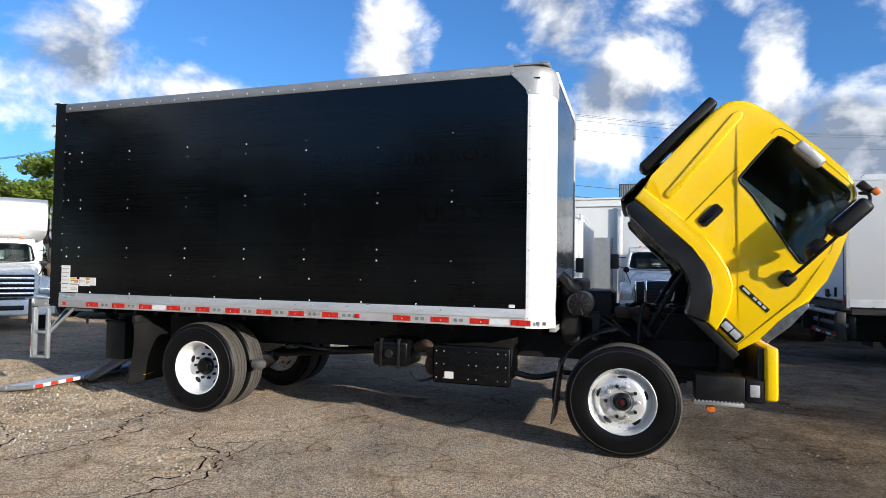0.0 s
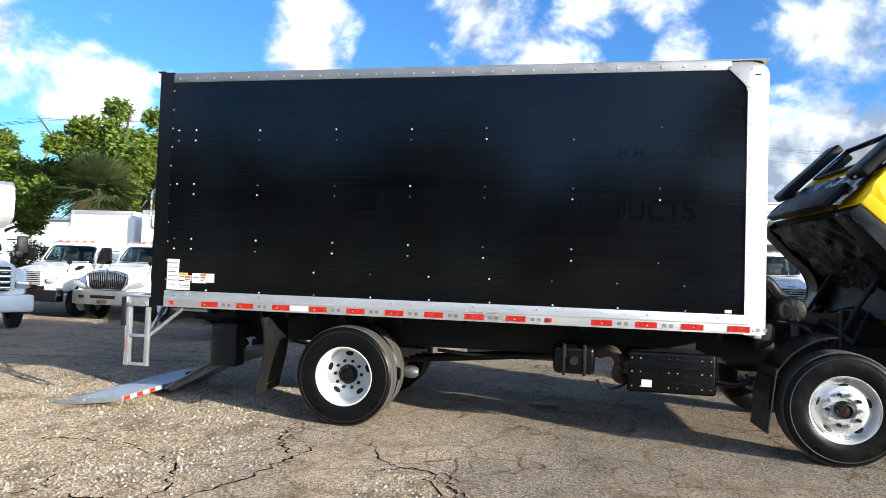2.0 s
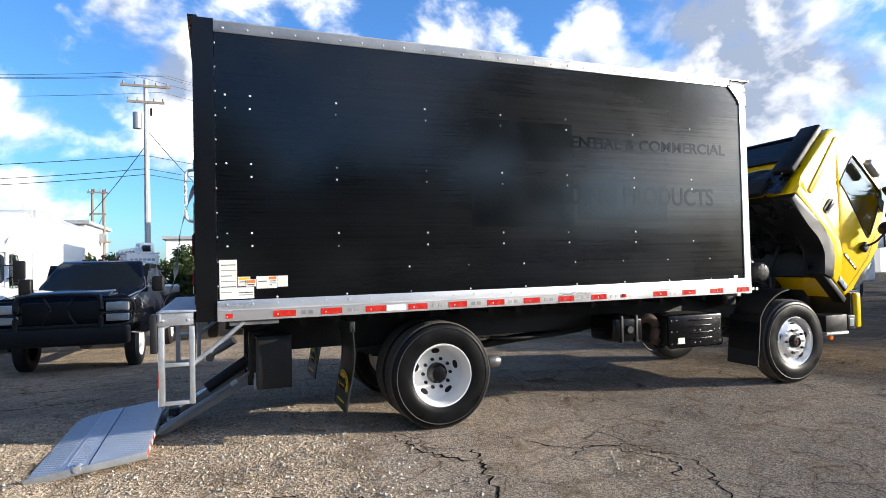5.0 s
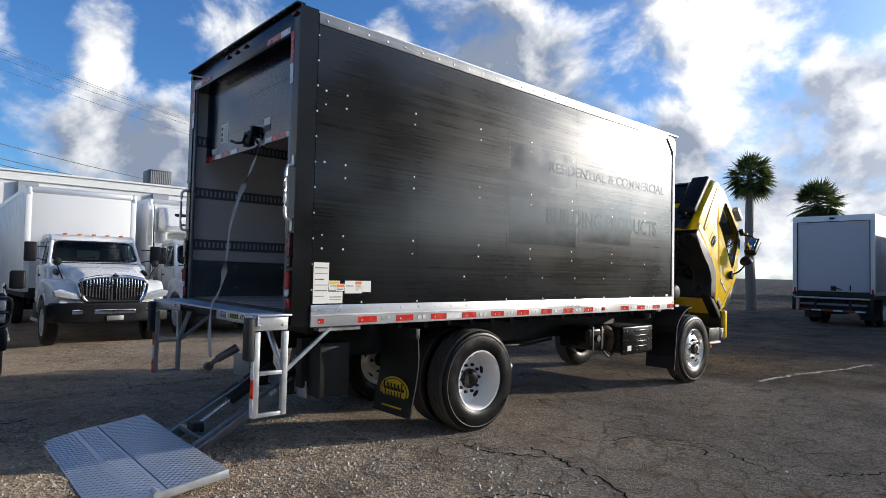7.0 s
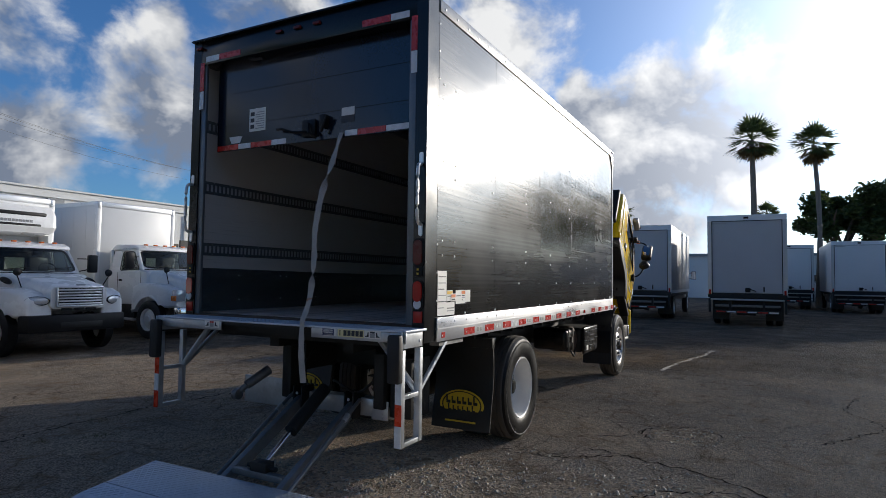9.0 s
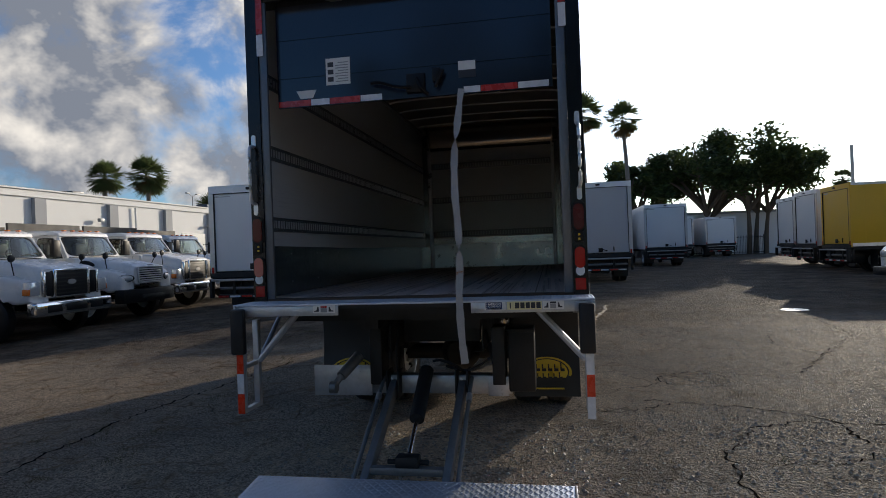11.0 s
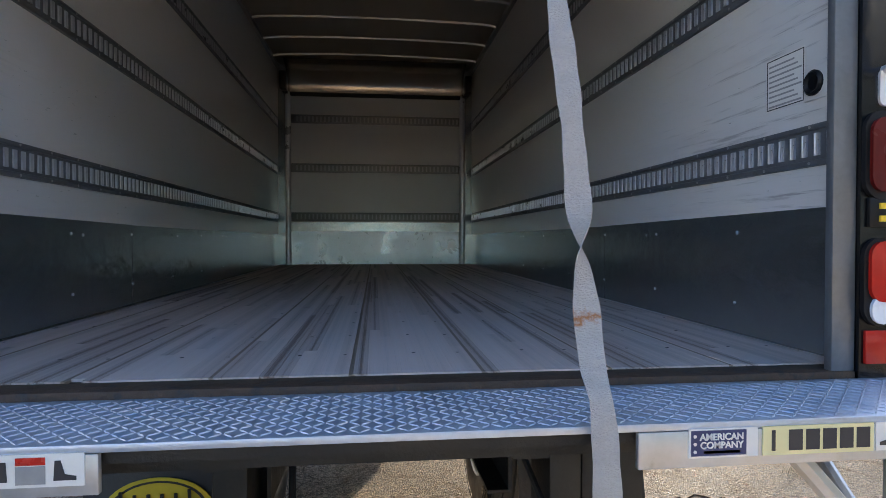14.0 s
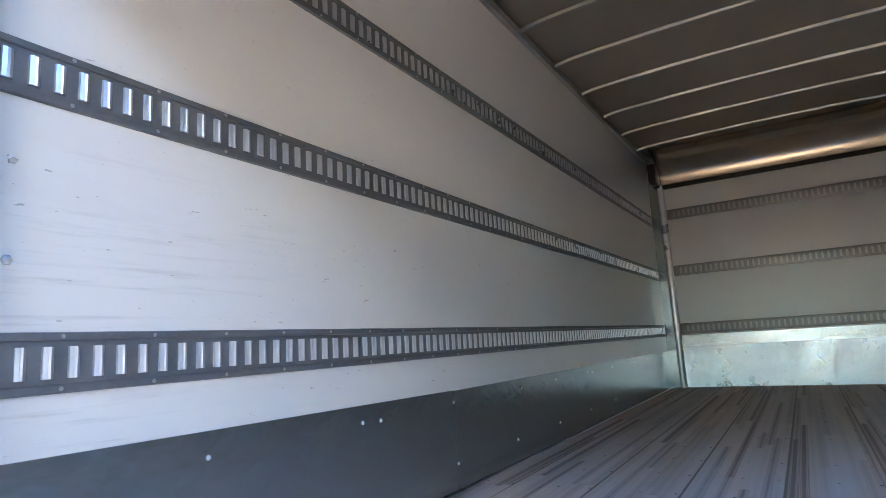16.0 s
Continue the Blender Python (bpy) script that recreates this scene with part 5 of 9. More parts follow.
part("header_strip", boxed(5.99, 6.02, 0.19, WIDE - 0.19, 3.315, 3.36, 0.004), "chassis", front_in)
for y in (0.165, WIDE - 0.165):
    bm = bmesh.new()
    rod(bm, (6.005, y, 1.29), (6.005, y, 3.33), 0.035, seg=14)
    part("inner_post", bm, "alu", front_in)
    q = boxed(5.985, 6.02, *sorted((y, 0.051 if y < 1 else WIDE - 0.051)), 1.29, 3.40)
    part("inner_trim", q, "scuff", front_in)
bm = bmesh.new()
arc = [(6.0 - 0.34 * (1 - math.cos(radians(a))), 3.36 + 0.30 * math.sin(radians(a))) for a in range(0, 91, 9)]
prism(bm, arc + [(p[0] + 0.012, p[1] + 0.012) for p in arc[::-1]], "y", 0.16, WIDE - 0.16)
part("nose_cove", bm, "cove", front_in, "shiny curved aluminium nose panel")
for y in (0.125, WIDE - 0.125):
    part("cove_bracket", boxed(5.80, 6.01, y - 0.045, y + 0.03, 3.36, 3.56, 0.01), "trim_black", front_in)
ceil_ = part("roof_sheet", boxed(0.13, 6.0, 0.04, WIDE - 0.04, 3.676, 3.688), "roof_in", truck, "brownish bare roof sheet")
for k in range(10):
    x = 5.49 - 0.57 * k
    bm = bmesh.new()
    pts = [(x, 0.055, 3.625), (x, 0.30, 3.652), (x, 1.22, 3.668), (x, WIDE - 0.30, 3.652), (x, WIDE - 0.055, 3.625)]
    rows = []
    for p in bent(pts, 4):
        rows.append([(p.x + dx, p.y, p.z + dz) for dx, dz in ((-0.018, 0.012), (-0.012, -0.006), (0.012, -0.006), (0.018, 0.012))])
    loft(bm, rows)
    part("roof_bow", bm, "alu_dull", ceil_)
for y in (0.052, WIDE - 0.052):
    part("roof_cleat", boxed(0.135, 5.98, *sorted((y, y + (0.03 if y < 1 else -0.03))), 3.60, 3.645), "alu_dull", ceil_)
# notice and round port on the lining beside the door
nb = part("wall_notice", boxed(0.21, 0.373, IN0, IN0 + 0.0015, 1.985, 2.14), "paper", wall_in[0], "printed notice on the lining")
for k in range(9):
    part("print_bar", boxed(0.222 + 0.015 * (k % 3), 0.362, IN0 + 0.001, IN0 + 0.0022, 1.995 + 0.015 * k, 2.0 + 0.015 * k), "ink_grey", nb)
for x0, x1, z0, z1 in ((0.213, 0.370, 1.988, 1.991), (0.213, 0.370, 2.134, 2.137), (0.213, 0.216, 1.988, 2.137), (0.367, 0.370, 1.988, 2.137)):
    part("notice_border", boxed(x0, x1, IN0 + 0.001, IN0 + 0.0022, z0, z1), "ink", nb)
bm = bmesh.new()
lathe(bm, [(0.016, 0.0), (0.034, 0.0), (0.035, 0.006), (0.028, 0.012), (0.020, 0.004), (0.0, 0.003)], 24, "y", (0.168, IN0 + 0.006, 2.025))
sock = part("socket_plate", boxed(0.122, 0.207, IN0, IN0 + 0.006, 1.98, 2.07, 0.002), "liner", wall_in[0])
part("lamp_socket", bm, "trim_black", sock, "round black socket")

# step bumper with diamond plate
step = part("step_bumper", boxed(-0.318, -0.037, -0.02, WIDE + 0.02, 1.256, 1.271, 0.003), "tread", truck, "galvanised step bumper with diamond plate top")


def diamonds(x0, x1, y0, y1, z, pitch, size):
    """Raised bars of a tread plate, laid crosswise in turn."""
    bm = bmesh.new()
    nx, ny = int((x1 - x0) / pitch), int((y1 - y0) / pitch)
    for i in range(nx):
        for j in range(ny):
            a = radians(45 if (i + j) % 2 else -45)
            cx, cy = x0 + (i + 0.5) * pitch, y0 + (j + 0.5) * pitch
            c, s = math.cos(a), math.sin(a)
            ring = [(-size * 1.1, 0), (0, -size * 0.20), (size * 1.1, 0), (0, size * 0.20)]
            v = [bm.verts.new((cx + c * p - s * q, cy + s * p + c * q, z)) for p, q in ring]
            t = [bm.verts.new((cx + 0.5 * (c * p - s * q), cy + 0.5 * (s * p + c * q), z + size * 0.16)) for p, q in ring]
            for k in range(4):
                bm.faces.new((v[k], v[(k + 1) % 4], t[(k + 1) % 4], t[k]))
            bm.faces.new(t)
    return bm


part("tread_pattern", diamonds(-0.31, -0.04, -0.015, WIDE + 0.015, 1.2712, 0.021, 0.0125), "tread", step, kind="stuff")
for y0, y1 in ((-0.02, 0.772), (1.684, WIDE + 0.02)):
    part("face_plate", boxed(-0.318, -0.305, y0, y1, 1.188, 1.255, 0.002), "galv", step)
part("cross_beam", boxed(-0.20, -0.05, 0.06, WIDE - 0.06, 1.178, 1.253), "chassis", step)
part("edge_bar", boxed(-0.30, -0.285, 0.77, 1.69, 1.232, 1.255), "chassis", step)


def sign(y0, y1, colour, name="sticker"):
    return part(name, boxed(-0.3206, -0.3178, y0, y1, 1.206, 1.259), colour, step)


def mark(parent, y0, y1, z0, z1, colour, name="pictogram"):
    return part(name, boxed(-0.3218, -0.3203, y0, y1, z0, z1), colour, parent)


def arrow(parent, y0, y1, z0, z1, flip):
    """A foot-and-arrow pictogram as a slanted black shape."""
    a, b = (y1, y0) if flip else (y0, y1)
    w = b - a
    pts = [(a + 0.1 * w, z0 + 0.004), (a + 0.9 * w, z0 + 0.004), (a + 0.9 * w, z0 + 0.010), (a + 0.5 * w, z0 + 0.014), (a + 0.35 * w, z1 - 0.006), (a + 0.15 * w, z1 - 0.006)]
    part("pictogram", prism(bmesh.new(), pts, "x", -0.3218, -0.3203), "ink", parent)


for y_hi, y_lo in ((1.863, 1.704), (0.308, 0.174)):
    s1 = sign(y_lo, y_hi, "paper")
    w = y_hi - y_lo
    arrow(s1, y_lo + 0.70 * w, y_lo + 0.97 * w, 1.212, 1.254, False)
    arrow(s1, y_lo + 0.05 * w, y_lo + 0.32 * w, 1.212, 1.254, True)
    mark(s1, y_lo + 0.37 * w, y_lo + 0.65 * w, 1.211, 1.240, "ink_grey")
    mark(s1, y_lo + 0.37 * w, y_lo + 0.65 * w, 1.242, 1.254, "red_tape" if w > 0.15 else "ink", "print_bar")
s2 = sign(0.545, 0.678, "paper")
mark(s2, 0.568, 0.674, 1.210, 1.256, "navy", "flag_block")
FACE = Matrix(((0, 0, -1, 0), (-1, 0, 0, 0), (0, 1, 0, 0), (0, 0, 0, 1)))     # letters that face the tail
lettering("letters", "AMERICAN", 0.017, "paper", s2, Matrix.Translation((-0.3226, 0.616, 1.244)) @ FACE)
lettering("letters", "COMPANY", 0.017, "paper", s2, Matrix.Translation((-0.3226, 0.616, 1.229)) @ FACE)
mark(s2, 0.58, 0.65, 1.214, 1.219, "paper", "print_bar")
for k in range(3):
    part("star", rod(bmesh.new(), (-0.3226, 0.667, 1.218 + 0.014 * k), (-0.3216, 0.667, 1.218 + 0.014 * k), 0.0035, seg=5), "paper", s2)
s3 = sign(0.313, 0.535, "cream", "maker_badge")
for k in range(6):
    y = 0.518 - 0.034 * k
    wd = 0.007 if k == 0 else 0.027
    mark(s3, y - wd, y, 1.214, 1.252, "ink", "badge_shape")


def side_steps(y, inn):
    """Step ladder under one end of the bumper: two posts, rungs, brace, rubber bumper."""
    a = part("step_ladder", boxed(-0.335, -0.06, *sorted((y, y + inn * 0.008)), 1.15, 1.268, 0.003), "galv", step, "galvanised side steps under the bumper")
    for x in (-0.325, -0.095):
        part("post", boxed(x, x + 0.042, *sorted((y, y + inn * 0.045)), 0.505, 1.14, 0.004), "galv", a)
    part("post_flange", boxed(-0.285, -0.279, *sorted((y + inn * 0.004, y + inn * 0.05)), 0.53, 1.14), "galv", a)
    for z in (0.815, 0.505):
        part("rung", boxed(-0.283, -0.095, *sorted((y + inn * 0.004, y + inn * 0.042)), z, z + 0.03, 0.003), "galv", a)
    bm = bmesh.new()
    rod(bm, (-0.06, y + inn * 0.03, 0.83), (0.34, y + inn * 0.03, 1.15), 0.018, seg=8)
    part("brace", bm, "galv", a)
    bm = bmesh.new()
    rod(bm, (-0.074, y + inn * 0.04, 0.84), (-0.074, y + inn * 0.34, 1.17), 0.024, seg=8)
    part("brace", bm, "galv", a)
    part("rubber_bumper", boxed(-0.385, -0.328, *sorted((y - inn * 0.012, y + inn * 0.085)), 0.93, 1.245, 0.014), "rubber", a, "black rubber dock bumper")
    for k in range(3):
        z = 0.928 - 0.14 * k
        first = "white_tape" if y < 1 else "orange_tape"
        other = "orange_tape" if y < 1 else "white_tape"
        part("tape_strip", boxed(-0.3285, -0.3255, *sorted((y - inn * 0.0, y + inn * 0.05)), z - 0.138, z), first if k % 2 == 0 else other, a)
    part("bolt_head", studs(bmesh.new(), [(-0.29, y, 1.19), (-0.10, y, 1.19)], "-y" if inn > 0 else "+y", 0.013, 0.008), "rivet", a)


side_steps(0.0, 1)
side_steps(WIDE, -1)
part("hanger_bar", boxed(0.22, 0.62, 0.02, 0.10, 1.12, 1.158), "steel_worn", step)

# tail lift: platform on the ground, arms, ram
lift_m = Matrix.Translation((-0.43, 0, 0.125)) @ Matrix.Rotation(radians(-7.0), 4, "Y")
plat = part("lift_platform", boxed(-0.42, 0.0, 0.15, 2.25, -0.05, 0.0, 0.004), "tread", truck, "aluminium tail lift platform lowered to the ground", at=lift_m)
part("tread_pattern", diamonds(-0.42, 0.0, 0.16, 2.24, 0.0002, 0.03, 0.017), "tread", plat, kind="stuff")
flip = part("platform_flap", prism(bmesh.new(), [(-0.43, -0.05), (-0.43, 0.0), (-0.60, 0.0), (-0.87, -0.026), (-0.87, -0.04)], "y", 0.15, 2.25), "tread", plat)
part("tread_pattern", diamonds(-0.60, -0.43, 0.16, 2.24, 0.0002, 0.03, 0.017), "tread", plat, kind="stuff")
part("tread_pattern", diamonds(-0.26, 0.0, 0.16, 2.24, 0.0002, 0.03, 0.017), "tread", plat, kind="stuff", at=pose(-0.603, 0, 0, 0, -5.5, 0))
part("side_lip", boxed(-0.86, 0.0, 0.135, 0.15, -0.055, 0.004, 0.003), "galv", plat)
bm = bmesh.new()
rod(bm, (-0.50, 0.125, -0.01), (-0.50, 0.22, -0.01), 0.028, seg=12)
part("roller", bm, "galv", plat)
for k in range(6):
    part("tape_strip", boxed(0.0005, 0.003, 0.16 + 0.11 * k, 0.265 + 0.11 * k, -0.046, -0.004), "orange_tape" if k % 2 == 0 else "white_tape", plat)
for y, o in ((0.965, -0.075), (1.52, 0.08)):
    bm = bmesh.new()
    prism(bm, [(-0.44, 0.055), (-0.36, 0.03), (0.44, 0.47), (0.54, 0.50), (0.54, 0.57), (0.42, 0.57), (-0.40, 0.115)], "y", y - 0.027, y + 0.027, 0.006)
    arm = part("lift_arm", bm, "arm_grey", truck, "grey steel lift arm")
    bm = bmesh.new()
    rod(bm, (-0.42, y + o, 0.07), (0.46, y + o, 0.60), 0.016, seg=8)
    part("parallel_bar", bm, "arm_grey", arm)
    part("bar_eye", rod(bmesh.new(), (0.24, y + o, 0.468), (0.30, y + o, 0.504), 0.024, seg=8), "galv", arm)
    for q in (y - 0.045, y + 0.045):
        part("pivot_lug", boxed(0.40, 0.56, q - 0.008, q + 0.008, 0.44, 0.66, 0.006), "chassis", arm)
    part("bolt_head", studs(bmesh.new(), [(0.40, y, 0.60)], "-x", 0.014, 0.012), "rivet", arm)
part("arm_tie", boxed(-0.34, -0.28, 0.993, 1.493, 0.115, 0.165, 0.005), "arm_grey", truck)
bm = bmesh.new()
rod(bm, (0.44, 1.245, 0.66), (0.02, 1.242, 0.39), 0.055, seg=18)
ram = part("lift_ram", bm, "rubber", truck, "black hydraulic ram with bright rod")
bm = bmesh.new()
rod(bm, (0.03, 1.242, 0.395), (-0.27, 1.24, 0.20), 0.018, seg=12)
part("piston_rod", bm, "chrome", ram)
part("clevis", boxed(-0.335, -0.235, 1.16, 1.32, 0.15, 0.235, 0.012), "rubber", ram)
part("clevis_pin", rod(bmesh.new(), (-0.285, 1.10, 0.19), (-0.285, 1.38, 0.19), 0.018, seg=10), "chassis", ram)
beam = part("lift_beam", boxed(0.50, 0.62, 0.58, 1.80, 0.46, 0.605, 0.006), "galv", truck, "bright steel cross beam of the tail lift")
part("beam_plate", boxed(0.445, 0.46, 0.602, 0.762, 0.455, 0.61, 0.003), "galv", beam)
part("beam_plate", boxed(0.44, 0.455, 1.70, 2.19, 0.455, 0.70, 0.003), "galv", beam)
bm = bmesh.new()
rod(bm, (0.30, 1.755, 0.80), (0.12, 1.84, 0.68), 0.045, 0.04, seg=12)
rod(bm, (0.12, 1.84, 0.68), (0.06, 1.875, 0.62), 0.025, seg=10)
rod(bm, (0.05, 1.85, 0.612), (0.05, 1.90, 0.612), 0.045, seg=14)
part("swing_lever", bm, "steel_worn", beam)
for pts in (((0.52, 0.95, 0.62), (0.40, 1.0, 0.70), (0.42, 1.12, 0.74), (0.5, 1.2, 0.72)), ((0.55, 0.70, 0.62), (0.4, 0.72, 0.75), (0.6, 0.78, 0.95)),
            ((0.5, 1.5, 0.62), (0.42, 1.48, 0.8), (0.6, 1.5, 0.98)), ((0.6, 0.66, 0.95), (0.42, 0.7, 0.8), (0.45, 0.9, 0.66), (0.5, 1.1, 0.68))):
    part("hydraulic_hose", tube(bmesh.new(), bent(pts, 6), 0.011, 6), "rubber", beam)
pump = part("pump_box", boxed(0.46, 0.77, 0.395, 0.60, 0.485, 0.97, 0.012), "chassis", truck, "black steel pump box")
part("box_lid", boxed(0.448, 0.46, 0.39, 0.605, 0.95, 0.975, 0.003), "chassis", pump)
part("lift_frame", boxed(0.40, 0.62, 0.62, 0.72, 0.55, 1.0, 0.01), "chassis", truck)
part("lift_frame", boxed(0.40, 0.62, 1.60, 1.70, 0.55, 1.0, 0.01), "chassis", truck)

# chassis
for y in (0.80, 1.56):
    part("chassis_rail", prism(bmesh.new(), [(y, 0.78), (y + 0.08, 0.78), (y + 0.08, 0.79), (y + 0.012, 0.79), (y + 0.012, 1.01), (y + 0.08, 1.01), (y + 0.08, 1.02), (y, 1.02)], "x", 0.55, 8.0), "chassis", truck)
member = finish(box(bmesh.new(), -0.025, 0.025, 0.16, WIDE - 0.16, 1.09, 1.20), "cross_member", "chassis")
for k in range(19):
    part("cross_member", member, None, truck, at=pose(0.225 + 0.31 * k, 0, 0))
for y in (0.78, 1.56):
    part("body_sill", boxed(0.2, 6.0, y, y + 0.10, 1.02, 1.09), "chassis", truck)
for x in (1.0, 3.0, 4.4, 5.6, 7.2):
    part("frame_tie", boxed(x, x + 0.1, 0.88, 1.56, 0.80, 1.0), "chassis", truck)
ax = bmesh.new()
rod(ax, (2.145, 0.55, 0.52), (2.145, 1.90, 0.52), 0.085, seg=16)
lathe(ax, [(0.0, -0.24), (0.12, -0.22), (0.20, -0.10), (0.21, 0.05), (0.16, 0.2), (0.07, 0.32), (0.0, 0.32)], 20, "x", (2.145, 1.22, 0.53))
part("rear_axle", ax, "chassis", truck)
ax = bmesh.new()
rod(ax, (2.4, 1.22, 0.56), (5.2, 1.22, 0.80), 0.05, seg=12)
part("drive_shaft", ax, "chassis", truck)
ax = bmesh.new()
box(ax, 6.78, 6.92, 0.4, 2.04, 0.46, 0.58, 0.02)
part("front_axle", ax, "chassis", truck)
for y in (0.60, 1.78):
    ax = bmesh.new()
    for k in range(5):
        box(ax, 6.2 + 0.06 * k, 7.5 - 0.06 * k, y, y + 0.07, 0.66 - 0.022 * k, 0.6822 - 0.022 * k)
    part("leaf_spring", ax, "chassis", truck)
for y in (0.68, 1.70):
    sp = bmesh.new()
    for k in range(6):
        box(sp, 1.4 + 0.07 * k, 2.9 - 0.07 * k, y, y + 0.08, 0.74 - 0.025 * k, 0.7645 - 0.025 * k)
    part("leaf_spring", sp, "chassis", truck)
bm = bmesh.new()
lathe(bm, [(0.0, -0.03), (0.055, -0.02), (0.065, 0.02), (0.065, 0.08), (0.04, 0.12), (0.0, 0.13)], 20, "x", (2.76, 0.33, 0.57))
part("air_can", bm, "steel_worn", truck, "round dark air canister")

cover = part("exhaust_cover", boxed(4.98, 5.79, 0.18, 0.22, 0.545, 0.935, 0.03, 3), "black_paint", truck, "black ribbed exhaust treatment cover")
part("cover_body", boxed(5.0, 5.77, 0.22, 0.72, 0.56, 0.92, 0.05, 3), "chassis", cover)
for z in (0.63, 0.70, 0.78, 0.85):
    part("pressed_rib", boxed(5.28, 5.62, 0.172, 0.182, z, z + 0.022, 0.004), "black_paint", cover)
part("rivet_heads", studs(bmesh.new(), [(x, 0.18, z) for x in (5.02, 5.10, 5.36, 5.44, 5.66, 5.74) for z in (0.60, 0.74, 0.87)], "-y", 0.008, 0.004), "rivet", cover)
part("sticker", boxed(5.11, 5.205, 0.1775, 0.1795, 0.595, 0.665), "paper", cover)
bm = bmesh.new()
tube(bm, bent([(4.72, 0.42, 0.86), (4.85, 0.36, 0.90), (4.92, 0.33, 0.80), (4.90, 0.34, 0.66), (5.0, 0.40, 0.62)], 6), 0.055, 12)
part("exhaust_elbow", bm, "rust", truck, "brown heat-stained exhaust elbow")
tank = part("fluid_tank", boxed(4.27, 4.68, 0.24, 0.72, 0.66, 0.945, 0.05, 3), "black_paint", truck, "small black fluid tank")
for x in (4.36, 4.56):
    part("tank_strap", boxed(x, x + 0.03, 0.232, 0.30, 0.65, 0.955, 0.004), "chassis", tank)
part("tank_cap", lathe(bmesh.new(), [(0.0, -0.03), (0.04, -0.03), (0.045, 0.0)], 16, "y", (4.47, 0.24, 0.80)), "rubber", tank)
for way, r, kind in (([(4.70, 0.30, 0.62), (4.78, 0.28, 0.54), (4.9, 0.3, 0.55), (5.0, 0.34, 0.60)], 0.014, "hose"),
                     ([(3.0, 0.8, 0.75), (3.6, 0.75, 0.72), (4.2, 0.78, 0.76)], 0.02, "pipe"),
                     ([(5.8, 0.4, 0.66), (6.0, 0.45, 0.62), (6.2, 0.5, 0.66)], 0.03, "pipe")):
    bm = bmesh.new()
    tube(bm, bent(way, 5), r, 8)
    part(kind, bm, "rubber", truck)
part("air_tank", rod(bmesh.new(), (3.1, 1.05, 0.86), (4.0, 1.05, 0.86), 0.11, seg=18), "chassis", truck)
part("fuel_tank", boxed(3.2, 4.6, 1.75, 2.30, 0.55, 1.0, 0.08, 3), "alu_dull", truck)


# wheels
def wheel_meshes(dish):
    prof = [(0.292, -0.115), (0.31, -0.128), (0.36, -0.140), (0.44, -0.139), (0.485, -0.126), (0.505, -0.108), (0.516, -0.095),
            (0.518, -0.062), (0.507, -0.060), (0.507, -0.050), (0.519, -0.048), (0.519, -0.008), (0.508, -0.006), (0.508, 0.006), (0.519, 0.008),
            (0.519, 0.048), (0.507, 0.050), (0.507, 0.060), (0.518, 0.062), (0.516, 0.095), (0.505, 0.108), (0.485, 0.126), (0.44, 0.139), (0.36, 0.140), (0.31, 0.128), (0.292, 0.115)]
    tyre = finish(lathe(bmesh.new(), prof, 64), "tyre", "tyre_side", 25)
    tyre.materials.append(M["tread_dust"])
    for p in tyre.polygons:
        if math.hypot(p.center.x, p.center.z) > 0.505:
            p.material_index = 1
    if dish:      # outer wheel of a pair: the disc lies deep inside
        rim = [(0.30, -0.118), (0.306, -0.124), (0.300, -0.130), (0.288, -0.124), (0.280, -0.10), (0.268, -0.03), (0.262, 0.03), (0.245, 0.052), (0.215, 0.060), (0.150, 0.045), (0.10, 0.045), (0.10, 0.06), (0.0, 0.06)]
    else:
        rim = [(0.30, -0.118), (0.306, -0.124), (0.300, -0.130), (0.288, -0.122), (0.275, -0.08), (0.262, -0.05), (0.245, -0.055), (0.205, -0.095), (0.180, -0.108), (0.105, -0.110), (0.10, -0.10), (0.0, -0.10)]
    disc = finish(lathe(bmesh.new(), rim, 56), "wheel", "rim_white" if dish else "rim_steel")
    return tyre, disc


TYRE, DISH = wheel_meshes(True)
_, DISC = wheel_meshes(False)
nut = finish(rod(bmesh.new(), (0, 0, 0), (0, -0.035, 0), 0.019, 0.015, 6), "lug_nut", "rim_steel")
nut_dark = finish(rod(bmesh.new(), (0, 0, 0), (0, -0.03, 0), 0.018, 0.015, 6), "lug_nut", "trim_black")
hole = bmesh.new()
bmesh.ops.create_uvsphere(hole, u_segments=16, v_segments=8, radius=1.0)
bmesh.ops.scale(hole, vec=(0.027, 0.006, 0.044), verts=hole.verts[:])
HOLE = finish(hole, "hand_hole", "trim_black", 60)
hub = bmesh.new()
lathe(hub, [(0.105, 0.05), (0.10, -0.02), (0.085, -0.035), (0.07, -0.065), (0.03, -0.075), (0.0, -0.075)], 24, "y")
HUB = finish(hub, "hub", "black_paint")
hub = bmesh.new()
lathe(hub, [(0.082, 0.02), (0.080, -0.025), (0.066, -0.05), (0.050, -0.055), (0.046, -0.045), (0.0, -0.047)], 24, "y")
HUB_FRONT = finish(hub, "hub", "trim_black")
CAP = finish(lathe(bmesh.new(), [(0.0, -0.052), (0.018, -0.051), (0.02, -0.046)], 14, "y"), "hub_cap", "lens_dark")
ring_b = bmesh.new()
lathe(ring_b, [(0.455, -0.1405), (0.463, -0.1425), (0.466, -0.139)], 64, "y")
RING = finish(ring_b, "sidewall_ring", "rubber")


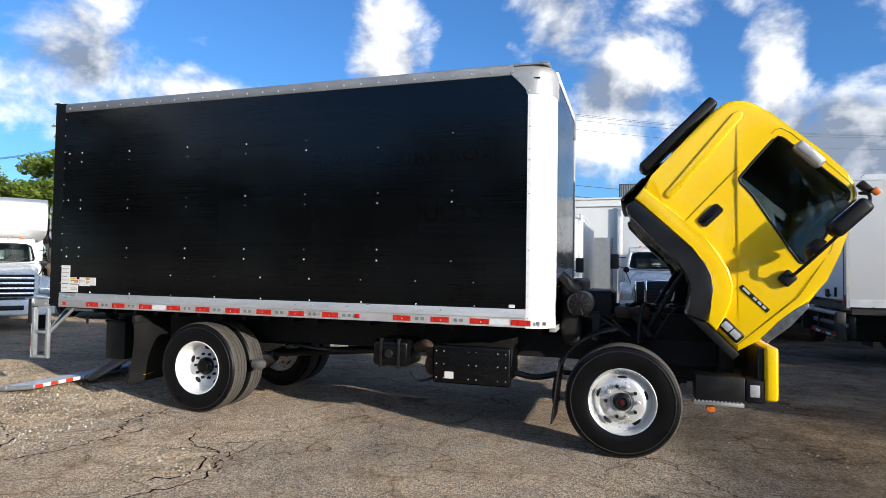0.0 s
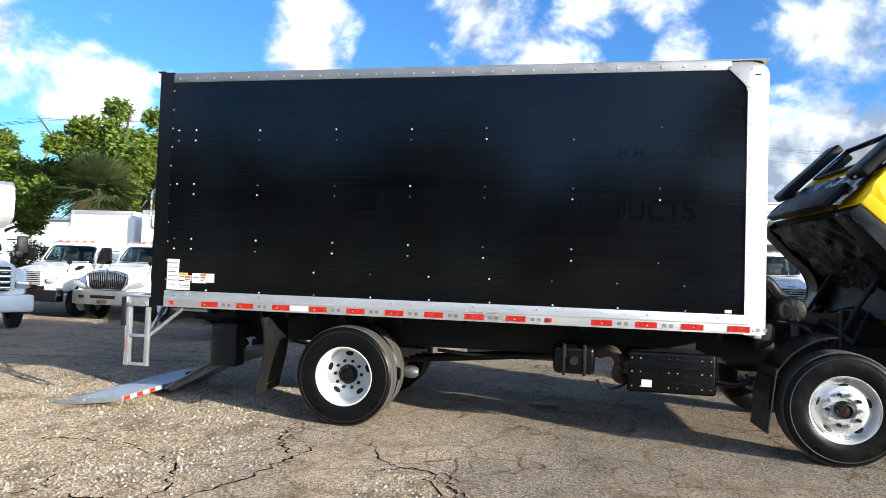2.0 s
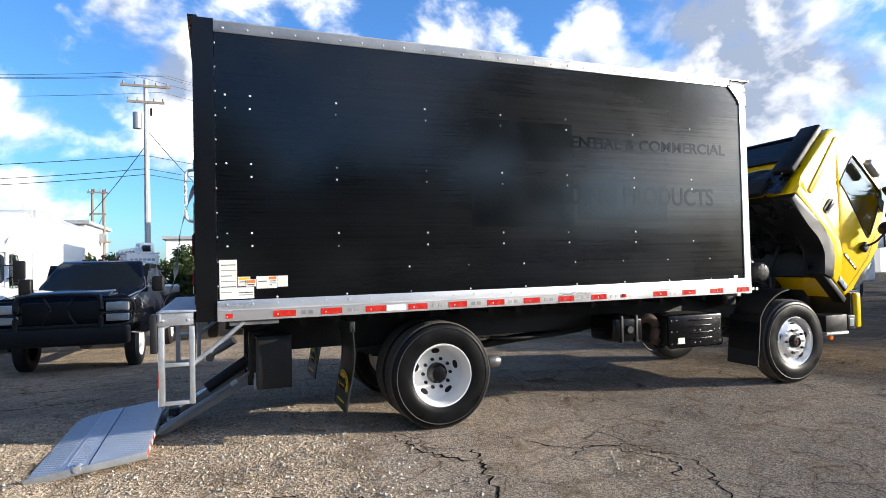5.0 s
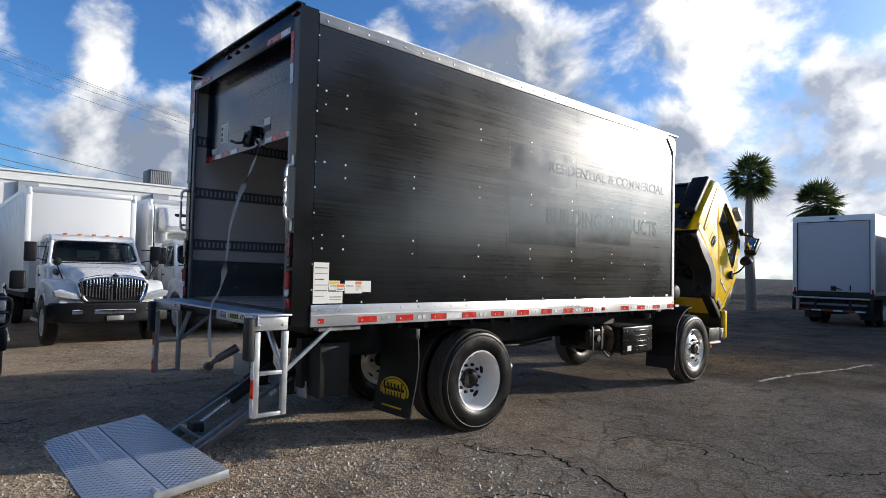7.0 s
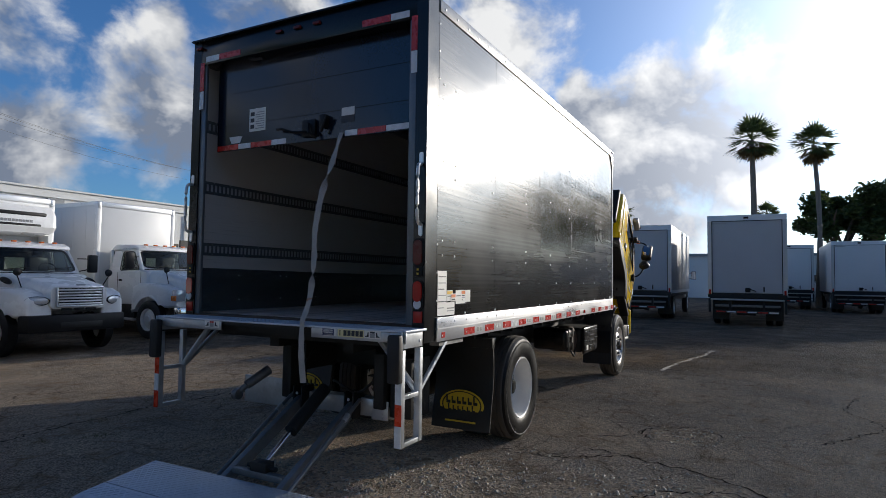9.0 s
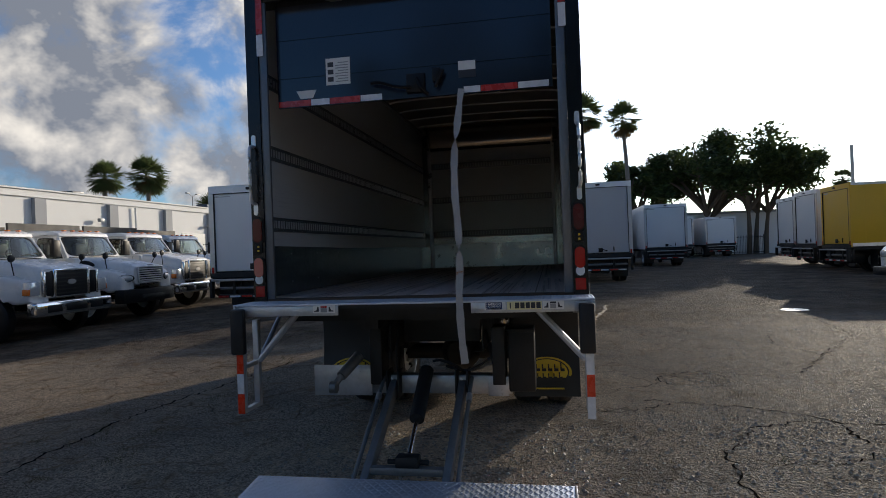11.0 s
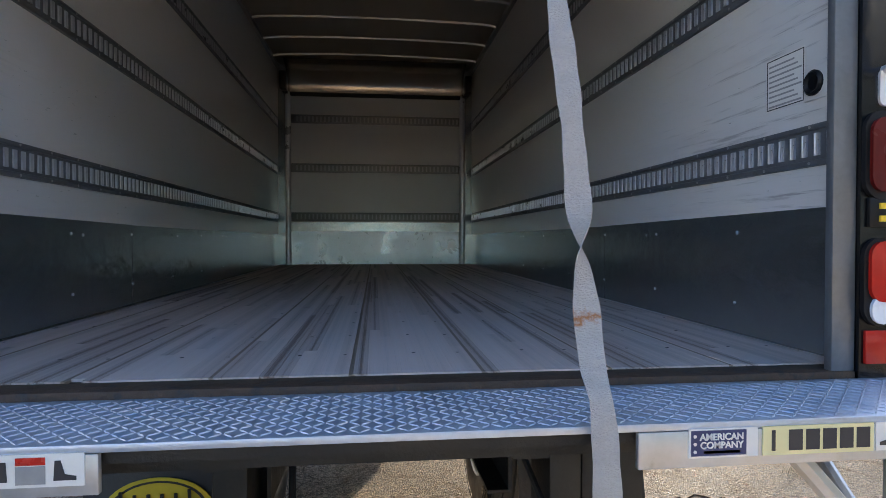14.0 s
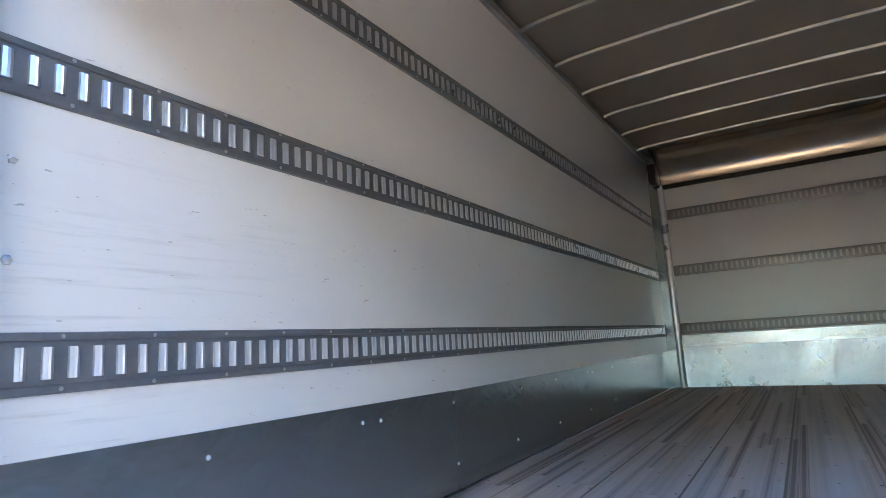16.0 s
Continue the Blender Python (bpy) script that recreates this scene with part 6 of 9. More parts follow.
def wheel(x, y, flip, dish):
    m = pose(x, y, 0.52, 0, 0, 180 if flip else 0)
    w = part("wheel", DISH if dish else DISC, None, truck, "white steel disc wheel" if dish else "bright ten-stud steel wheel", at=m)
    part("tyre", TYRE, None, w)
    part("sidewall_ring", RING, None, w)
    hb = part("hub", HUB if dish else HUB_FRONT, None, w, at=pose(0, 0.03 if dish else -0.10, 0))
    if not dish:
        part("hub_cap", CAP, None, hb)
    for k in range(10):
        a = math.tau * k / 10
        part("lug_nut", nut_dark if dish or k % 2 else nut, None, w, at=pose(0.143 * math.cos(a), 0.045 if dish else -0.108, 0.143 * math.sin(a)))
    for k in range(5):
        a = math.tau * (k + 0.25) / 5
        part("hand_hole", HOLE, None, w, at=pose(0.216 * math.cos(a), 0.056 if dish else -0.086, 0.216 * math.sin(a), 0, -math.degrees(a), 0) @ (Matrix() if dish else pose(0, 0, 0, 0, 0, -42)))
    return w


for x, y, flip, dish in ((2.145, 0.21, False, True), (2.145, 0.53, True, False), (2.145, WIDE - 0.21, True, True), (2.145, WIDE - 0.53, False, False),
                         (6.845, 0.19, False, False), (6.845, WIDE - 0.19, True, False)):
    wheel(x, y, flip, dish)


def mud_flap(x, y0, y1):
    bm = bmesh.new()
    rows = []
    for k in range(9):
        z = 1.03 - 0.095 * k
        bx = x + 0.03 * math.sin(k * 0.55) - 0.012 * k * 0.4
        rows.append([(bx, y0, z), (bx, y1, z), (bx + 0.012, y1, z), (bx + 0.012, y0, z)])
    loft(bm, rows)
    f = part("mud_flap", bm, "flap", truck, "black mud flap with a yellow oval emblem")
    c = (y0 + y1) / 2
    for r, cl, dx in ((1.0, "logo_yellow", 0.0), (0.90, "flap", 0.001), (0.84, "logo_yellow", 0.002)):
        e = bmesh.new()
        lathe(e, [(0.0, 0.0), (1.0, 0.0), (1.0, 0.004)], 36, "x")
        bmesh.ops.scale(e, vec=(1, 0.22 * r, 0.135 * r), verts=e.verts[:])
        part("emblem", e, cl, f, at=pose(x - 0.034 - dx, c, 0.48, 0, 4, 0))
    for z, n, h, wd in ((0.52, 6, 0.062, 0.050), (0.445, 6, 0.050, 0.044)):
        for k in range(n):
            yy, hh = c + (k - n / 2) * wd * 1.08, h * (1.25 if k in (0, n - 1) else 1.0)
            bm = bmesh.new()
            prism(bm, [(yy + 0.004, z - h / 2), (yy + wd * 0.8, z - h / 2), (yy + wd * 0.86, z - h / 2 + hh), (yy + wd * 0.62, z - h / 2 + hh), (yy + wd * 0.6, z - h * 0.1), (yy + 0.004, z - h * 0.1)], "x", x - 0.045, x - 0.036)
            part("emblem_shape", bm, "flap", f)
    part("caption_bar", boxed(x - 0.066, x - 0.056, y0 + 0.14, y1 - 0.14, 0.333, 0.346), "logo_yellow", f)
    part("flap_bracket", boxed(x - 0.02, x + 0.03, y0, y1, 1.0, 1.09, 0.004), "chassis", f)


mud_flap(1.26, 0.03, 0.61)
mud_flap(1.26, WIDE - 0.61, WIDE - 0.01)
# front wheel guard behind the tyre
bm = bmesh.new()
arc = [(6.845 + 0.62 * math.cos(radians(a)), 0.54 + 0.62 * math.sin(radians(a))) for a in range(95, 200, 7)]
prism(bm, arc + [(6.845 + 0.635 * math.cos(radians(a)), 0.54 + 0.635 * math.sin(radians(a))) for a in range(193, 94, -7)], "y", 0.08, 0.50)
part("wheel_guard", bm, "trim_black", truck, "black plastic wheel guard")
bm = bmesh.new()
loft(bm, [[(6.27 - 0.012 * k, 0.06, 0.86 - 0.10 * k), (6.27 - 0.012 * k, 0.52, 0.86 - 0.10 * k), (6.282 - 0.012 * k, 0.52, 0.86 - 0.10 * k), (6.282 - 0.012 * k, 0.06, 0.86 - 0.10 * k)] for k in range(7)])
part("guard_flap", bm, "rubber", truck)

# ---- the tilted cab ----
CAB = pose(7.85, 0.0, 0.95, 0, 45, 0)
CY0, CY1 = 0.10, WIDE - 0.10
MID = (CY0 + CY1) / 2


def lean_in(me, c=MID):
    """The cab narrows above the waist."""
    for v in me.vertices:
        if v.co.z > 0.95:
            v.co.y = c + (v.co.y - c) * (1 - 0.055 * (v.co.z - 0.95) / 0.8)
    return me


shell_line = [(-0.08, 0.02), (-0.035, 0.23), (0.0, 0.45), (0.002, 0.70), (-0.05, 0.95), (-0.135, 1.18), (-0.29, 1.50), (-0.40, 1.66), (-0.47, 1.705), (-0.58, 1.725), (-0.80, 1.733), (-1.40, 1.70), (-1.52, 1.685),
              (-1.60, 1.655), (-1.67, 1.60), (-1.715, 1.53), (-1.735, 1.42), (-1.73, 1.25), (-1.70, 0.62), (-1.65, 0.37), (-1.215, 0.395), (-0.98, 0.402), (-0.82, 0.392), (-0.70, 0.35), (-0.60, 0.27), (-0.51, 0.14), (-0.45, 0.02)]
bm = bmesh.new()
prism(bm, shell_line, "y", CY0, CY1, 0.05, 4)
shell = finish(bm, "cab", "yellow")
core = prism(bmesh.new(), [(-0.10, 0.30), (-0.075, 0.70), (-0.115, 1.0), (-0.195, 1.22), (-0.365, 1.58), (-0.44, 1.64), (-0.62, 1.675), (-1.40, 1.645), (-1.55, 1.58), (-1.65, 1.44), (-1.67, 1.2), (-1.645, 0.62), (-0.80, 0.56), (-0.50, 0.40), (-0.40, 0.28)], "y", CY0 + 0.06, CY1 - 0.06)
win = [(-1.152, 1.106), (-1.175, 1.30), (-1.195, 1.54), (-1.185, 1.585), (-1.15, 1.603), (-0.85, 1.617), (-0.51, 1.626), (-0.455, 1.615), (-0.42, 1.57), (-0.335, 1.28), (-0.275, 1.00), (-0.272, 0.94), (-0.30, 0.916), (-0.45, 0.945), (-0.60, 0.985), (-0.80, 1.035), (-0.95, 1.072), (-1.06, 1.085), (-1.12, 1.088)]
side_cut = prism(bmesh.new(), win, "y", CY0 - 0.3, CY1 + 0.3)
# windscreen and rear window openings, across the cab
wind_cut = prism(bmesh.new(), [(-0.03, 0.98), (0.10, 1.0), (-0.20, 1.66), (-0.345, 1.60)], "y", CY0 + 0.11, CY1 - 0.11)
rear_cut = bmesh.new()
box(rear_cut, -1.9, -1.6, 0.55, WIDE - 0.55, 0.98, 1.46)
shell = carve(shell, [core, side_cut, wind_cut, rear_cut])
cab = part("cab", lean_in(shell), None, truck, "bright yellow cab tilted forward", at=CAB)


def cab_part(name, bm, material, label="", narrow=True):
    me = finish(bm, name, material)
    return part(name, lean_in(me) if narrow else me, None, cab, label)


for y, s in ((CY0 + 0.012, 1), (CY1 - 0.012, -1)):
    o = cab_part("side_window", prism(bmesh.new(), win, "y", *sorted((y, y + s * 0.006))), "cab_glass")
    o.visible_shadow = False
    # rubber seal round the glass
    seal = bmesh.new()
    tube(seal, [(p[0], y - s * 0.010, p[1]) for p in win + win[:1]], 0.011, 6)
    cab_part("window_seal", seal, "trim_black")
    # door gap
    gap = bmesh.new()
    yy = y - s * 0.0135
    for a, b in (((-1.18, 0.40), (-1.20, 0.56)), ((-1.20, 0.56), (-1.245, 1.61)), ((-1.245, 1.61), (-1.22, 1.655)), ((-1.22, 1.655), (-1.13, 1.678)), ((-1.13, 1.678), (-0.50, 1.675)), ((-0.50, 1.675), (-0.21, 1.16)), ((-0.21, 1.16), (-0.10, 0.70)), ((-0.10, 0.70), (-0.13, 0.06))):
        n = Vector((-(b[1] - a[1]), 0, b[0] - a[0])).normalized() * 0.0022
        q = [Vector((a[0], yy, a[1])) - n, Vector((b[0], yy, b[1])) - n, Vector((b[0], yy, b[1])) + n, Vector((a[0], yy, a[1])) + n]
        v0 = [gap.verts.new(p) for p in q]
        v1 = [gap.verts.new(p + Vector((0, s * 0.003, 0))) for p in q]
        gap.faces.new(v0)
        gap.faces.new(v1[::-1])
        for k in range(4):
            gap.faces.new((v0[k], v1[k], v1[(k + 1) % 4], v0[(k + 1) % 4]))
    cab_part("door_gap", gap, "trim_black")
    # recessed handle
    h = prism(bmesh.new(), [(-1.135, 0.625), (-1.135, 0.80), (-1.115, 0.825), (-1.05, 0.825), (-1.035, 0.80), (-1.035, 0.625), (-1.055, 0.60), (-1.115, 0.60)], "y", *sorted((y - s * 0.018, y)))
    cab_part("door_handle", h, "trim_black", "black recessed door handle")
    g = bmesh.new()
    box(g, -1.10, -1.07, *sorted((y - s * 0.034, y - s * 0.018)), 0.625, 0.80, 0.006)
    cab_part("handle_grip", g, "black_paint")
    # pressed panel behind the door
    g = prism(bmesh.new(), [(-1.485, 0.575), (-1.505, 0.60), (-1.60, 1.49), (-1.585, 1.535), (-1.545, 1.55), (-1.515, 1.52), (-1.425, 0.60), (-1.445, 0.575)], "y", *sorted((y - s * 0.028, y)), bevel=0.014, seg=3)
    cab_part("pressed_rib", g, "yellow")
    # raised flare along the arch
    g = prism(bmesh.new(), [(-1.655, 0.372), (-1.215, 0.397), (-0.98, 0.404), (-0.82, 0.394), (-0.70, 0.352), (-0.60, 0.272), (-0.51, 0.142), (-0.45, 0.022), (-0.33, 0.022), (-0.365, 0.16), (-0.43, 0.30), (-0.52, 0.41), (-0.64, 0.48), (-0.80, 0.525), (-0.98, 0.54), (-1.20, 0.53), (-1.67, 0.495)], "y", *sorted((y - s * 0.045, y)), bevel=0.022, seg=4)
    cab_part("wheel_flare", g, "yellow")
    # lower corner lamp in its blister
    g = bmesh.new()
    box(g, -0.37, -0.14, *sorted((y - s * 0.035, y)), 0.065, 0.165, 0.018, 3)
    lampx = cab_part("side_lamp", g, "trim_black")
    g = bmesh.new()
    box(g, -0.345, -0.26, *sorted((y - s * 0.043, y - s * 0.03)), 0.085, 0.147, 0.010)
    cab_part("lamp_lens", g, "lens_clear")
    g = bmesh.new()
    box(g, -0.25, -0.165, *sorted((y - s * 0.043, y - s * 0.03)), 0.085, 0.147, 0.010)
    cab_part("lamp_lens", g, "lens_clear")
    # headlamp wrapping the front edge
    g = prism(bmesh.new(), [(-0.05, 0.235), (0.02, 0.245), (0.035, 0.48), (0.02, 0.70), (-0.02, 0.725), (-0.045, 0.62), (-0.055, 0.45)], "y", *sorted((y - s * 0.016, y + s * 0.10)), bevel=0.01)
    cab_part("headlamp", g, "lens_smoke", "clear corner headlamp with a dark reflector")
    # badge: plain bars
    bad = boxed(-0.47, -0.17, *sorted((y - s * 0.017, y - s * 0.012)), 0.427, 0.467, 0.002)
    cab_part("badge", bad, "trim_black")
    for k, (a, b) in enumerate(((-0.45, -0.375), (-0.335, -0.30), (-0.285, -0.25), (-0.235, -0.20))):
        cab_part("badge_shape", boxed(a, b, *sorted((y - s * 0.0185, y - s * 0.0165)), 0.437, 0.458), "alu")
    # arch trim and sill
    trim = [(-1.645, 0.365), (-1.215, 0.390), (-0.98, 0.397), (-0.82, 0.387), (-0.70, 0.345), (-0.60, 0.265), (-0.51, 0.135), (-0.45, 0.015), (-0.60, -0.05), (-0.66, 0.07), (-0.75, 0.17), (-0.87, 0.225), (-1.0, 0.235), (-1.20, 0.225), (-1.60, 0.235), (-1.66, 0.27)]
    cab_part("arch_trim", prism(bmesh.new(), trim, "y", *sorted((y - s * 0.048, y + s * 0.26)), bevel=0.014, seg=3), "seal", "black plastic arch trim")
    cab_part("sill", boxed(-0.60, -0.06, *sorted((y - s * 0.03, y + s * 0.12)), -0.055, 0.018, 0.008), "trim_black")
    # mirrors on a bent arm
    out = -s
    arm = bmesh.new()
    tube(arm, bent([(-0.40, y - s * 0.02, 1.64), (-0.36, y + out * 0.16, 1.63), (-0.32, y + out * 0.24, 1.52), (-0.30, y + out * 0.24, 1.22), (-0.28, y + out * 0.16, 0.86), (-0.26, y, 0.77)], 6), 0.014, 8)
    cab_part("mirror_arm", arm, "trim_black", narrow=False)
    cab_part("mirror", boxed(-0.41, -0.28, *sorted((y + out * 0.14, y + out * 0.33)), 1.20, 1.56, 0.045, 4), "trim_black", "black mirror housing", narrow=False)
    cab_part("mirror_glass", boxed(-0.417, -0.41, *sorted((y + out * 0.17, y + out * 0.30)), 1.24, 1.52, 0.002), "chrome", narrow=False)
    g = lathe(bmesh.new(), [(0.0, -0.06), (0.06, -0.05), (0.095, -0.01), (0.10, 0.02), (0.0, 0.03)], 20, "x", (-0.34, y + out * 0.22, 1.04))
    cab_part("mirror", g, "trim_black", "round convex mirror", narrow=False)
    cab_part("mirror_foot", boxed(-0.33, -0.22, *sorted((y - s * 0.07, y - s * 0.012)), 0.69, 0.81, 0.02, 3), "trim_black", narrow=False)
    if s > 0:
        cab_part("look_down_mirror", boxed(-1.04, -0.77, *sorted((y + out * 0.02, y + out * 0.13)), 1.55, 1.655, 0.035, 3), "alu_cast", "grey look-down mirror over the door window", narrow=False)
    cab_part("sun_visor_lamp", boxed(-0.46, -0.34, *sorted((y - s * 0.02, y + s * 0.06)), 1.68, 1.74, 0.012), "trim_black", narrow=False)
    cab_part("marker_lamp", boxed(-0.36, -0.30, *sorted((y - s * 0.06, y)), 1.70, 1.75, 0.012), "lens_amber", "amber roof marker", narrow=False)
    cab_part("rear_duct", boxed(-1.86, -1.755, *sorted((y + s * 0.04, y + s * 0.34)), 0.62, 1.50, 0.03, 3), "trim_black", "black air intake duct")
    cab_part("wind_deflector", prism(bmesh.new(), [(-0.56, 1.52), (-0.35, 1.55), (-0.28, 1.40), (-0.33, 1.38)], "y", *sorted((y - s * 0.035, y - s * 0.028))), "tinted")

o = cab_part("windscreen", prism(bmesh.new(), [(-0.085, 1.0), (-0.08, 1.0), (-0.325, 1.60), (-0.335, 1.60)], "y", CY0 + 0.11, CY1 - 0.11), "cab_glass")
o.visible_shadow = False
o = cab_part("rear_window", boxed(-1.735, -1.728, 0.55, WIDE - 0.55, 0.98, 1.46), "tinted")
bm = bmesh.new()
tube(bm, [(-1.75, 0.55, 0.98), (-1.75, 0.55, 1.46), (-1.75, WIDE - 0.55, 1.46), (-1.75, WIDE - 0.55, 0.98), (-1.75, 0.55, 0.98)], 0.016, 6)
cab_part("rear_seal", bm, "trim_black")
cab_part("rear_grab", rod(bmesh.new(), (-1.80, 0.30, 0.60), (-1.80, 0.30, 0.75), 0.012), "alu")
# headlining and rear trim
cab_part("cab_lining", boxed(-1.66, -0.45, CY0 + 0.09, CY1 - 0.09, 1.60, 1.64, 0.01), "seat")
cab_part("cab_lining", boxed(-1.685, -1.66, CY0 + 0.09, CY1 - 0.09, 0.62, 0.97, 0.005), "seat")
# black liner under the shell, over the wheel
under = [(-1.64, 0.362), (-1.215, 0.386), (-0.98, 0.393), (-0.82, 0.383), (-0.71, 0.341), (-0.61, 0.261), (-0.52, 0.131), (-0.462, 0.015), (-0.485, 0.010), (-0.54, 0.125), (-0.625, 0.245), (-0.72, 0.322), (-0.825, 0.360), (-0.98, 0.370), (-1.215, 0.363), (-1.64, 0.340)]
cab_part("arch_liner", prism(bmesh.new(), under, "y", CY0 + 0.02, CY1 - 0.02), "chassis")
# underside: dark pressed floor with an engine tunnel
bm = bmesh.new()
box(bm, -1.64, -0.50, CY0 + 0.32, CY1 - 0.32, 0.33, 0.42, 0.02)
box(bm, -1.70, -0.30, 0.80, 1.64, 0.473, 0.78, 0.08, 3)
for k in range(7):
    cab_part("floor_rib", boxed(-1.60 + 0.16 * k, -1.54 + 0.16 * k, CY0 + 0.34, CY1 - 0.34, 0.30, 0.335, 0.01), "chassis")
cab_part("cab_floor", bm, "chassis", "black underside with ribs")
bm = bmesh.new()
tube(bm, bent([(-1.66, 0.5, 0.36), (-1.4, 0.6, 0.33), (-1.1, 0.62, 0.36), (-0.8, 0.7, 0.33), (-0.5, 0.7, 0.36)], 5), 0.02, 6)
cab_part("underside_pipe", bm, "rubber")
bm = bmesh.new()
tube(bm, bent([(-1.6, 1.7, 0.34), (-1.2, 1.6, 0.36), (-0.8, 1.72, 0.33), (-0.5, 1.66, 0.36)], 5), 0.016, 6)
cab_part("underside_pipe", bm, "rubber")
bm = bmesh.new()
rows = []
for i in range(31):
    row = []
    for j in range(41):
        x, y = -1.62 + 1.12 * i / 30, CY0 + 0.10 + (CY1 - CY0 - 0.20) * j / 40
        z = 0.262 + 0.055 * noise.noise(Vector((x * 4, y * 4, 7))) + 0.03 * noise.noise(Vector((x * 11, y * 11, 1)))
        row.append(bm.verts.new((x, y, z)))
    rows.append(row)
for a, b in zip(rows, rows[1:]):
    for k in range(40):
        bm.faces.new((a[k], a[k + 1], b[k + 1], b[k]))
cab_part("heat_shield", bm, "foil", "crumpled black heat shield under the cab", narrow=False)
bm = bmesh.new()
rows = []
for i in range(13):
    row = []
    for j in range(41):
        z, y = 0.30 + 0.55 * i / 12, CY0 + 0.10 + (CY1 - CY0 - 0.20) * j / 40
        x = -1.73 + 0.035 * noise.noise(Vector((z * 5, y * 5, 3))) + 0.02 * noise.noise(Vector((z * 13, y * 13, 1)))
        row.append(bm.verts.new((x, y, z)))
    rows.append(row)
for a, b in zip(rows, rows[1:]):
    for k in range(40):
        bm.faces.new((a[k], a[k + 1], b[k + 1], b[k]))
cab_part("heat_shield", bm, "foil", narrow=False)
part("insulation", boxed(-1.78, -1.70, 0.50, WIDE - 0.50, 0.30, 0.62, 0.02), "chassis", cab)
for y0 in (0.28, 1.50):
    cab_part("seat", boxed(-1.35, -0.85, y0, y0 + 0.52, 0.64, 0.86, 0.06, 3), "seat")
    cab_part("backrest", boxed(-1.50, -1.36, y0, y0 + 0.52, 0.86, 1.46, 0.05, 3), "seat")
cab_part("dashboard", boxed(-0.42, -0.13, CY0 + 0.09, CY1 - 0.09, 0.62, 0.98, 0.05, 3), "dash", "grey-green dashboard")
bm = bmesh.new()
n = 28
ringp = [(-0.55 + 0.06 * math.sin(math.tau * k / n), 1.95 - 0.24 + 0.21 * math.cos(math.tau * k / n), 1.05 + 0.20 * math.sin(math.tau * k / n)) for k in range(n + 1)]
tube(bm, ringp, 0.016, 6)
rod(bm, (-0.55, 1.71, 1.05), (-0.38, 1.71, 0.86), 0.03)
box(bm, -0.57, -0.54, 1.52, 1.90, 1.03, 1.07)
cab_part("steering_wheel", bm, "trim_black", narrow=False)

# what stays on the chassis under the cab
bump = part("front_bumper", boxed(8.02, 8.13, 0.10, WIDE - 0.10, 0.61, 1.075, 0.03, 3), "yellow", truck, "yellow front bumper")
part("bumper_back", boxed(7.97, 8.018, 0.14, WIDE - 0.14, 0.62, 1.07, 0.01), "chassis", bump)
part("bumper_grille", boxed(8.128, 8.137, 0.6, WIDE - 0.6, 0.68, 0.90, 0.004), "trim_black", bump)
for s, y in ((1, 0.12), (-1, WIDE - 0.12)):
    q = part("entry_step", boxed(7.47, 7.87, *sorted((y, y + s * 0.28)), 0.57, 0.80, 0.012), "trim_black", truck, "black cab entry step")
    part("step_tread", boxed(7.45, 7.86, *sorted((y - s * 0.02, y + s * 0.10)), 0.545, 0.575, 0.003), "alu_dull", q)
    for k in range(13):
        part("tread_tooth", boxed(7.46 + 0.031 * k, 7.475 + 0.031 * k, *sorted((y - s * 0.018, y + s * 0.08)), 0.575, 0.585), "alu", q)
    f = part("fog_lamp", boxed(7.87, 8.03, *sorted((y - s * 0.005, y + s * 0.2)), 0.585, 0.79, 0.02, 3), "trim_black", truck)
    part("lamp_lens", boxed(7.905, 7.985, *sorted((y - s * 0.012, y - s * 0.002)), 0.64, 0.745, 0.008), "lens_clear", f)
    r = part("side_reflector", lathe(bmesh.new(), [(0.0, -0.02), (0.035, -0.015), (0.04, 0.01), (0.0, 0.012)], 16, "y", (7.60, y + s * 0.04, 0.51)), "lens_amber", truck)
eng = bmesh.new()
box(eng, 6.60, 7.70, 0.92, 1.52, 0.62, 1.28, 0.04)
engine = part("engine", eng, "chassis", truck, "grimy black engine with hoses")
for k in range(6):
    part("filler_cap", rod(bmesh.new(), (6.75 + 0.15 * k, 1.22, 1.27), (6.75 + 0.15 * k, 1.22, 1.36), 0.045), "chassis", engine)
part("rocker_cover", boxed(6.65, 7.55, 1.05, 1.40, 1.27, 1.33, 0.02), "chassis", engine)
part("radiator", boxed(7.72, 7.86, 0.62, 1.82, 0.62, 1.22, 0.02), "chassis", engine)
for k in range(9):
    bm = bmesh.new()
    tube(bm, bent([(rng.uniform(6.5, 7.6), rng.uniform(.5, .9), rng.uniform(.9, 1.2)), (rng.uniform(6.6, 7.6), rng.uniform(.6, 1.2), rng.uniform(1.2, 1.42)), (rng.uniform(6.8, 7.7), rng.uniform(.7, 1.5), rng.uniform(.9, 1.2))], 5), rng.uniform(.012, .032), 7)
    part("hose", bm, "rubber", engine)
part("engine_cover", boxed(6.75, 7.10, 0.75, 0.95, 1.22, 1.34, 0.03), "rust", truck, "dull red-brown engine cover")
bm = bmesh.new()
lathe(bm, [(0.0, -0.13), (0.05, -0.135), (0.10, -0.12), (0.12, -0.09), (0.12, 0.30), (0.0, 0.30)], 28, "y", (6.45, 0.28, 1.39))
air = part("air_cleaner", bm, "trim_black", truck, "round black air cleaner with ribbed lid")
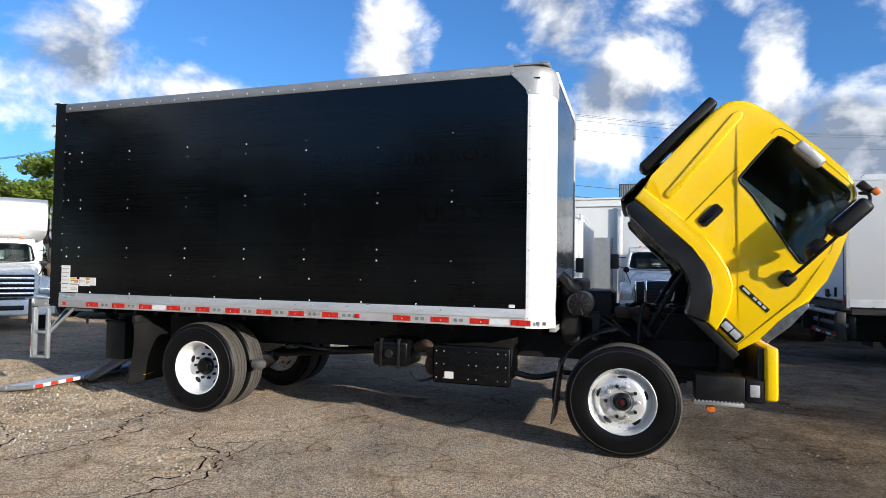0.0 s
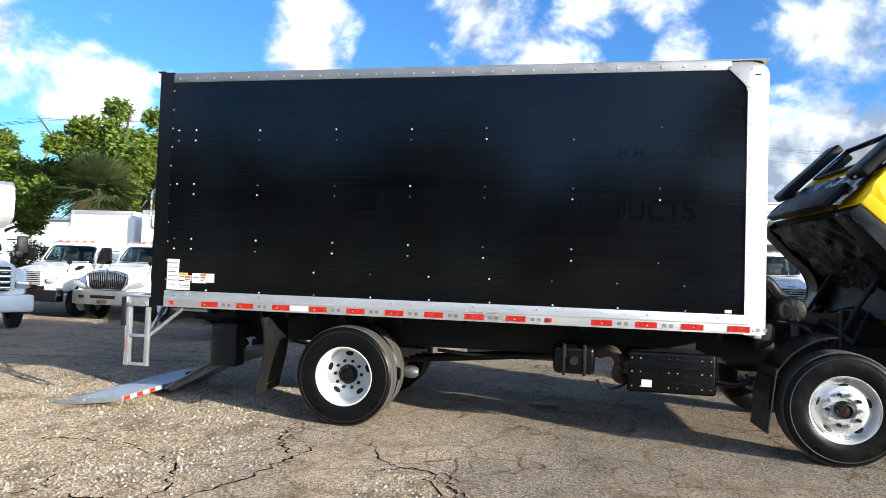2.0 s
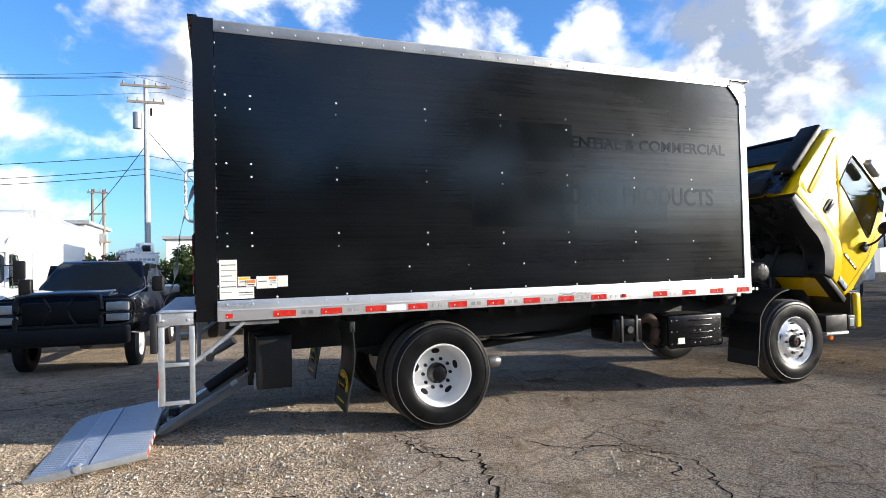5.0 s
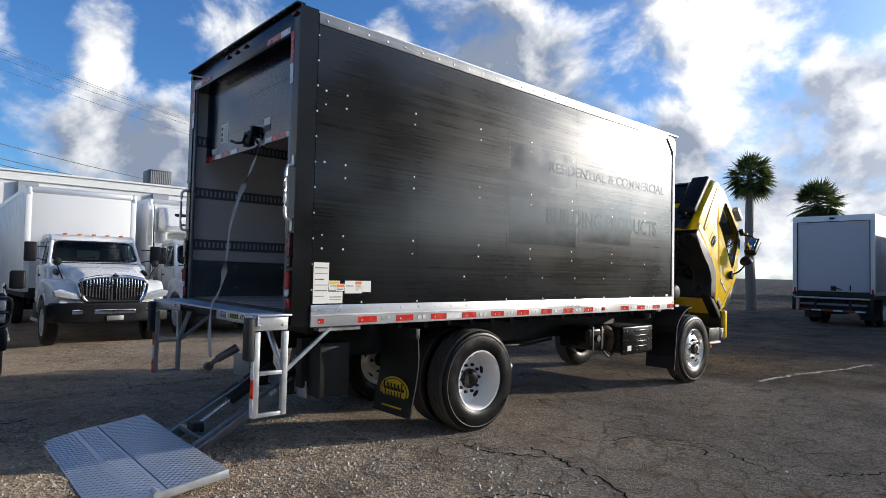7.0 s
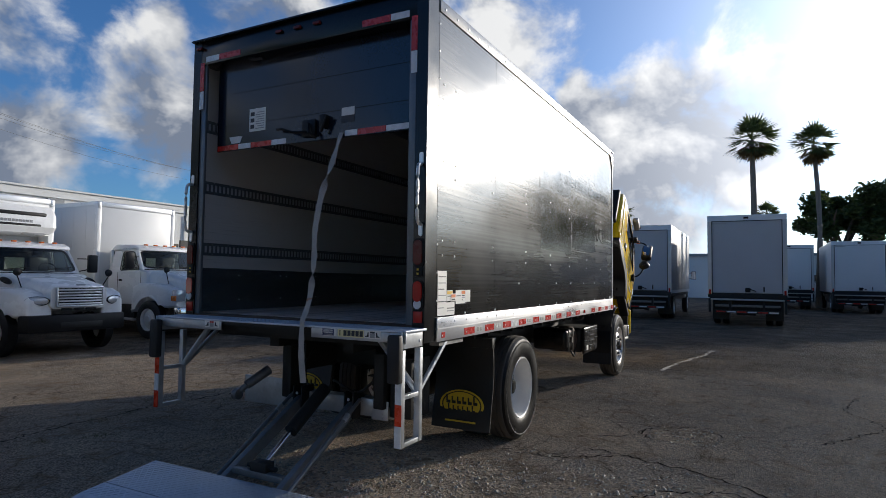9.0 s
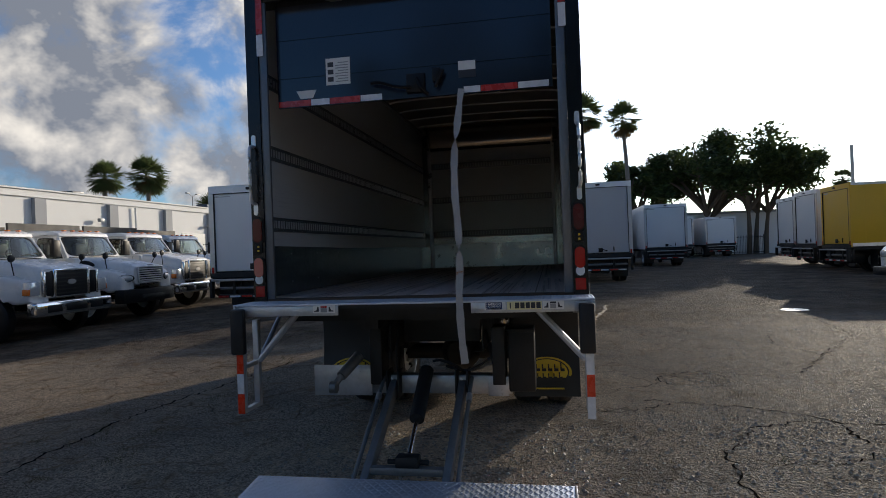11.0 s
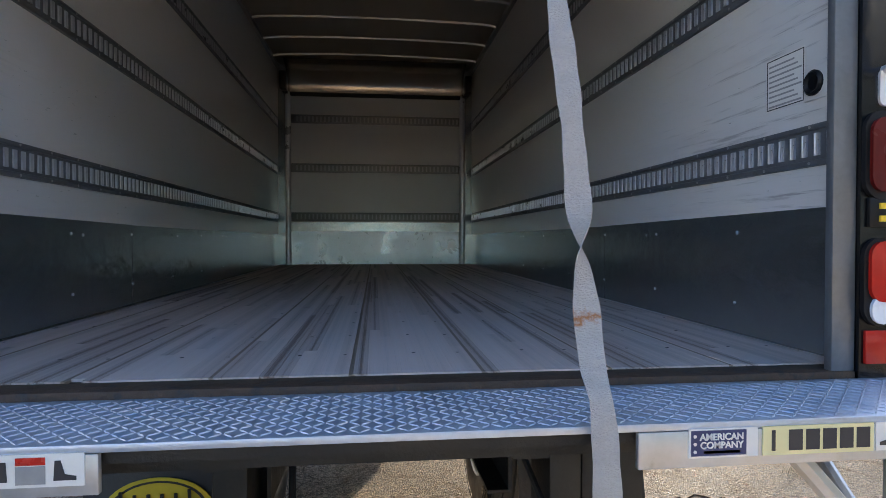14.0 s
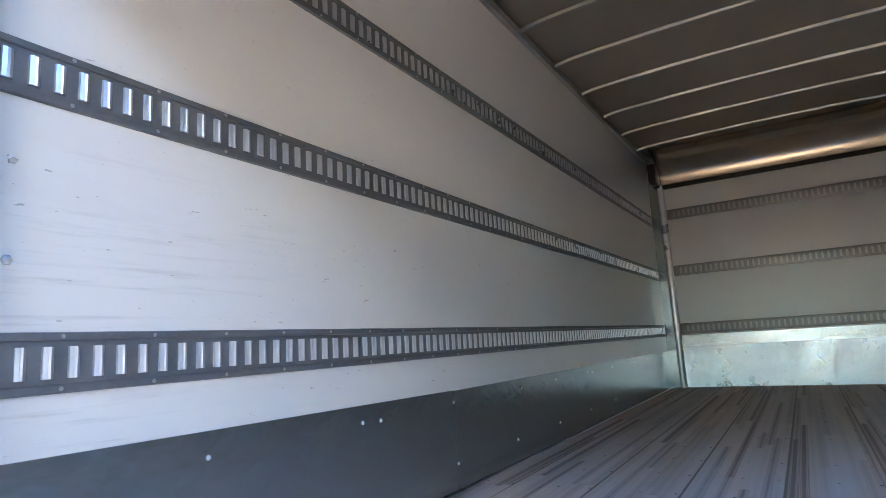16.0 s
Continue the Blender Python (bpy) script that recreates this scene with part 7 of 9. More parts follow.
for k in range(10):
    a = math.tau * k / 10
    part("lid_rib", rod(bmesh.new(), (0.035 * math.cos(a), 0, 0.035 * math.sin(a)), (0.105 * math.cos(a), 0.012, 0.105 * math.sin(a)), 0.006, seg=5), "chassis", air, at=pose(6.45, 0.148, 1.39))
bm = bmesh.new()
tube(bm, bent([(6.25, 0.34, 1.66), (6.30, 0.34, 1.62), (6.36, 0.34, 1.54), (6.44, 0.34, 1.50)], 5), 0.055, 12)
part("intake_pipe", bm, "trim_black", truck)
for x0, x1, y0, y1, z0, z1 in ((6.23, 6.44, 0.55, 1.9, 0.95, 1.62), (6.42, 6.75, 0.9, 1.8, 1.0, 1.50), (6.23, 6.5, 1.9, 2.3, 0.8, 1.35)):
    part("engine_housing", boxed(x0, x1, y0, y1, z0, z1, 0.05, 3), "chassis", truck)
for y in (0.5, 1.94):
    bm = bmesh.new()
    prism(bm, [(6.55, 1.02), (6.62, 1.02), (6.62, 1.30), (6.40, 1.32), (6.40, 1.26), (6.55, 1.24)], "y", y, y + 0.06)
    part("cab_mount", bm, "chassis", truck)
part("tilt_strut", rod(bmesh.new(), (7.0, 0.72, 1.0), (7.42, 0.72, 1.72), 0.025), "chassis", truck)
part("tilt_strut", rod(bmesh.new(), (7.0, 1.72, 1.0), (7.42, 1.72, 1.72), 0.025), "chassis", truck)
part("cab_pivot", boxed(7.72, 7.98, 0.70, 1.74, 0.86, 1.02, 0.02), "chassis", truck)

# ---- parked vehicles; each is built nose at y = 0, looking to -y ----
LORRY_R = 0.50
LT = finish(lathe(bmesh.new(), [(0.28, -0.11), (0.33, -0.13), (0.42, -0.13), (0.47, -0.11), (0.495, -0.09), (0.50, 0.0), (0.495, 0.09), (0.47, 0.11), (0.42, 0.13), (0.28, 0.11)], 36), "tyre", "rubber")
LD = finish(lathe(bmesh.new(), [(0.285, -0.11), (0.295, -0.122), (0.27, -0.115), (0.255, -0.05), (0.20, -0.085), (0.11, -0.105), (0.10, -0.14), (0.0, -0.145)], 30), "rim", "rim_white")
LS = finish(lathe(bmesh.new(), [(0.285, -0.11), (0.295, -0.122), (0.27, -0.115), (0.25, 0.03), (0.20, 0.05), (0.11, 0.04), (0.10, -0.04), (0.0, -0.05)], 30), "rim", "rim_steel")


def road_wheel(parent, x, y, r=0.5, deep=False):
    s = r / LORRY_R
    m = pose(x, y, r, 0, 0, -90 if x < 0 else 90) @ Matrix.Diagonal((s, s, s, 1))
    w = part("wheel", LT, None, parent, at=m)
    part("rim", LS if deep else LD, None, w)
    return w


def rear_axle(parent, y, r=0.5, half=1.22):
    for s in (-1, 1):
        road_wheel(parent, s * (half - 0.14), y, r, True)
        road_wheel(parent, s * (half - 0.46), y, r, True)


def frame_rails(parent, y0, y1):
    for x in (-0.42, 0.34):
        part("chassis_rail", boxed(x, x + 0.08, y0, y1, 0.75, 0.98), "chassis", parent)
    part("rear_axle_tube", rod(bmesh.new(), (-0.9, y1 - 1.9, 0.5), (0.9, y1 - 1.9, 0.5), 0.09), "chassis", parent)
    part("fuel_tank", rod(bmesh.new(), (0.78, 2.4, 0.68), (0.78, 3.5, 0.68), 0.27, seg=20), "alu", parent)


def cargo_body(parent, y0, length, z0, z1, colour="white_box", wide=2.5, nose=False, rear=True):
    h = wide / 2
    b = part("cargo_body", boxed(-h, h, y0, y0 + length, z0 + 0.10, z1, 0.02), colour, parent)
    for s in (-1, 1):
        part("bottom_rail", boxed(*sorted((s * h, s * (h + 0.015))), y0, y0 + length, z0, z0 + 0.13), "alu", b)
        part("top_rail", boxed(*sorted((s * h, s * (h + 0.012))), y0 + 0.05, y0 + length, z1 - 0.10, z1 + 0.005), "alu", b)
        part("corner_post", boxed(*sorted((s * (h - 0.13), s * (h + 0.010))), y0 - 0.012, y0 + 0.12, z0, z1, 0.03), "white_paint", b)
        for k in range(int(length / 0.6)):
            part("panel_seam", boxed(*sorted((s * h, s * (h + 0.004))), y0 + 0.5 + 0.6 * k, y0 + 0.52 + 0.6 * k, z0 + 0.13, z1 - 0.1), colour, b)
    if not nose:
        part("front_cap", boxed(-h + 0.10, h - 0.10, y0 - 0.02, y0 + 0.10, z1 - 0.15, z1 + 0.012, 0.03, 3), "alu", b)
        for s in (-1, 1):
            part("corner_cap", boxed(*sorted((s * (h - 0.14), s * (h + 0.016))), y0 - 0.02, y0 + 0.14, z1 - 0.22, z1 + 0.016, 0.05, 3), "alu", b)
    part("floor_frame", boxed(-h + 0.05, h - 0.05, y0 + 0.05, y0 + length - 0.05, z0 - 0.14, z0 + 0.10), "chassis", b)
    if nose:    # rounded sleeper of the body above the cab
        bm = bmesh.new()
        prof = [(y0 + 0.02, z1 - 1.25), (y0 - 0.75, z1 - 1.12), (y0 - 1.0, z1 - 0.95), (y0 - 1.05, z1 - 0.45), (y0 - 0.95, z1 - 0.18), (y0 - 0.7, z1 - 0.03), (y0 + 0.02, z1)]
        prism(bm, prof, "x", -h, h, 0.06, 3)
        part("body_nose", bm, colour, b)
        bm = bmesh.new()
        prism(bm, [(y0 - 0.97, z1 - 0.20), (y0 - 0.7, z1 - 0.02), (y0 + 0.05, z1 + 0.012), (y0 + 0.05, z1 - 0.06), (y0 - 0.9, z1 - 0.26)], "x", -h - 0.006, h + 0.006, 0.02)
        part("nose_cap", bm, "alu", b)
    if rear:
        y1 = y0 + length
        f = part("rear_frame", boxed(-h - 0.01, h + 0.01, y1, y1 + 0.05, z1 - 0.20, z1 + 0.01), colour if colour == "yellow_box" else "white_paint", b)
        for s in (-1, 1):
            part("rear_post", boxed(*sorted((s * (h - 0.13), s * (h + 0.01))), y1, y1 + 0.05, z0 - 0.02, z1 - 0.2), colour if colour == "yellow_box" else "alu_cast", f)
            part("tail_lamp", boxed(*sorted((s * (h - 0.10), s * (h - 0.03))), y1 + 0.05, y1 + 0.065, z0 + 0.05, z0 + 0.22, 0.01), "lens_red", f)
        part("door_curtain", boxed(-h + 0.15, h - 0.15, y1 + 0.004, y1 + 0.02, z0 + 0.12, z1 - 0.2), colour, b)
        for k in range(1, 5):
            zz = z0 + 0.12 + (z1 - z0 - 0.32) * k / 5
            part("section_joint", boxed(-h + 0.15, h - 0.15, y1 + 0.018, y1 + 0.023, zz - 0.006, zz + 0.006), colour, b)
        part("head_seal", boxed(-h + 0.13, h - 0.13, y1 + 0.02, y1 + 0.056, z1 - 0.215, z1 - 0.195), "trim_black", f)
        part("rear_sill", boxed(-h, h, y1 - 0.02, y1 + 0.08, z0 - 0.06, z0 + 0.06), "chassis", b)
        part("lift_plate", boxed(-h + 0.18, h - 0.18, y1 - 0.16, y1 - 0.06, 0.50, z0 - 0.16, 0.01), "trim_black", b)
        part("lift_fold", boxed(-h + 0.22, h - 0.22, y1 - 0.06, y1 + 0.03, 0.72, 0.80, 0.02), "steel_worn", b)
        part("lift_motor", boxed(-0.30, 0.35, y1 - 0.9, y1 - 0.2, 0.42, 0.80, 0.03), "chassis", b)
        part("lift_edge", boxed(-h + 0.10, h - 0.10, y1 + 0.04, y1 + 0.24, z0 - 0.16, z0 - 0.10, 0.01), "alu_dull", b)
        for k in range(3):
            part("plate_rib", boxed(-h + 0.32, h - 0.32, y1 - 0.06, y1 - 0.03, 0.56 + 0.11 * k, 0.59 + 0.11 * k), "trim_black", b)
        for s in (-1, 1):
            part("step_post", boxed(*sorted((s * (h - 0.10), s * (h - 0.02))), y1 + 0.05, y1 + 0.20, 0.52, z0 - 0.1, 0.01), "chassis", b)
            part("lift_link", rod(bmesh.new(), (s * 0.42, y1 - 0.2, 0.66), (s * 0.42, y1 + 0.12, z0 - 0.14), 0.03, seg=8), "chassis", b)
            part("door_seal", boxed(*sorted((s * (h - 0.155), s * (h - 0.13))), y1 + 0.02, y1 + 0.056, z0 + 0.06, z1 - 0.2), "trim_black", f)
        part("under_bar", boxed(-h + 0.2, h - 0.2, y1 - 0.02, y1 + 0.06, 0.50, 0.60, 0.01), "chassis", b)
        for s in (-1, 1):
            part("bar_hanger", boxed(*sorted((s * 0.5, s * 0.58)), y1 - 0.01, y1 + 0.05, 0.58, z0 - 0.05), "chassis", b)
            part("mud_flap", boxed(*sorted((s * 0.62, s * 1.18)), y1 - 0.95, y1 - 0.93, 0.22, z0 - 0.10), "flap", b)
        for k in range(6):
            part("tape_strip", boxed(-1.0 + 0.34 * k, -1.0 + 0.34 * k + 0.3, y1 + 0.06, y1 + 0.063, 0.52, 0.57), "red_tape" if k % 2 else "white_tape", b)
        latch = bmesh.new()
        box(latch, -0.12, 0.05, y1 + 0.02, y1 + 0.06, z0 + 0.14, z0 + 0.30, 0.01)
        tube(latch, bent([(-0.05, y1 + 0.05, z0 + 0.28), (-0.18, y1 + 0.08, z0 + 0.22), (-0.30, y1 + 0.06, z0 + 0.18)], 4), 0.018, 6)
        part("door_latch", latch, "trim_black", b)
        part("grab_bar", rod(bmesh.new(), (-0.55, y1 + 0.04, z0 + 0.16), (-0.55, y1 + 0.04, z0 + 0.34), 0.022, seg=6), "trim_black", b)
        part("camera_pod", boxed(-0.08, 0.08, y1 + 0.05, y1 + 0.10, z1 - 0.13, z1 - 0.06, 0.01), "trim_black", b)
        part("corner_strap", boxed(h - 0.62, h - 0.16, y1 + 0.018, y1 + 0.024, z1 - 0.30, z1 - 0.26), "alu_dull", b)
    return b


def mirror_pair(parent, y, z, out=1.32):
    for s in (-1, 1):
        m = part("mirror", boxed(*sorted((s * (out - 0.12), s * (out + 0.12))), y - 0.05, y + 0.04, z - 0.22, z + 0.22, 0.03), "trim_black", parent)
        part("mirror_glass", boxed(*sorted((s * (out - 0.10), s * (out + 0.10))), y + 0.04, y + 0.045, z - 0.2, z + 0.2), "chrome", m)
        part("mirror_arm", rod(bmesh.new(), (s * 1.0, y + 0.1, z + 0.12), (s * out, y, z + 0.12), 0.014, seg=6), "trim_black", m)
        part("mirror_arm", rod(bmesh.new(), (s * 1.0, y + 0.1, z - 0.2), (s * out, y, z - 0.12), 0.014, seg=6), "trim_black", m)


def outline(power, n=44):
    """A square from -1 to 1 with rounded corners, the higher the power the sharper."""
    ring = []
    for k in range(n):
        c, q = math.cos(k * math.tau / n), math.sin(k * math.tau / n)
        ring.append((math.copysign(abs(c) ** (2 / power), c), math.copysign(abs(q) ** (2 / power), q)))
    return ring


def curved(place, rings, depth, closed):
    """A sheet on the surface place(u, v) between concentric rings, as thick as the offset depth; closed in its middle or not."""
    bm = bmesh.new()
    layers = []
    for off in (Vector((0, 0, 0)), Vector(depth)):
        rows = [[bm.verts.new(Vector(place(u, v)) + off) for u, v in ring] for ring in rings]
        n = len(rows[0])
        for a, b in zip(rows, rows[1:]):
            for k in range(n):
                bm.faces.new((a[k], a[(k + 1) % n], b[(k + 1) % n], b[k]))
        if closed:
            bm.faces.new(rows[-1])
        layers.append(rows)
    for r in ((0,) if closed else (0, -1)):
        a, b = layers[0][r], layers[1][r]
        for k in range(len(a)):
            bm.faces.new((a[k], a[(k + 1) % len(a)], b[(k + 1) % len(a)], b[k]))
    bmesh.ops.recalc_face_normals(bm, faces=bm.faces[:])
    return bm


def scaled(ring, k, q=None):
    return [(u * k, v * (q or k)) for u, v in ring]


def window_in(t, place, depth, frame_name, pane_name, colour, wide=1.10, tall=1.12):
    """A pane with rounded corners, its black seal and the painted metal round it."""
    ring = outline(7)
    part(pane_name, curved(place, [scaled(ring, k) for k in (1.0, 0.7, 0.4, 0.12)], depth, True), "screen", t).visible_shadow = False
    seal = curved(lambda u, v: Vector(place(u, v)) - Vector(depth) * 1.2, [scaled(ring, 1.015), scaled(ring, 0.955)], Vector(depth) * 3.4, False)
    part("window_seal", seal, "seal", t)
    part(frame_name, curved(place, [scaled(outline(26), wide, tall), scaled(ring, 1.012)], Vector(depth) * 7, False), colour, t)


def greenhouse(t, ya, za, yb, zb, yc, wa, wb, colour, back=True, bow=0.14):
    """Roof, screen frame, see-through panes, lining, seats and wheel of a cab above its belt line."""
    roof = bmesh.new()
    prism(roof, [(yb - 0.07, zb - 0.02), (yb - 0.04, zb + 0.05), (yb + 0.16, zb + 0.125), (yc - 0.16, zb + 0.135), (yc, zb + 0.03), (yc, zb - 0.05), (yb + 0.03, zb - 0.04)], "x", -wb - 0.05, wb + 0.05, 0.055, 4)
    for v in roof.verts:
        if v.co.y < yb + 0.4:
            v.co.y += bow * (v.co.x / wb) ** 2
    part("cab_roof", roof, colour, t)
    if back:
        part("rear_wall", boxed(-wa, wa, yc - 0.06, yc, za - 0.06, zb - 0.02, 0.02), colour, t)
        for x0, x1, z0, z1 in ((-wa + 0.06, -0.42, za, zb), (0.42, wa - 0.06, za, zb), (-0.42, 0.42, zb - 0.16, zb), (-0.42, 0.42, za, za + 0.14)):
            part("rear_trim", boxed(x0, x1, yc - 0.085, yc - 0.062, z0 - 0.05, z1 - 0.05, 0.004), "trim_grey", t)
    part("headlining", boxed(-wb + 0.06, wb - 0.06, yb + bow + 0.06, yc - 0.09, zb - 0.065, zb - 0.05), "trim_grey", t)

    def on_screen(u, v):
        q = (v + 1) / 2
        return (u * (wa - 0.065 + (wb - wa) * q), ya + (yb - ya) * q + bow * u * u, za + 0.02 + (zb - za - 0.05) * q)
    window_in(t, on_screen, (0, 0.008, 0), "screen_frame", "windscreen", colour, 1.075, 1.07)
    ym = ya + (yc - ya) * 0.74
    for s in (-1, 1):
        def on_side(u, v, s=s):
            q = (v + 1) / 2
            a = ya + bow + 0.10 + (yb - ya) * q
            return (s * (wa + (wb - wa) * q), a + (ym - 0.05 - a) * (u + 1) / 2, za - 0.06 + (zb - za) * q)
        window_in(t, on_side, (-s * 0.006, 0, 0), "door_frame", "side_window", colour, 1.12, 1.10)
        bm = bmesh.new()
        rod(bm, (s * (wa - 0.02), ya + bow + 0.02, za - 0.04), (s * (wb - 0.02), yb + bow + 0.03, zb), 0.05, 0.045, 10)
        part("pillar", bm, colour, t)
        quarter = [(s * wa, ym, za - 0.05), (s * wa, yc, za - 0.05), (s * wb, yc, zb), (s * wb, ym, zb)]
        bm = bmesh.new()
        loft(bm, [quarter, [(p[0] - s * 0.06, p[1], p[2]) for p in quarter]])
        part("quarter_panel", bm, colour, t)
        split = ya + bow + 0.10 + (ym - ya - bow) * 0.30
        part("vent_bar", rod(bmesh.new(), (s * (wa - 0.004), split, za - 0.04), (s * (wb - 0.004), split + 0.10, zb - 0.07), 0.016, seg=6), "trim_black", t)
        seat = part("seat", boxed(*sorted((s * 0.25, s * 0.72)), ym - 0.18, ym - 0.02, za - 0.1, za + 0.38, 0.05, 3), "trim_grey", t)
        part("headrest", boxed(*sorted((s * 0.36, s * 0.61)), ym - 0.14, ym - 0.04, za + 0.40, za + 0.54, 0.04, 3), "trim_grey", seat)
    part("dashboard", boxed(-wa + 0.12, wa - 0.12, ya + bow + 0.02, ya + 0.50, za - 0.06, za + 0.03, 0.03), "trim_black", t)
    ring = bmesh.new()
    tube(ring, [(0.48 + 0.21 * math.cos(a * math.tau / 16), ya + 0.56 + 0.10 * math.sin(a * math.tau / 16), za + 0.06 + 0.18 * math.sin(a * math.tau / 16)) for a in range(17)], 0.016, 6)
    part("steering_wheel", ring, "trim_black", t)


def bonnet_truck(style, label, at, body=None, colour="white_paint", group="parked trucks", reefer=False, flat=False, nose=False):
    """A conventional lorry: bonnet, cab, wings, grille of its kind, and what it carries."""
    t = thing("parked_truck", label, "truck", group)
    h = 1.5 if style != "ford" else 1.35       # bonnet length
    zt = {"freight": 1.76, "inter": 1.80, "ford": 1.80, "hino": 1.78}[style]
    front = {"freight": (0.60, 1.00, 1.46), "inter": (0.62, 0.98, 1.52), "ford": (0.80, 0.94, 1.56), "hino": (0.80, 0.92, 1.52)}[style]
    bm = bmesh.new()
    w, z0, z1 = front
    loft(bm, [rrect(-w, w, z0, z1, 0.10, 0.02), rrect(-w - 0.06, w + 0.06, z0 - 0.03, z1 + 0.06, 0.16, 0.16), rrect(-w * 0.5 - 0.40, w * 0.5 + 0.40, 0.85, (z1 + zt) / 2 + 0.05, 0.20, h * 0.55), rrect(-0.95, 0.95, 0.80, zt, 0.16, h)])
    bonnet = part("bonnet", bm, colour, t)
    # wings over the front wheels
    for s in (-1, 1):
        bm = bmesh.new()
        pts = [(0.06, 0.86), (0.36, 0.82)] + [(1.02 - 0.63 * math.cos(radians(a)), 0.56 + 0.63 * math.sin(radians(a))) for a in range(25, 171, 12)]
        outer = [(1.72, 0.66), (1.74, 1.05), (1.68, 1.36), (1.42, 1.46), (0.60, 1.43), (0.24, 1.34), (0.08, 1.18)]
        prism(bm, pts + outer, "x", *sorted((s * 0.58, s * 1.17)), bevel=0.09, seg=4)
        for v in bm.verts:
            if v.co.y < 0.5:
                v.co.x *= 1 - 0.28 * (0.5 - v.co.y)
        part("wing", bm, colour, t)
        if style == "freight":
            bm = bmesh.new()
            lathe(bm, [(0.0, -0.03), (0.6, -0.025), (0.95, 0.0), (1.0, 0.05)], 24, "y")
            bmesh.ops.scale(bm, vec=(0.21, 1, 0.09), verts=bm.verts[:])
            hl = part("headlamp", bm, "lens_clear", t, at=pose(s * 0.83, 0.085, 1.17, 0, 0, s * 20))
            seal = bmesh.new()
            lathe(seal, [(1.0, 0.02), (1.08, -0.015), (1.12, 0.02)], 24, "y")
            bmesh.ops.scale(seal, vec=(0.21, 1, 0.09), verts=seal.verts[:])
            part("lamp_seal", seal, "trim_black", hl)
        elif style != "inter":
            bm = boxed(*sorted((s * (w + 0.03), s * 1.10)), -0.01, 0.18, 1.00, 1.30 if style == "ford" else 1.17, 0.03)
            hl = part("headlamp", bm, "lens_clear", t)
            part("turn_lens", boxed(*sorted((s * 1.08, s * 1.135)), 0.0, 0.16, 1.02, 1.15, 0.015), "lens_amber", hl)
    # cab with raked screen
    bm = bmesh.new()
    prism(bm, [(h - 0.08, 0.86), (h - 0.06, zt - 0.03), (h + 0.10, zt + 0.01), (h + 1.62, zt - 0.03), (h + 1.64, 0.86)], "x", -1.02, 1.02, 0.06, 3)
    cb = part("cab", bm, colour, t)
    greenhouse(t, h + 0.06, zt + 0.03, h + 0.42, 2.38, h + 1.62, 0.97, 0.88, colour)
    for s in (-1, 1):
        part("door_gap", boxed(*sorted((s * 1.018, s * 1.023)), h + 1.17, h + 1.185, 0.95, zt - 0.06), "trim_black", t)
        part("door_gap", boxed(*sorted((s * 1.018, s * 1.023)), h + 0.18, h + 0.195, 0.95, zt - 0.06), "trim_black", t)
        part("door_handle", boxed(*sorted((s * 1.02, s * 1.045)), h + 0.98, h + 1.10, 1.50, 1.55, 0.008), "trim_black", t)
        part("entry_step", boxed(*sorted((s * 0.80, s * 1.14)), h + 0.30, h + 1.20, 0.45, 0.52, 0.01), "alu", t)
        part("entry_step", boxed(*sorted((s * 0.84, s * 1.10)), h + 0.30, h + 1.20, 0.52, 0.88, 0.01), "chassis", t)
        if style in ("freight", "inter"):
            bm = bmesh.new()
            lathe(bm, [(0.0, 0.0), (0.7, -0.004), (1.0, 0.012), (1.0, 0.06)], 20, "y")
            bmesh.ops.scale(bm, vec=(0.20, 1, 0.062), verts=bm.verts[:])
            part("hood_vent", bm, "trim_black", t, at=pose(s * 0.935, h - 0.36, 1.615, 0, 0, s * 90) @ pose(0, 0, 0, 0, -s * 14, 0) @ pose(0, 0, 0, -28, 0, 0))
    for k in range(5):
        part("roof_marker", boxed(-0.6 + 0.3 * k - 0.04, -0.6 + 0.3 * k + 0.04, h + 0.56, h + 0.66, 2.49, 2.53, 0.012), "lens_amber", t)
    part("wiper", rod(bmesh.new(), (-0.7, h + 0.10, zt + 0.09), (-0.05, h + 0.15, zt + 0.16), 0.010, seg=5), "trim_black", t)
    part("wiper", rod(bmesh.new(), (0.1, h + 0.10, zt + 0.09), (0.75, h + 0.15, zt + 0.16), 0.010, seg=5), "trim_black", t)
    mirror_pair(t, h + 0.25, zt + 0.26)
    for s in (-1, 1):
        m = part("hood_mirror", lathe(bmesh.new(), [(0.0, -0.04), (0.07, -0.025), (0.085, 0.015), (0.0, 0.025)], 14, "y", (s * 0.98, 0.55, zt + 0.02)), "trim_black", t)
        part("mirror_arm", rod(bmesh.new(), (s * 0.86, 0.62, 1.45), (s * 0.98, 0.56, zt - 0.06), 0.012, seg=6), "trim_black", m)
    # grille and bumper of each make
    if style == "freight":
        g = part("grille", boxed(-0.48, 0.48, -0.02, 0.03, 1.06, 1.45, 0.03), "trim_black", t)
        for k in range(6):
            part("grille_bar", boxed(-0.46, 0.46, -0.04, -0.016, 1.085 + 0.060 * k, 1.118 + 0.060 * k, 0.006), "alu", g)
        for z in (1.055, 1.455):
            part("grille_frame", boxed(-0.50, 0.50, -0.045, 0.0, z - 0.018, z + 0.018, 0.01), "alu", g)
        for q in (-0.49, 0.49):
            part("grille_frame", boxed(q - 0.018, q + 0.018, -0.045, 0.0, 1.06, 1.45, 0.01), "alu", g)
        part("badge_shape", boxed(-0.10, 0.10, -0.03, 0.0, 1.49, 1.52, 0.01), "ink_grey", g)
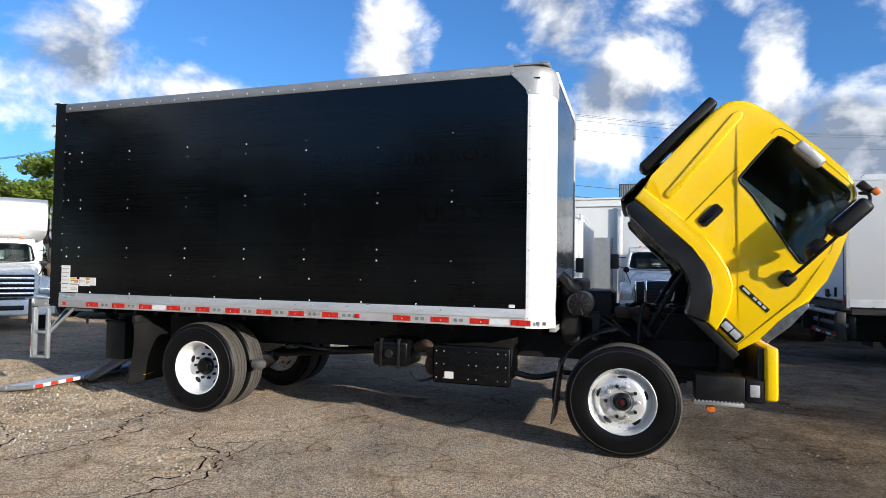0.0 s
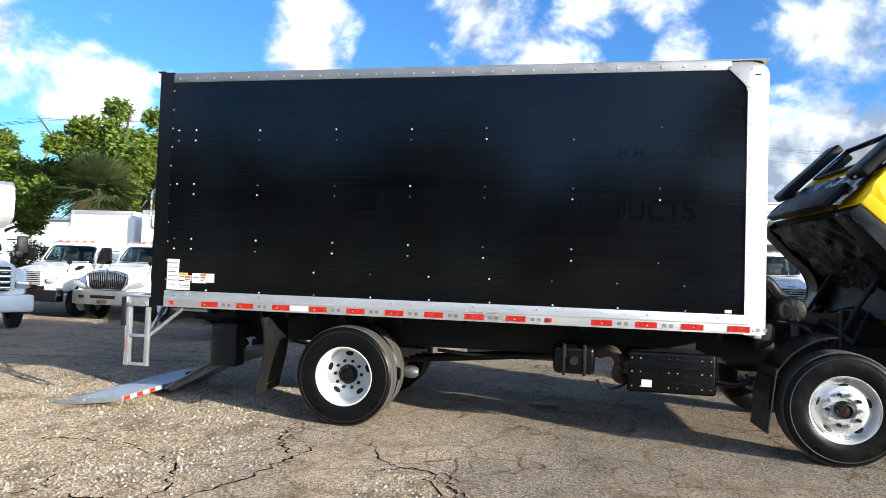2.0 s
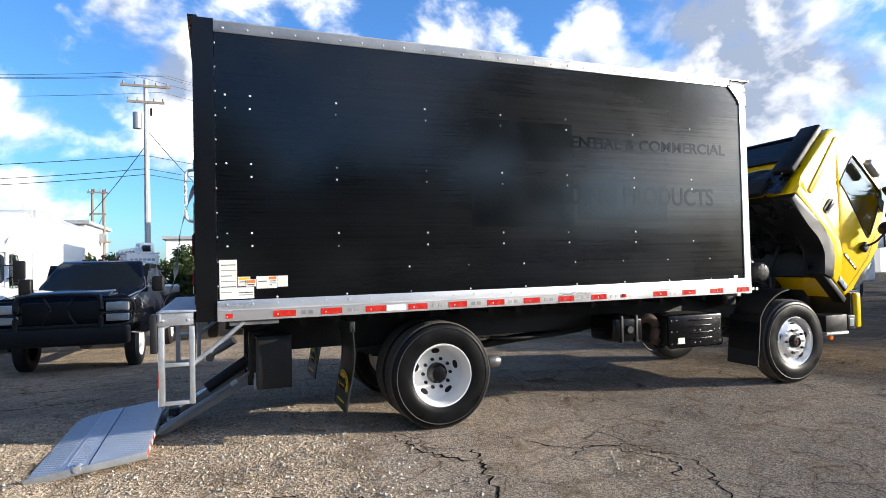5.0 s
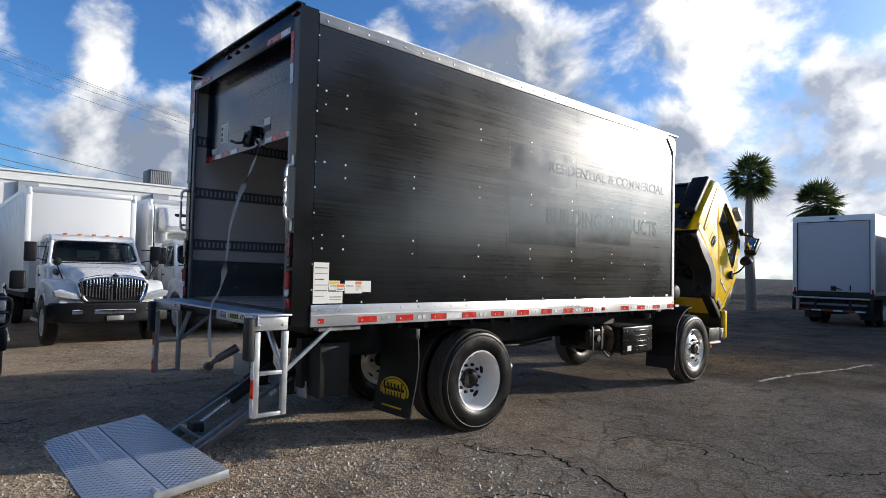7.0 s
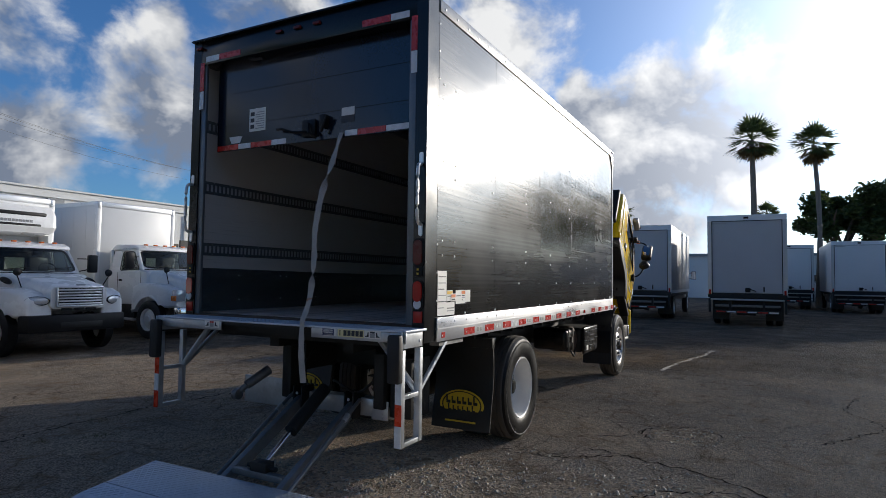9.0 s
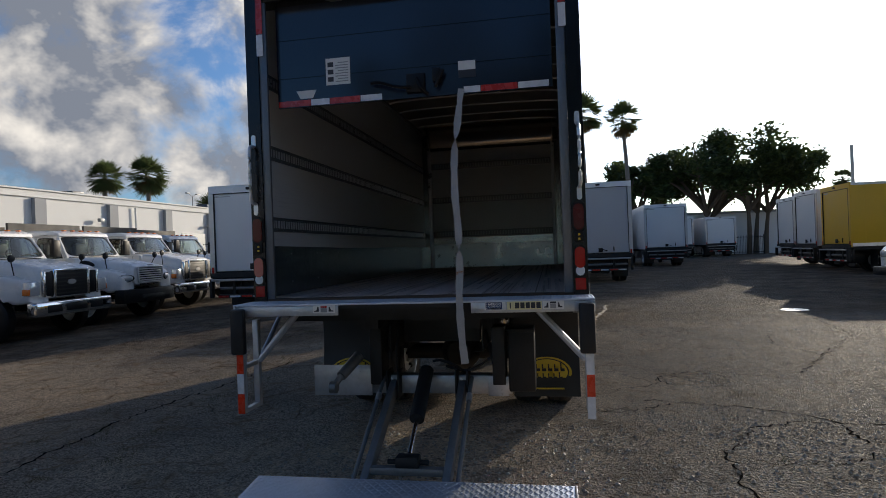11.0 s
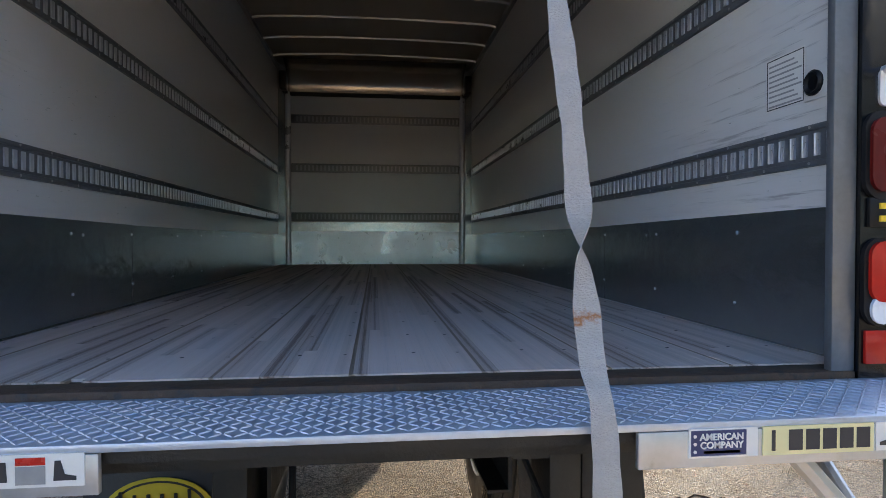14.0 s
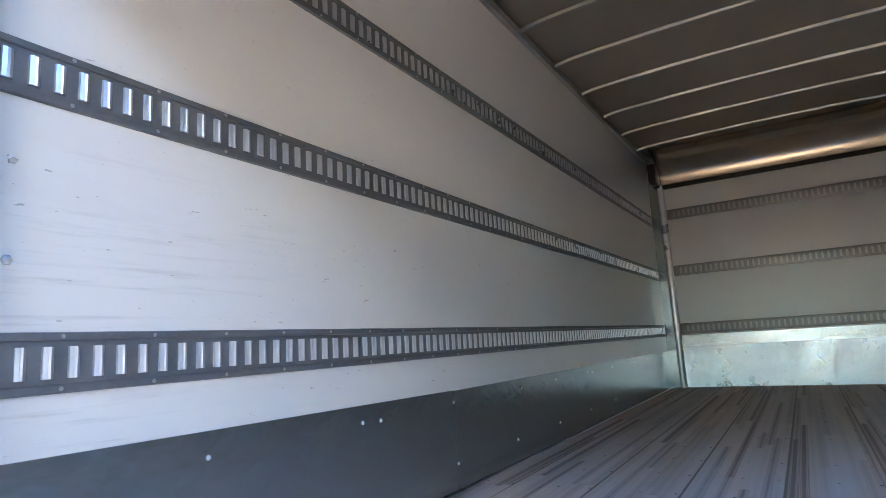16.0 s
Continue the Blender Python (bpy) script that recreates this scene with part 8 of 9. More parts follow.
        for k in range(3):
            part("lower_vent", boxed(-0.38 + 0.26 * k, -0.16 + 0.26 * k, -0.01, 0.04, 0.97, 1.015, 0.008), "trim_black", g)
        bm = bmesh.new()
        prism(bm, [(-1.12, 0.20), (-1.02, 0.0), (-0.7, -0.10), (0.7, -0.10), (1.02, 0.0), (1.12, 0.20), (1.04, 0.26), (-1.04, 0.26)], "z", 0.52, 0.88, 0.04)
        part("bumper", bm, "trim_black", t)
        part("bumper_slot", boxed(-0.45, 0.45, -0.108, -0.09, 0.60, 0.72, 0.01), "chassis", t)
    elif style == "inter":
        def crest(x):
            return 1.50 - 0.34 * (abs(x) - 0.12) ** 2
        g = part("grille", prism(bmesh.new(), [(-0.54, 1.00)] + [(0.06 * k, crest(0.06 * k) - 0.02) for k in range(-10, 11)] + [(0.54, 1.00)], "y", -0.02, 0.03), "trim_black", t)
        for k in range(9):
            for s in (-1, 1):
                x = s * (0.045 + 0.060 * k)
                part("grille_bar", boxed(x - 0.014, x + 0.014, -0.055, -0.018, 1.00 + 0.012 * k, crest(x) - 0.02, 0.007), "chrome", g)
        bm = bmesh.new()
        tube(bm, bent([(-0.52, -0.03, 0.985), (-0.60, -0.03, 1.10), (-0.655, -0.025, 1.36)] + [(0.1 * k, -0.03, crest(0.1 * k) + 0.015) for k in range(-6, 7)] + [(0.655, -0.025, 1.36), (0.60, -0.03, 1.10), (0.52, -0.03, 0.985)], 3), 0.042, 10, True)
        part("grille_frame", bm, "chrome", g)
        part("emblem", prism(bmesh.new(), [(0, 1.60), (0.075, 1.525), (0, 1.45), (-0.075, 1.525)], "y", -0.09, -0.04, 0.008), "chrome", g)
        for s in (-1, 1):
            lens = bmesh.new()
            prism(lens, [(s * 0.60, 1.00), (s * 1.08, 1.08), (s * 1.13, 1.20), (s * 0.98, 1.24), (s * 0.70, 1.14)], "y", -0.03, 0.14, 0.03)
            part("headlamp", lens, "lens_clear", t)
        pale = not reefer and at.translation.x < -3
        bm = bmesh.new()
        prism(bm, [(-1.18, 0.20), (-1.10, -0.02), (-0.85, -0.14), (-0.4, -0.19), (0.4, -0.19), (0.85, -0.14), (1.10, -0.02), (1.18, 0.20), (1.1, 0.26), (-1.1, 0.26)], "z", 0.54, 0.95, 0.05, 3)
        part("bumper", bm, "alu_dull" if pale else "trim_black", t)
        for x0, x1, q in ((-0.40, 0.40, 0.0), (0.52, 0.80, 0.035), (-0.80, -0.52, 0.035)):
            part("bumper_insert", boxed(x0, x1, -0.202 + q, -0.10, 0.72, 0.82, 0.02), "trim_black" if pale else "chrome", t)
        part("front_plate", boxed(-0.16, 0.16, -0.215, -0.19, 0.58, 0.68, 0.004), "rust" if pale else "alu_dull", t)
    elif style == "ford":
        g = part("grille", boxed(-0.56, 0.56, -0.03, 0.03, 0.95, 1.52, 0.03), "trim_black", t)
        for s in (-1, 1):
            part("grille_frame", boxed(*sorted((s * 0.44, s * 0.52)), -0.06, 0.02, 0.94, 1.55, 0.025), "chrome", g)
            part("grille_frame", boxed(*sorted((s * 0.72, s * 0.79)), -0.05, 0.02, 0.95, 1.52, 0.02), "chrome", g)
            part("grille_vent", boxed(*sorted((s * 0.54, s * 0.71)), -0.035, 0.02, 0.97, 1.50, 0.02), "trim_black", g)
        part("grille_frame", boxed(-0.50, 0.50, -0.05, 0.0, 1.50, 1.56, 0.015), "chrome", g)
        for k in range(6):
            part("grille_bar", boxed(-0.43, 0.43, -0.038, -0.028, 1.0 + 0.085 * k, 1.03 + 0.085 * k), "chassis", g)
        e = bmesh.new()
        lathe(e, [(0.0, -0.01), (0.09, -0.008), (0.10, 0.01)], 24, "y")
        bmesh.ops.scale(e, vec=(1.3, 1, 0.6), verts=e.verts[:])
        part("emblem", e, "ink_grey", g, at=pose(0, -0.04, 1.26))
        part("bumper", boxed(-1.12, 1.12, -0.15, 0.10, 0.54, 0.86, 0.06, 3), "chrome", t)
        for x0, x1 in ((-0.30, 0.30), (0.42, 0.80), (-0.80, -0.42)):
            part("bumper_slot", boxed(x0, x1, -0.162, -0.145, 0.62, 0.78, 0.01), "trim_black", t)
    else:
        g = part("grille", boxed(-0.72, 0.72, -0.02, 0.03, 0.94, 1.50, 0.05), "trim_black", t)
        for k in range(4):
            part("grille_bar", boxed(-0.73, 0.73, -0.06, -0.015, 0.98 + 0.13 * k, 1.05 + 0.13 * k, 0.025), "chrome", g)
        part("bumper", boxed(-1.18, 1.18, -0.16, 0.14, 0.46, 0.86, 0.06, 3), "white_paint", t)
        part("bumper_slot", boxed(-0.5, 0.5, -0.172, -0.15, 0.60, 0.72, 0.01), "trim_black", t)
    for s in (-1, 1):
        road_wheel(t, s * 1.03, 1.02)
    ln = body or 5.2
    y0 = h + 1.85
    frame_rails(t, 0.6, y0 + ln)
    rear_axle(t, y0 + ln - 1.9)
    if body:
        cargo_body(t, y0, body, 1.10, 3.72, nose=nose)
    if reefer:
        prof = [(y0 - 0.02, 2.72), (y0 - 0.55, 2.78), (y0 - 0.68, 2.92), (y0 - 0.66, 3.22), (y0 - 0.52, 3.44), (y0 - 0.02, 3.50)]
        r = part("reefer_unit", prism(bmesh.new(), prof, "x", -1.0, 1.0, 0.15, 5), "white_paint", t, "white refrigeration unit")
        part("unit_grille", boxed(-0.72, 0.72, y0 - 0.672, y0 - 0.58, 3.17, 3.28, 0.04), "trim_black", r)
        part("unit_grille", boxed(-0.58, 0.58, y0 - 0.69, y0 - 0.62, 2.93, 2.99, 0.02), "trim_black", r)
        for k in range(10):
            part("badge_shape", boxed(-0.40 + 0.08 * k, -0.345 + 0.08 * k, y0 - 0.685, y0 - 0.66, 3.02, 3.08), "ink_grey", r)
        for q in (-0.9, 0.85):
            part("unit_bracket", boxed(q, q + 0.05, y0 - 0.5, y0, 2.45, 2.74), "white_paint", r)
        part("exhaust_pipe", rod(bmesh.new(), (-1.12, y0 - 0.14, 0.8), (-1.12, y0 - 0.14, 3.5), 0.06, seg=12), "chrome", t)
    if flat:
        f = part("flat_deck", boxed(-1.25, 1.25, y0 - 0.1, y0 + ln, 1.02, 1.14), "chassis", t)
        part("head_board", boxed(-1.22, 1.22, y0 - 0.12, y0 - 0.05, 1.14, 2.75), "chassis", f)
        for k in range(7):
            for s in (-1, 1):
                part("stake", boxed(*sorted((s * 1.18, s * 1.25)), y0 + 0.2 + 0.75 * k, y0 + 0.27 + 0.75 * k, 1.14, 2.55), "weathered", f)
        for z in (1.5, 2.0, 2.5):
            for s in (-1, 1):
                part("rail_board", boxed(*sorted((s * 1.20, s * 1.23)), y0, y0 + ln, z - 0.14, z + 0.14), "weathered", f)
    t.matrix_basis = at
    return t


def cabover(label, at, body=6.0):
    t = thing("parked_truck", label, "truck", "parked trucks")

    def swept(bm, far=0.6):
        """Corners of the face drawn back."""
        bmesh.ops.subdivide_edges(bm, edges=[e for e in bm.edges if abs(e.verts[0].co.x - e.verts[1].co.x) > 0.5], cuts=7, use_grid_fill=True)
        for v in bm.verts:
            if v.co.y < far:
                v.co.y += 0.17 * (abs(v.co.x) / 1.06) ** 3
        return bm
    part("cab", swept(prism(bmesh.new(), [(0.0, 0.84), (-0.05, 1.10), (-0.04, 1.40), (0.00, 1.56), (0.06, 1.60), (1.68, 1.60), (1.70, 0.95), (1.50, 0.80)], "x", -1.06, 1.06, 0.05, 3)), "white_paint", t)
    greenhouse(t, 0.00, 1.60, 0.20, 2.40, 1.68, 1.07, 1.02, "white_paint", True, 0.17)
    for s in (-1, 1):
        lamp = bmesh.new()
        prism(lamp, [(s * 1.04, 0.95), (s * 0.86, 0.97), (s * 0.87, 1.12), (s * 1.00, 1.40), (s * 1.07, 1.36)], "y", 0.03, 0.22, 0.02)
        part("headlamp", lamp, "lens_clear", t)
        part("bumper_vent", boxed(*sorted((s * 0.18, s * 0.62)), -0.118, -0.08, 0.60, 0.70, 0.01), "trim_black", t)
        road_wheel(t, s * 0.98, 1.12)
        part("arch_trim", boxed(*sorted((s * 0.80, s * 1.08)), 0.55, 1.68, 0.95, 1.12, 0.03), "trim_black", t)
        part("wiper", rod(bmesh.new(), (s * 0.1, -0.015, 1.565), (s * 0.7, 0.045, 1.575), 0.012, seg=5), "trim_black", t)
        part("marker_cap", boxed(*sorted((s * 0.62, s * 0.86)), -0.03, 0.06, 1.535, 1.565, 0.01), "trim_black", t)
    part("bumper", swept(boxed(-1.08, 1.08, -0.10, 0.30, 0.44, 0.86, 0.05, 3)), "white_paint", t)
    part("bumper_slot", boxed(-0.13, 0.13, -0.118, -0.08, 0.62, 0.69, 0.01), "trim_black", t)
    part("bumper_gap", swept(boxed(-1.02, 1.02, -0.062, 0.2, 0.86, 0.905, 0.01)), "trim_black", t)
    part("lower_lip", boxed(-0.85, 0.85, -0.02, 0.1, 0.33, 0.44, 0.02), "trim_black", t)
    for z0, z1, half in ((0.99, 1.035, 0.66), (1.10, 1.145, 0.66)):
        part("grille_slot", swept(boxed(-half, half, -0.066, 0.02, z0, z1, 0.01)), "trim_black", t)
    for k in range(5):
        part("badge_shape", boxed(-0.25 + 0.104 * k, -0.17 + 0.104 * k, -0.062, -0.03, 1.215, 1.275), "ink_grey", t)
    for k in range(3):
        part("roof_marker", boxed(-0.18 + 0.16 * k, -0.14 + 0.16 * k, 0.52, 0.58, 2.52, 2.55, 0.008), "lens_amber", t)
    mirror_pair(t, 0.12, 1.95)
    frame_rails(t, 0.6, 1.9 + body)
    rear_axle(t, 1.9 + body - 1.9)
    cargo_body(t, 1.95, body, 1.12, 3.50)
    bm = bmesh.new()
    prism(bm, [(1.93, 2.54), (0.80, 2.54), (0.98, 2.66), (1.16, 2.98), (1.42, 3.24), (1.93, 3.44)], "x", -1.02, 1.02, 0.05, 3)
    for v in bm.verts:
        v.co.x *= 1 - 0.14 * (1.93 - v.co.y)
    part("wind_deflector", bm, "white_paint", t)
    t.matrix_basis = at
    return t


def pickup(at):
    t = thing("pickup_truck", "black pickup truck with a heavy steel grille guard, parked", "pickup")
    bm = bmesh.new()
    prism(bm, [(0.05, 0.62), (0.02, 1.18), (0.15, 1.30), (1.45, 1.40), (1.6, 1.42), (5.75, 1.42), (5.8, 0.75), (4.9, 0.62), (4.5, 0.75), (3.9, 0.75), (1.6, 0.55)], "x", -0.98, 0.98, 0.08, 3)
    part("body", bm, "pickup_paint", t)
    bm = bmesh.new()
    prism(bm, [(1.62, 1.38), (2.28, 1.90), (2.45, 1.955), (3.65, 1.955), (3.9, 1.40)], "x", -0.92, 0.92, 0.06, 3)
    for v in bm.verts:
        if v.co.z > 1.4:
            v.co.x *= 1 - 0.20 * (v.co.z - 1.4) / 0.55
    part("roof", bm, "pickup_paint", t)

    def on_screen(u, v):
        q = (v + 1) / 2
        return (u * (0.86 - 0.17 * q), 1.44 + 0.74 * q + 0.16 * u * u, 1.405 + 0.48 * q)
    ring = outline(9)
    part("windscreen", curved(on_screen, [scaled(ring, k) for k in (1.0, 0.7, 0.4, 0.12)], (0, 0.05, -0.02), True), "dark_glass", t)
    part("window_seal", curved(on_screen, [scaled(ring, 1.05), scaled(ring, 0.985)], (0, 0.08, -0.03), False), "seal", t)
    bulge = bmesh.new()
    prism(bulge, [(0.16, 1.28), (0.30, 1.355), (0.9, 1.415), (1.55, 1.425), (1.6, 1.30)], "x", -0.62, 0.62, 0.04, 3)
    part("bonnet", bulge, "pickup_paint", t)
    for s in (-1, 1):
        part("headlamp", boxed(*sorted((s * 0.62, s * 0.97)), 0.0, 0.22, 1.05, 1.20, 0.03), "lens_clear", t)
        part("headlamp", boxed(*sorted((s * 0.62, s * 0.97)), 0.0, 0.22, 0.88, 1.02, 0.03), "lens_clear", t)
        m = part("mirror", boxed(*sorted((s * 1.02, s * 1.24)), 1.72, 1.86, 1.32, 1.62, 0.04, 3), "trim_black", t)
        part("side_window", prism(bmesh.new(), [(1.95, 1.46), (2.3, 1.88), (3.0, 1.88), (3.0, 1.46)], "x", *sorted((s * 0.80, s * 0.885))), "dark_glass", t)
        for y in (1.05, 4.55):
            road_wheel(t, s * 0.86, y, 0.42)
        part("running_board", boxed(*sorted((s * 0.90, s * 1.06)), 1.6, 3.9, 0.48, 0.55, 0.02), "alu_dull", t)
    part("grille", boxed(-0.58, 0.58, -0.01, 0.05, 0.86, 1.22, 0.02), "trim_black", t)
    part("bumper", boxed(-1.0, 1.0, -0.22, 0.06, 0.52, 0.82, 0.05, 3), "trim_black", t, "black steel bumper")
    g = part("grille_guard", boxed(-0.62, 0.62, -0.20, -0.15, 0.80, 0.87, 0.02), "trim_black", t, "black welded grille guard")
    bm = bmesh.new()
    for s in (-1, 1):
        tube(bm, bent([(s * 0.60, -0.18, 0.75), (s * 0.60, -0.18, 1.20), (s * 0.55, -0.15, 1.32)], 4), 0.04, 8)
        tube(bm, bent([(s * 0.60, -0.18, 1.24), (s * 0.90, -0.12, 1.24), (s * 1.02, 0.05, 1.20), (s * 1.02, 0.15, 1.0), (s * 0.95, -0.05, 0.84), (s * 0.60, -0.18, 0.82)], 4), 0.025, 8)
        tube(bm, [(s * 0.60, -0.18, 1.03), (s * 1.0, 0.02, 1.03)], 0.02, 8)
        tube(bm, bent([(s * 0.25, -0.18, 0.85), (s * 0.12, -0.18, 1.08), (s * 0.22, -0.17, 1.30)], 4), 0.02, 8)
    tube(bm, bent([(-0.58, -0.15, 1.30), (-0.3, -0.16, 1.33), (0.3, -0.16, 1.33), (0.58, -0.15, 1.30)], 4), 0.035, 8)
    part("guard_tube", bm, "trim_black", g)
    for k in range(3):
        part("roof_marker", boxed(-0.3 + 0.3 * k - 0.04, -0.3 + 0.3 * k + 0.04, 2.3, 2.38, 1.955, 1.985, 0.01), "lens_dark", t)
    t.matrix_basis = at
    return t


def step_van(at):
    t = thing("step_van", "boxy white step van with a sloped windscreen", "van")
    bm = bmesh.new()
    prism(bm, [(0.0, 0.62), (-0.02, 1.08), (0.08, 1.20), (0.48, 1.44), (2.0, 1.46), (2.0, 0.62)], "x", -1.12, 1.12, 0.06, 3)
    part("nose", bm, "white_paint", t)
    bm = bmesh.new()
    prism(bm, [(1.95, 0.62), (1.95, 2.70), (2.05, 2.78), (7.0, 2.80), (7.05, 0.62)], "x", -1.15, 1.15, 0.05, 3)
    part("body", bm, "white_paint", t)
    greenhouse(t, 0.50, 1.46, 0.90, 2.42, 1.98, 1.11, 1.08, "white_paint", False, 0.05)
    part("roof_cap", prism(bmesh.new(), [(0.98, 2.50), (1.25, 2.72), (2.0, 2.79), (2.0, 2.48)], "x", -1.10, 1.10, 0.04, 3), "white_paint", t)
    for s in (-1, 1):
        part("side_window", boxed(*sorted((s * 1.14, s * 1.158)), 2.15, 2.95, 1.52, 2.30, 0.004), "tinted", t)
        part("headlamp", boxed(*sorted((s * 0.62, s * 1.02)), -0.05, 0.06, 0.92, 1.12, 0.03), "lens_clear", t)
        road_wheel(t, s * 0.98, 1.35, 0.42)
        road_wheel(t, s * 0.98, 5.4, 0.42, True)
        part("belt_line", boxed(*sorted((s * 1.148, s * 1.156)), 0.8, 7.0, 1.28, 1.34), "alu_dull", t)
    g = part("grille", boxed(-0.52, 0.52, -0.05, 0.02, 0.86, 1.16, 0.02), "trim_black", t)
    for k in range(5):
        part("grille_bar", boxed(-0.50, 0.50, -0.065, -0.045, 0.88 + 0.055 * k, 0.905 + 0.055 * k, 0.004), "alu", g)
    part("bumper", boxed(-1.15, 1.15, -0.20, 0.05, 0.42, 0.66, 0.04), "trim_black", t)
    part("roof_vent", boxed(-0.3, 0.3, 3.2, 3.8, 2.79, 2.98, 0.05), "trim_black", t)
    mirror_pair(t, 0.75, 1.95, 1.42)
    t.matrix_basis = at
    return t


def tail_truck(label, at, z1=3.85, length=7.2, colour="white_box", wide=2.55):
    """A box truck mostly seen from its tail."""
    t = thing("parked_truck", label, "truck", "box trucks seen from behind")
    cargo_body(t, 2.0, length, 1.12, z1, colour, wide)
    bm = bmesh.new()
    prism(bm, [(0.0, 0.70), (-0.02, 1.35), (0.34, 2.42), (0.50, 2.52), (1.55, 2.50), (1.70, 0.95), (1.50, 0.70)], "x", -1.05, 1.05, 0.08, 3)
    part("cab", bm, "white_paint", t)
    for s in (-1, 1):
        road_wheel(t, s * 0.98, 1.12)
    frame_rails(t, 0.6, 2.0 + length)
    rear_axle(t, 2.0 + length - 1.7, half=1.2)
    part("cab_window", boxed(-0.9, 0.9, 0.1, 0.16, 1.6, 2.2), "tinted", t)
    mirror_pair(t, 0.12, 1.95)
    # set so that at names the middle of the tail
    t.matrix_basis = at @ Matrix.Translation((0, -(2.0 + length), 0))
    return t


def standing(x, y, turn=0.0):
    """On the sloping lot, nose at x, y."""
    return pose(x, y, fall(x, y + 1.0), -0.9 if abs(turn) < 20 and x < 5 else 0, 0, turn)


# the row beyond the truck
bonnet_truck("hino", "white box truck with chrome grille and nose over the cab", standing(-8.3, 5.35, 58), 4.8, nose=True)
bonnet_truck("freight", "white bonnet truck with a black bumper and white box", standing(-11.8, 10.3, 4), 6.0)
bonnet_truck("inter", "white bonnet truck with a chrome barred grille and tall box", standing(-8.7, 10.0, 3), 6.5)
cabover("white cab-over truck with a white box and wind deflector", standing(-5.35, 10.7))
pickup(standing(-2.2, 5.95, -5))
bonnet_truck("inter", "white bonnet truck with chrome grille and long box", standing(1.1, 10.2), 7.0)
bonnet_truck("freight", "white refrigerated truck with a cooling unit over the cab", standing(4.1, 10.9), 6.5, reefer=True)
bonnet_truck("ford", "white bonnet truck with chrome grille and white box body", standing(7.75, 11.1), 6.0)
bonnet_truck("freight", "white bonnet truck with a dark flat deck behind the cab", standing(10.5, 11.1), None, flat=True)
bonnet_truck("ford", "white bonnet truck with chrome grille beside a flat deck truck", standing(13.5, 11.6), None, flat=True)
bonnet_truck("freight", "white bonnet truck at the end of the row", standing(16.8, 12.2), None, flat=True)
# tails towards the lot
tail_truck("white box truck seen from its closed tail door", pose(10.7, 8.15, 0, 0, 0, 90), 3.53, 6.5, wide=2.4)
tail_truck("white box truck with tail lift, its door shut", pose(22.5, 2.4, 0, 0, 0, 90), 3.95, colour="shaded_box")
tail_truck("tall white box truck with tail lift, its door shut", pose(20.5, -1.68, 0, 0, 0, 90), 4.05, colour="shaded_box")
tail_truck("white box truck standing further down the lot", pose(35.0, -6.85, 0, 0, 0, 90), 3.9)
tail_truck("white box truck beside others down the lot", pose(38.0, -3.7, 0, 0, 0, 90), 3.9)
# the row on the sun's side
bonnet_truck("freight", "white bonnet truck with a black bumper, facing the lane", pose(8.35, -6.8, 0, 0, 0, 180), None)
step_van(pose(13.9, -9.1, 0, 0, 0, 180))
tail_truck("yellow box truck parked across the lane, yellow tail door", pose(23.2, -11.5, 0, 0, 0, 0), 3.65, 7.0, "yellow_box")
tail_truck("white box truck beside the yellow one", pose(28.0, -12.2, 0, 0, 0, 0), 3.8, 6.5)
tail_truck("white box truck in the far row", pose(32.8, -13.0, 0, 0, 0, 0), 3.8, 6.5)
tail_truck("white box truck at the far end of the lot", pose(52.0, -11.0, 0, 0, 0, 90), 3.7, 6.0)
tail_truck("white box truck near the far fence", pose(53.0, -14.8, 0, 0, 0, 90), 3.6, 6.0)

# ---- buildings, poles, trees ----
def warehouse():
    b = thing("warehouse", "long low white warehouse with grey pilasters and a parapet", "building", kind="")
    part("wall", boxed(0.4, 70.0, 26.0, 40.0, -0.6, 5.0), "stucco", b)
    part("parapet", boxed(0.3, 70.1, 25.9, 26.15, 5.0, 5.35), "stucco", b)
    part("coping", boxed(0.25, 70.15, 25.82, 26.2, 5.35, 5.43), "stucco", b)
    for k in range(14):
        x = 1.0 + 5.2 * k
        part("pilaster", boxed(x, x + 0.7, 25.78, 26.0, -0.6, 4.95), "pillar", b)
    for k in range(6):
        x = 4 + 11 * k
        part("wall_lamp", boxed(x, x + 0.35, 25.6, 25.8, 3.9, 4.1, 0.03), "machinery", b)
    for x, y, z in ((6.25, 26.7, 5.40), (30.0, 31.0, 5.5), (44.0, 30.0, 5.5)):
        u = part("roof_unit", boxed(x, x + 1.05, y, y + 1.05, z, z + 0.84, 0.04), "unit_grey", b, "dark grey louvred roof unit")
        for k in range(11):
            part("louvre", boxed(x + 0.07 + 0.085 * k, x + 0.115 + 0.085 * k, y - 0.03, y, z + 0.07, z + 0.77), "machinery", u)
        for q in (0.1, 0.85):
            part("unit_leg", boxed(x + q, x + q + 0.1, y + 0.1, y + 0.95, 5.0, z), "machinery", u)
        part("unit_rack", boxed(x - 2.4, x + 1.9, y - 0.2, y - 0.12, z - 0.08, z - 0.01), "stucco", u)
    for k in range(5):
        part("downpipe", rod(bmesh.new(), (8.5 + 10.4 * k, 25.85, 0.2), (8.5 + 10.4 * k, 25.85, 4.9), 0.06, seg=8), "stucco", b)
    # loading doors
    for k in range(6):
        x = 3.0 + 10.4 * k
        part("shutter", boxed(x, x + 3.0, 25.95, 26.02, 0.0, 3.4), "machinery", b)


warehouse()


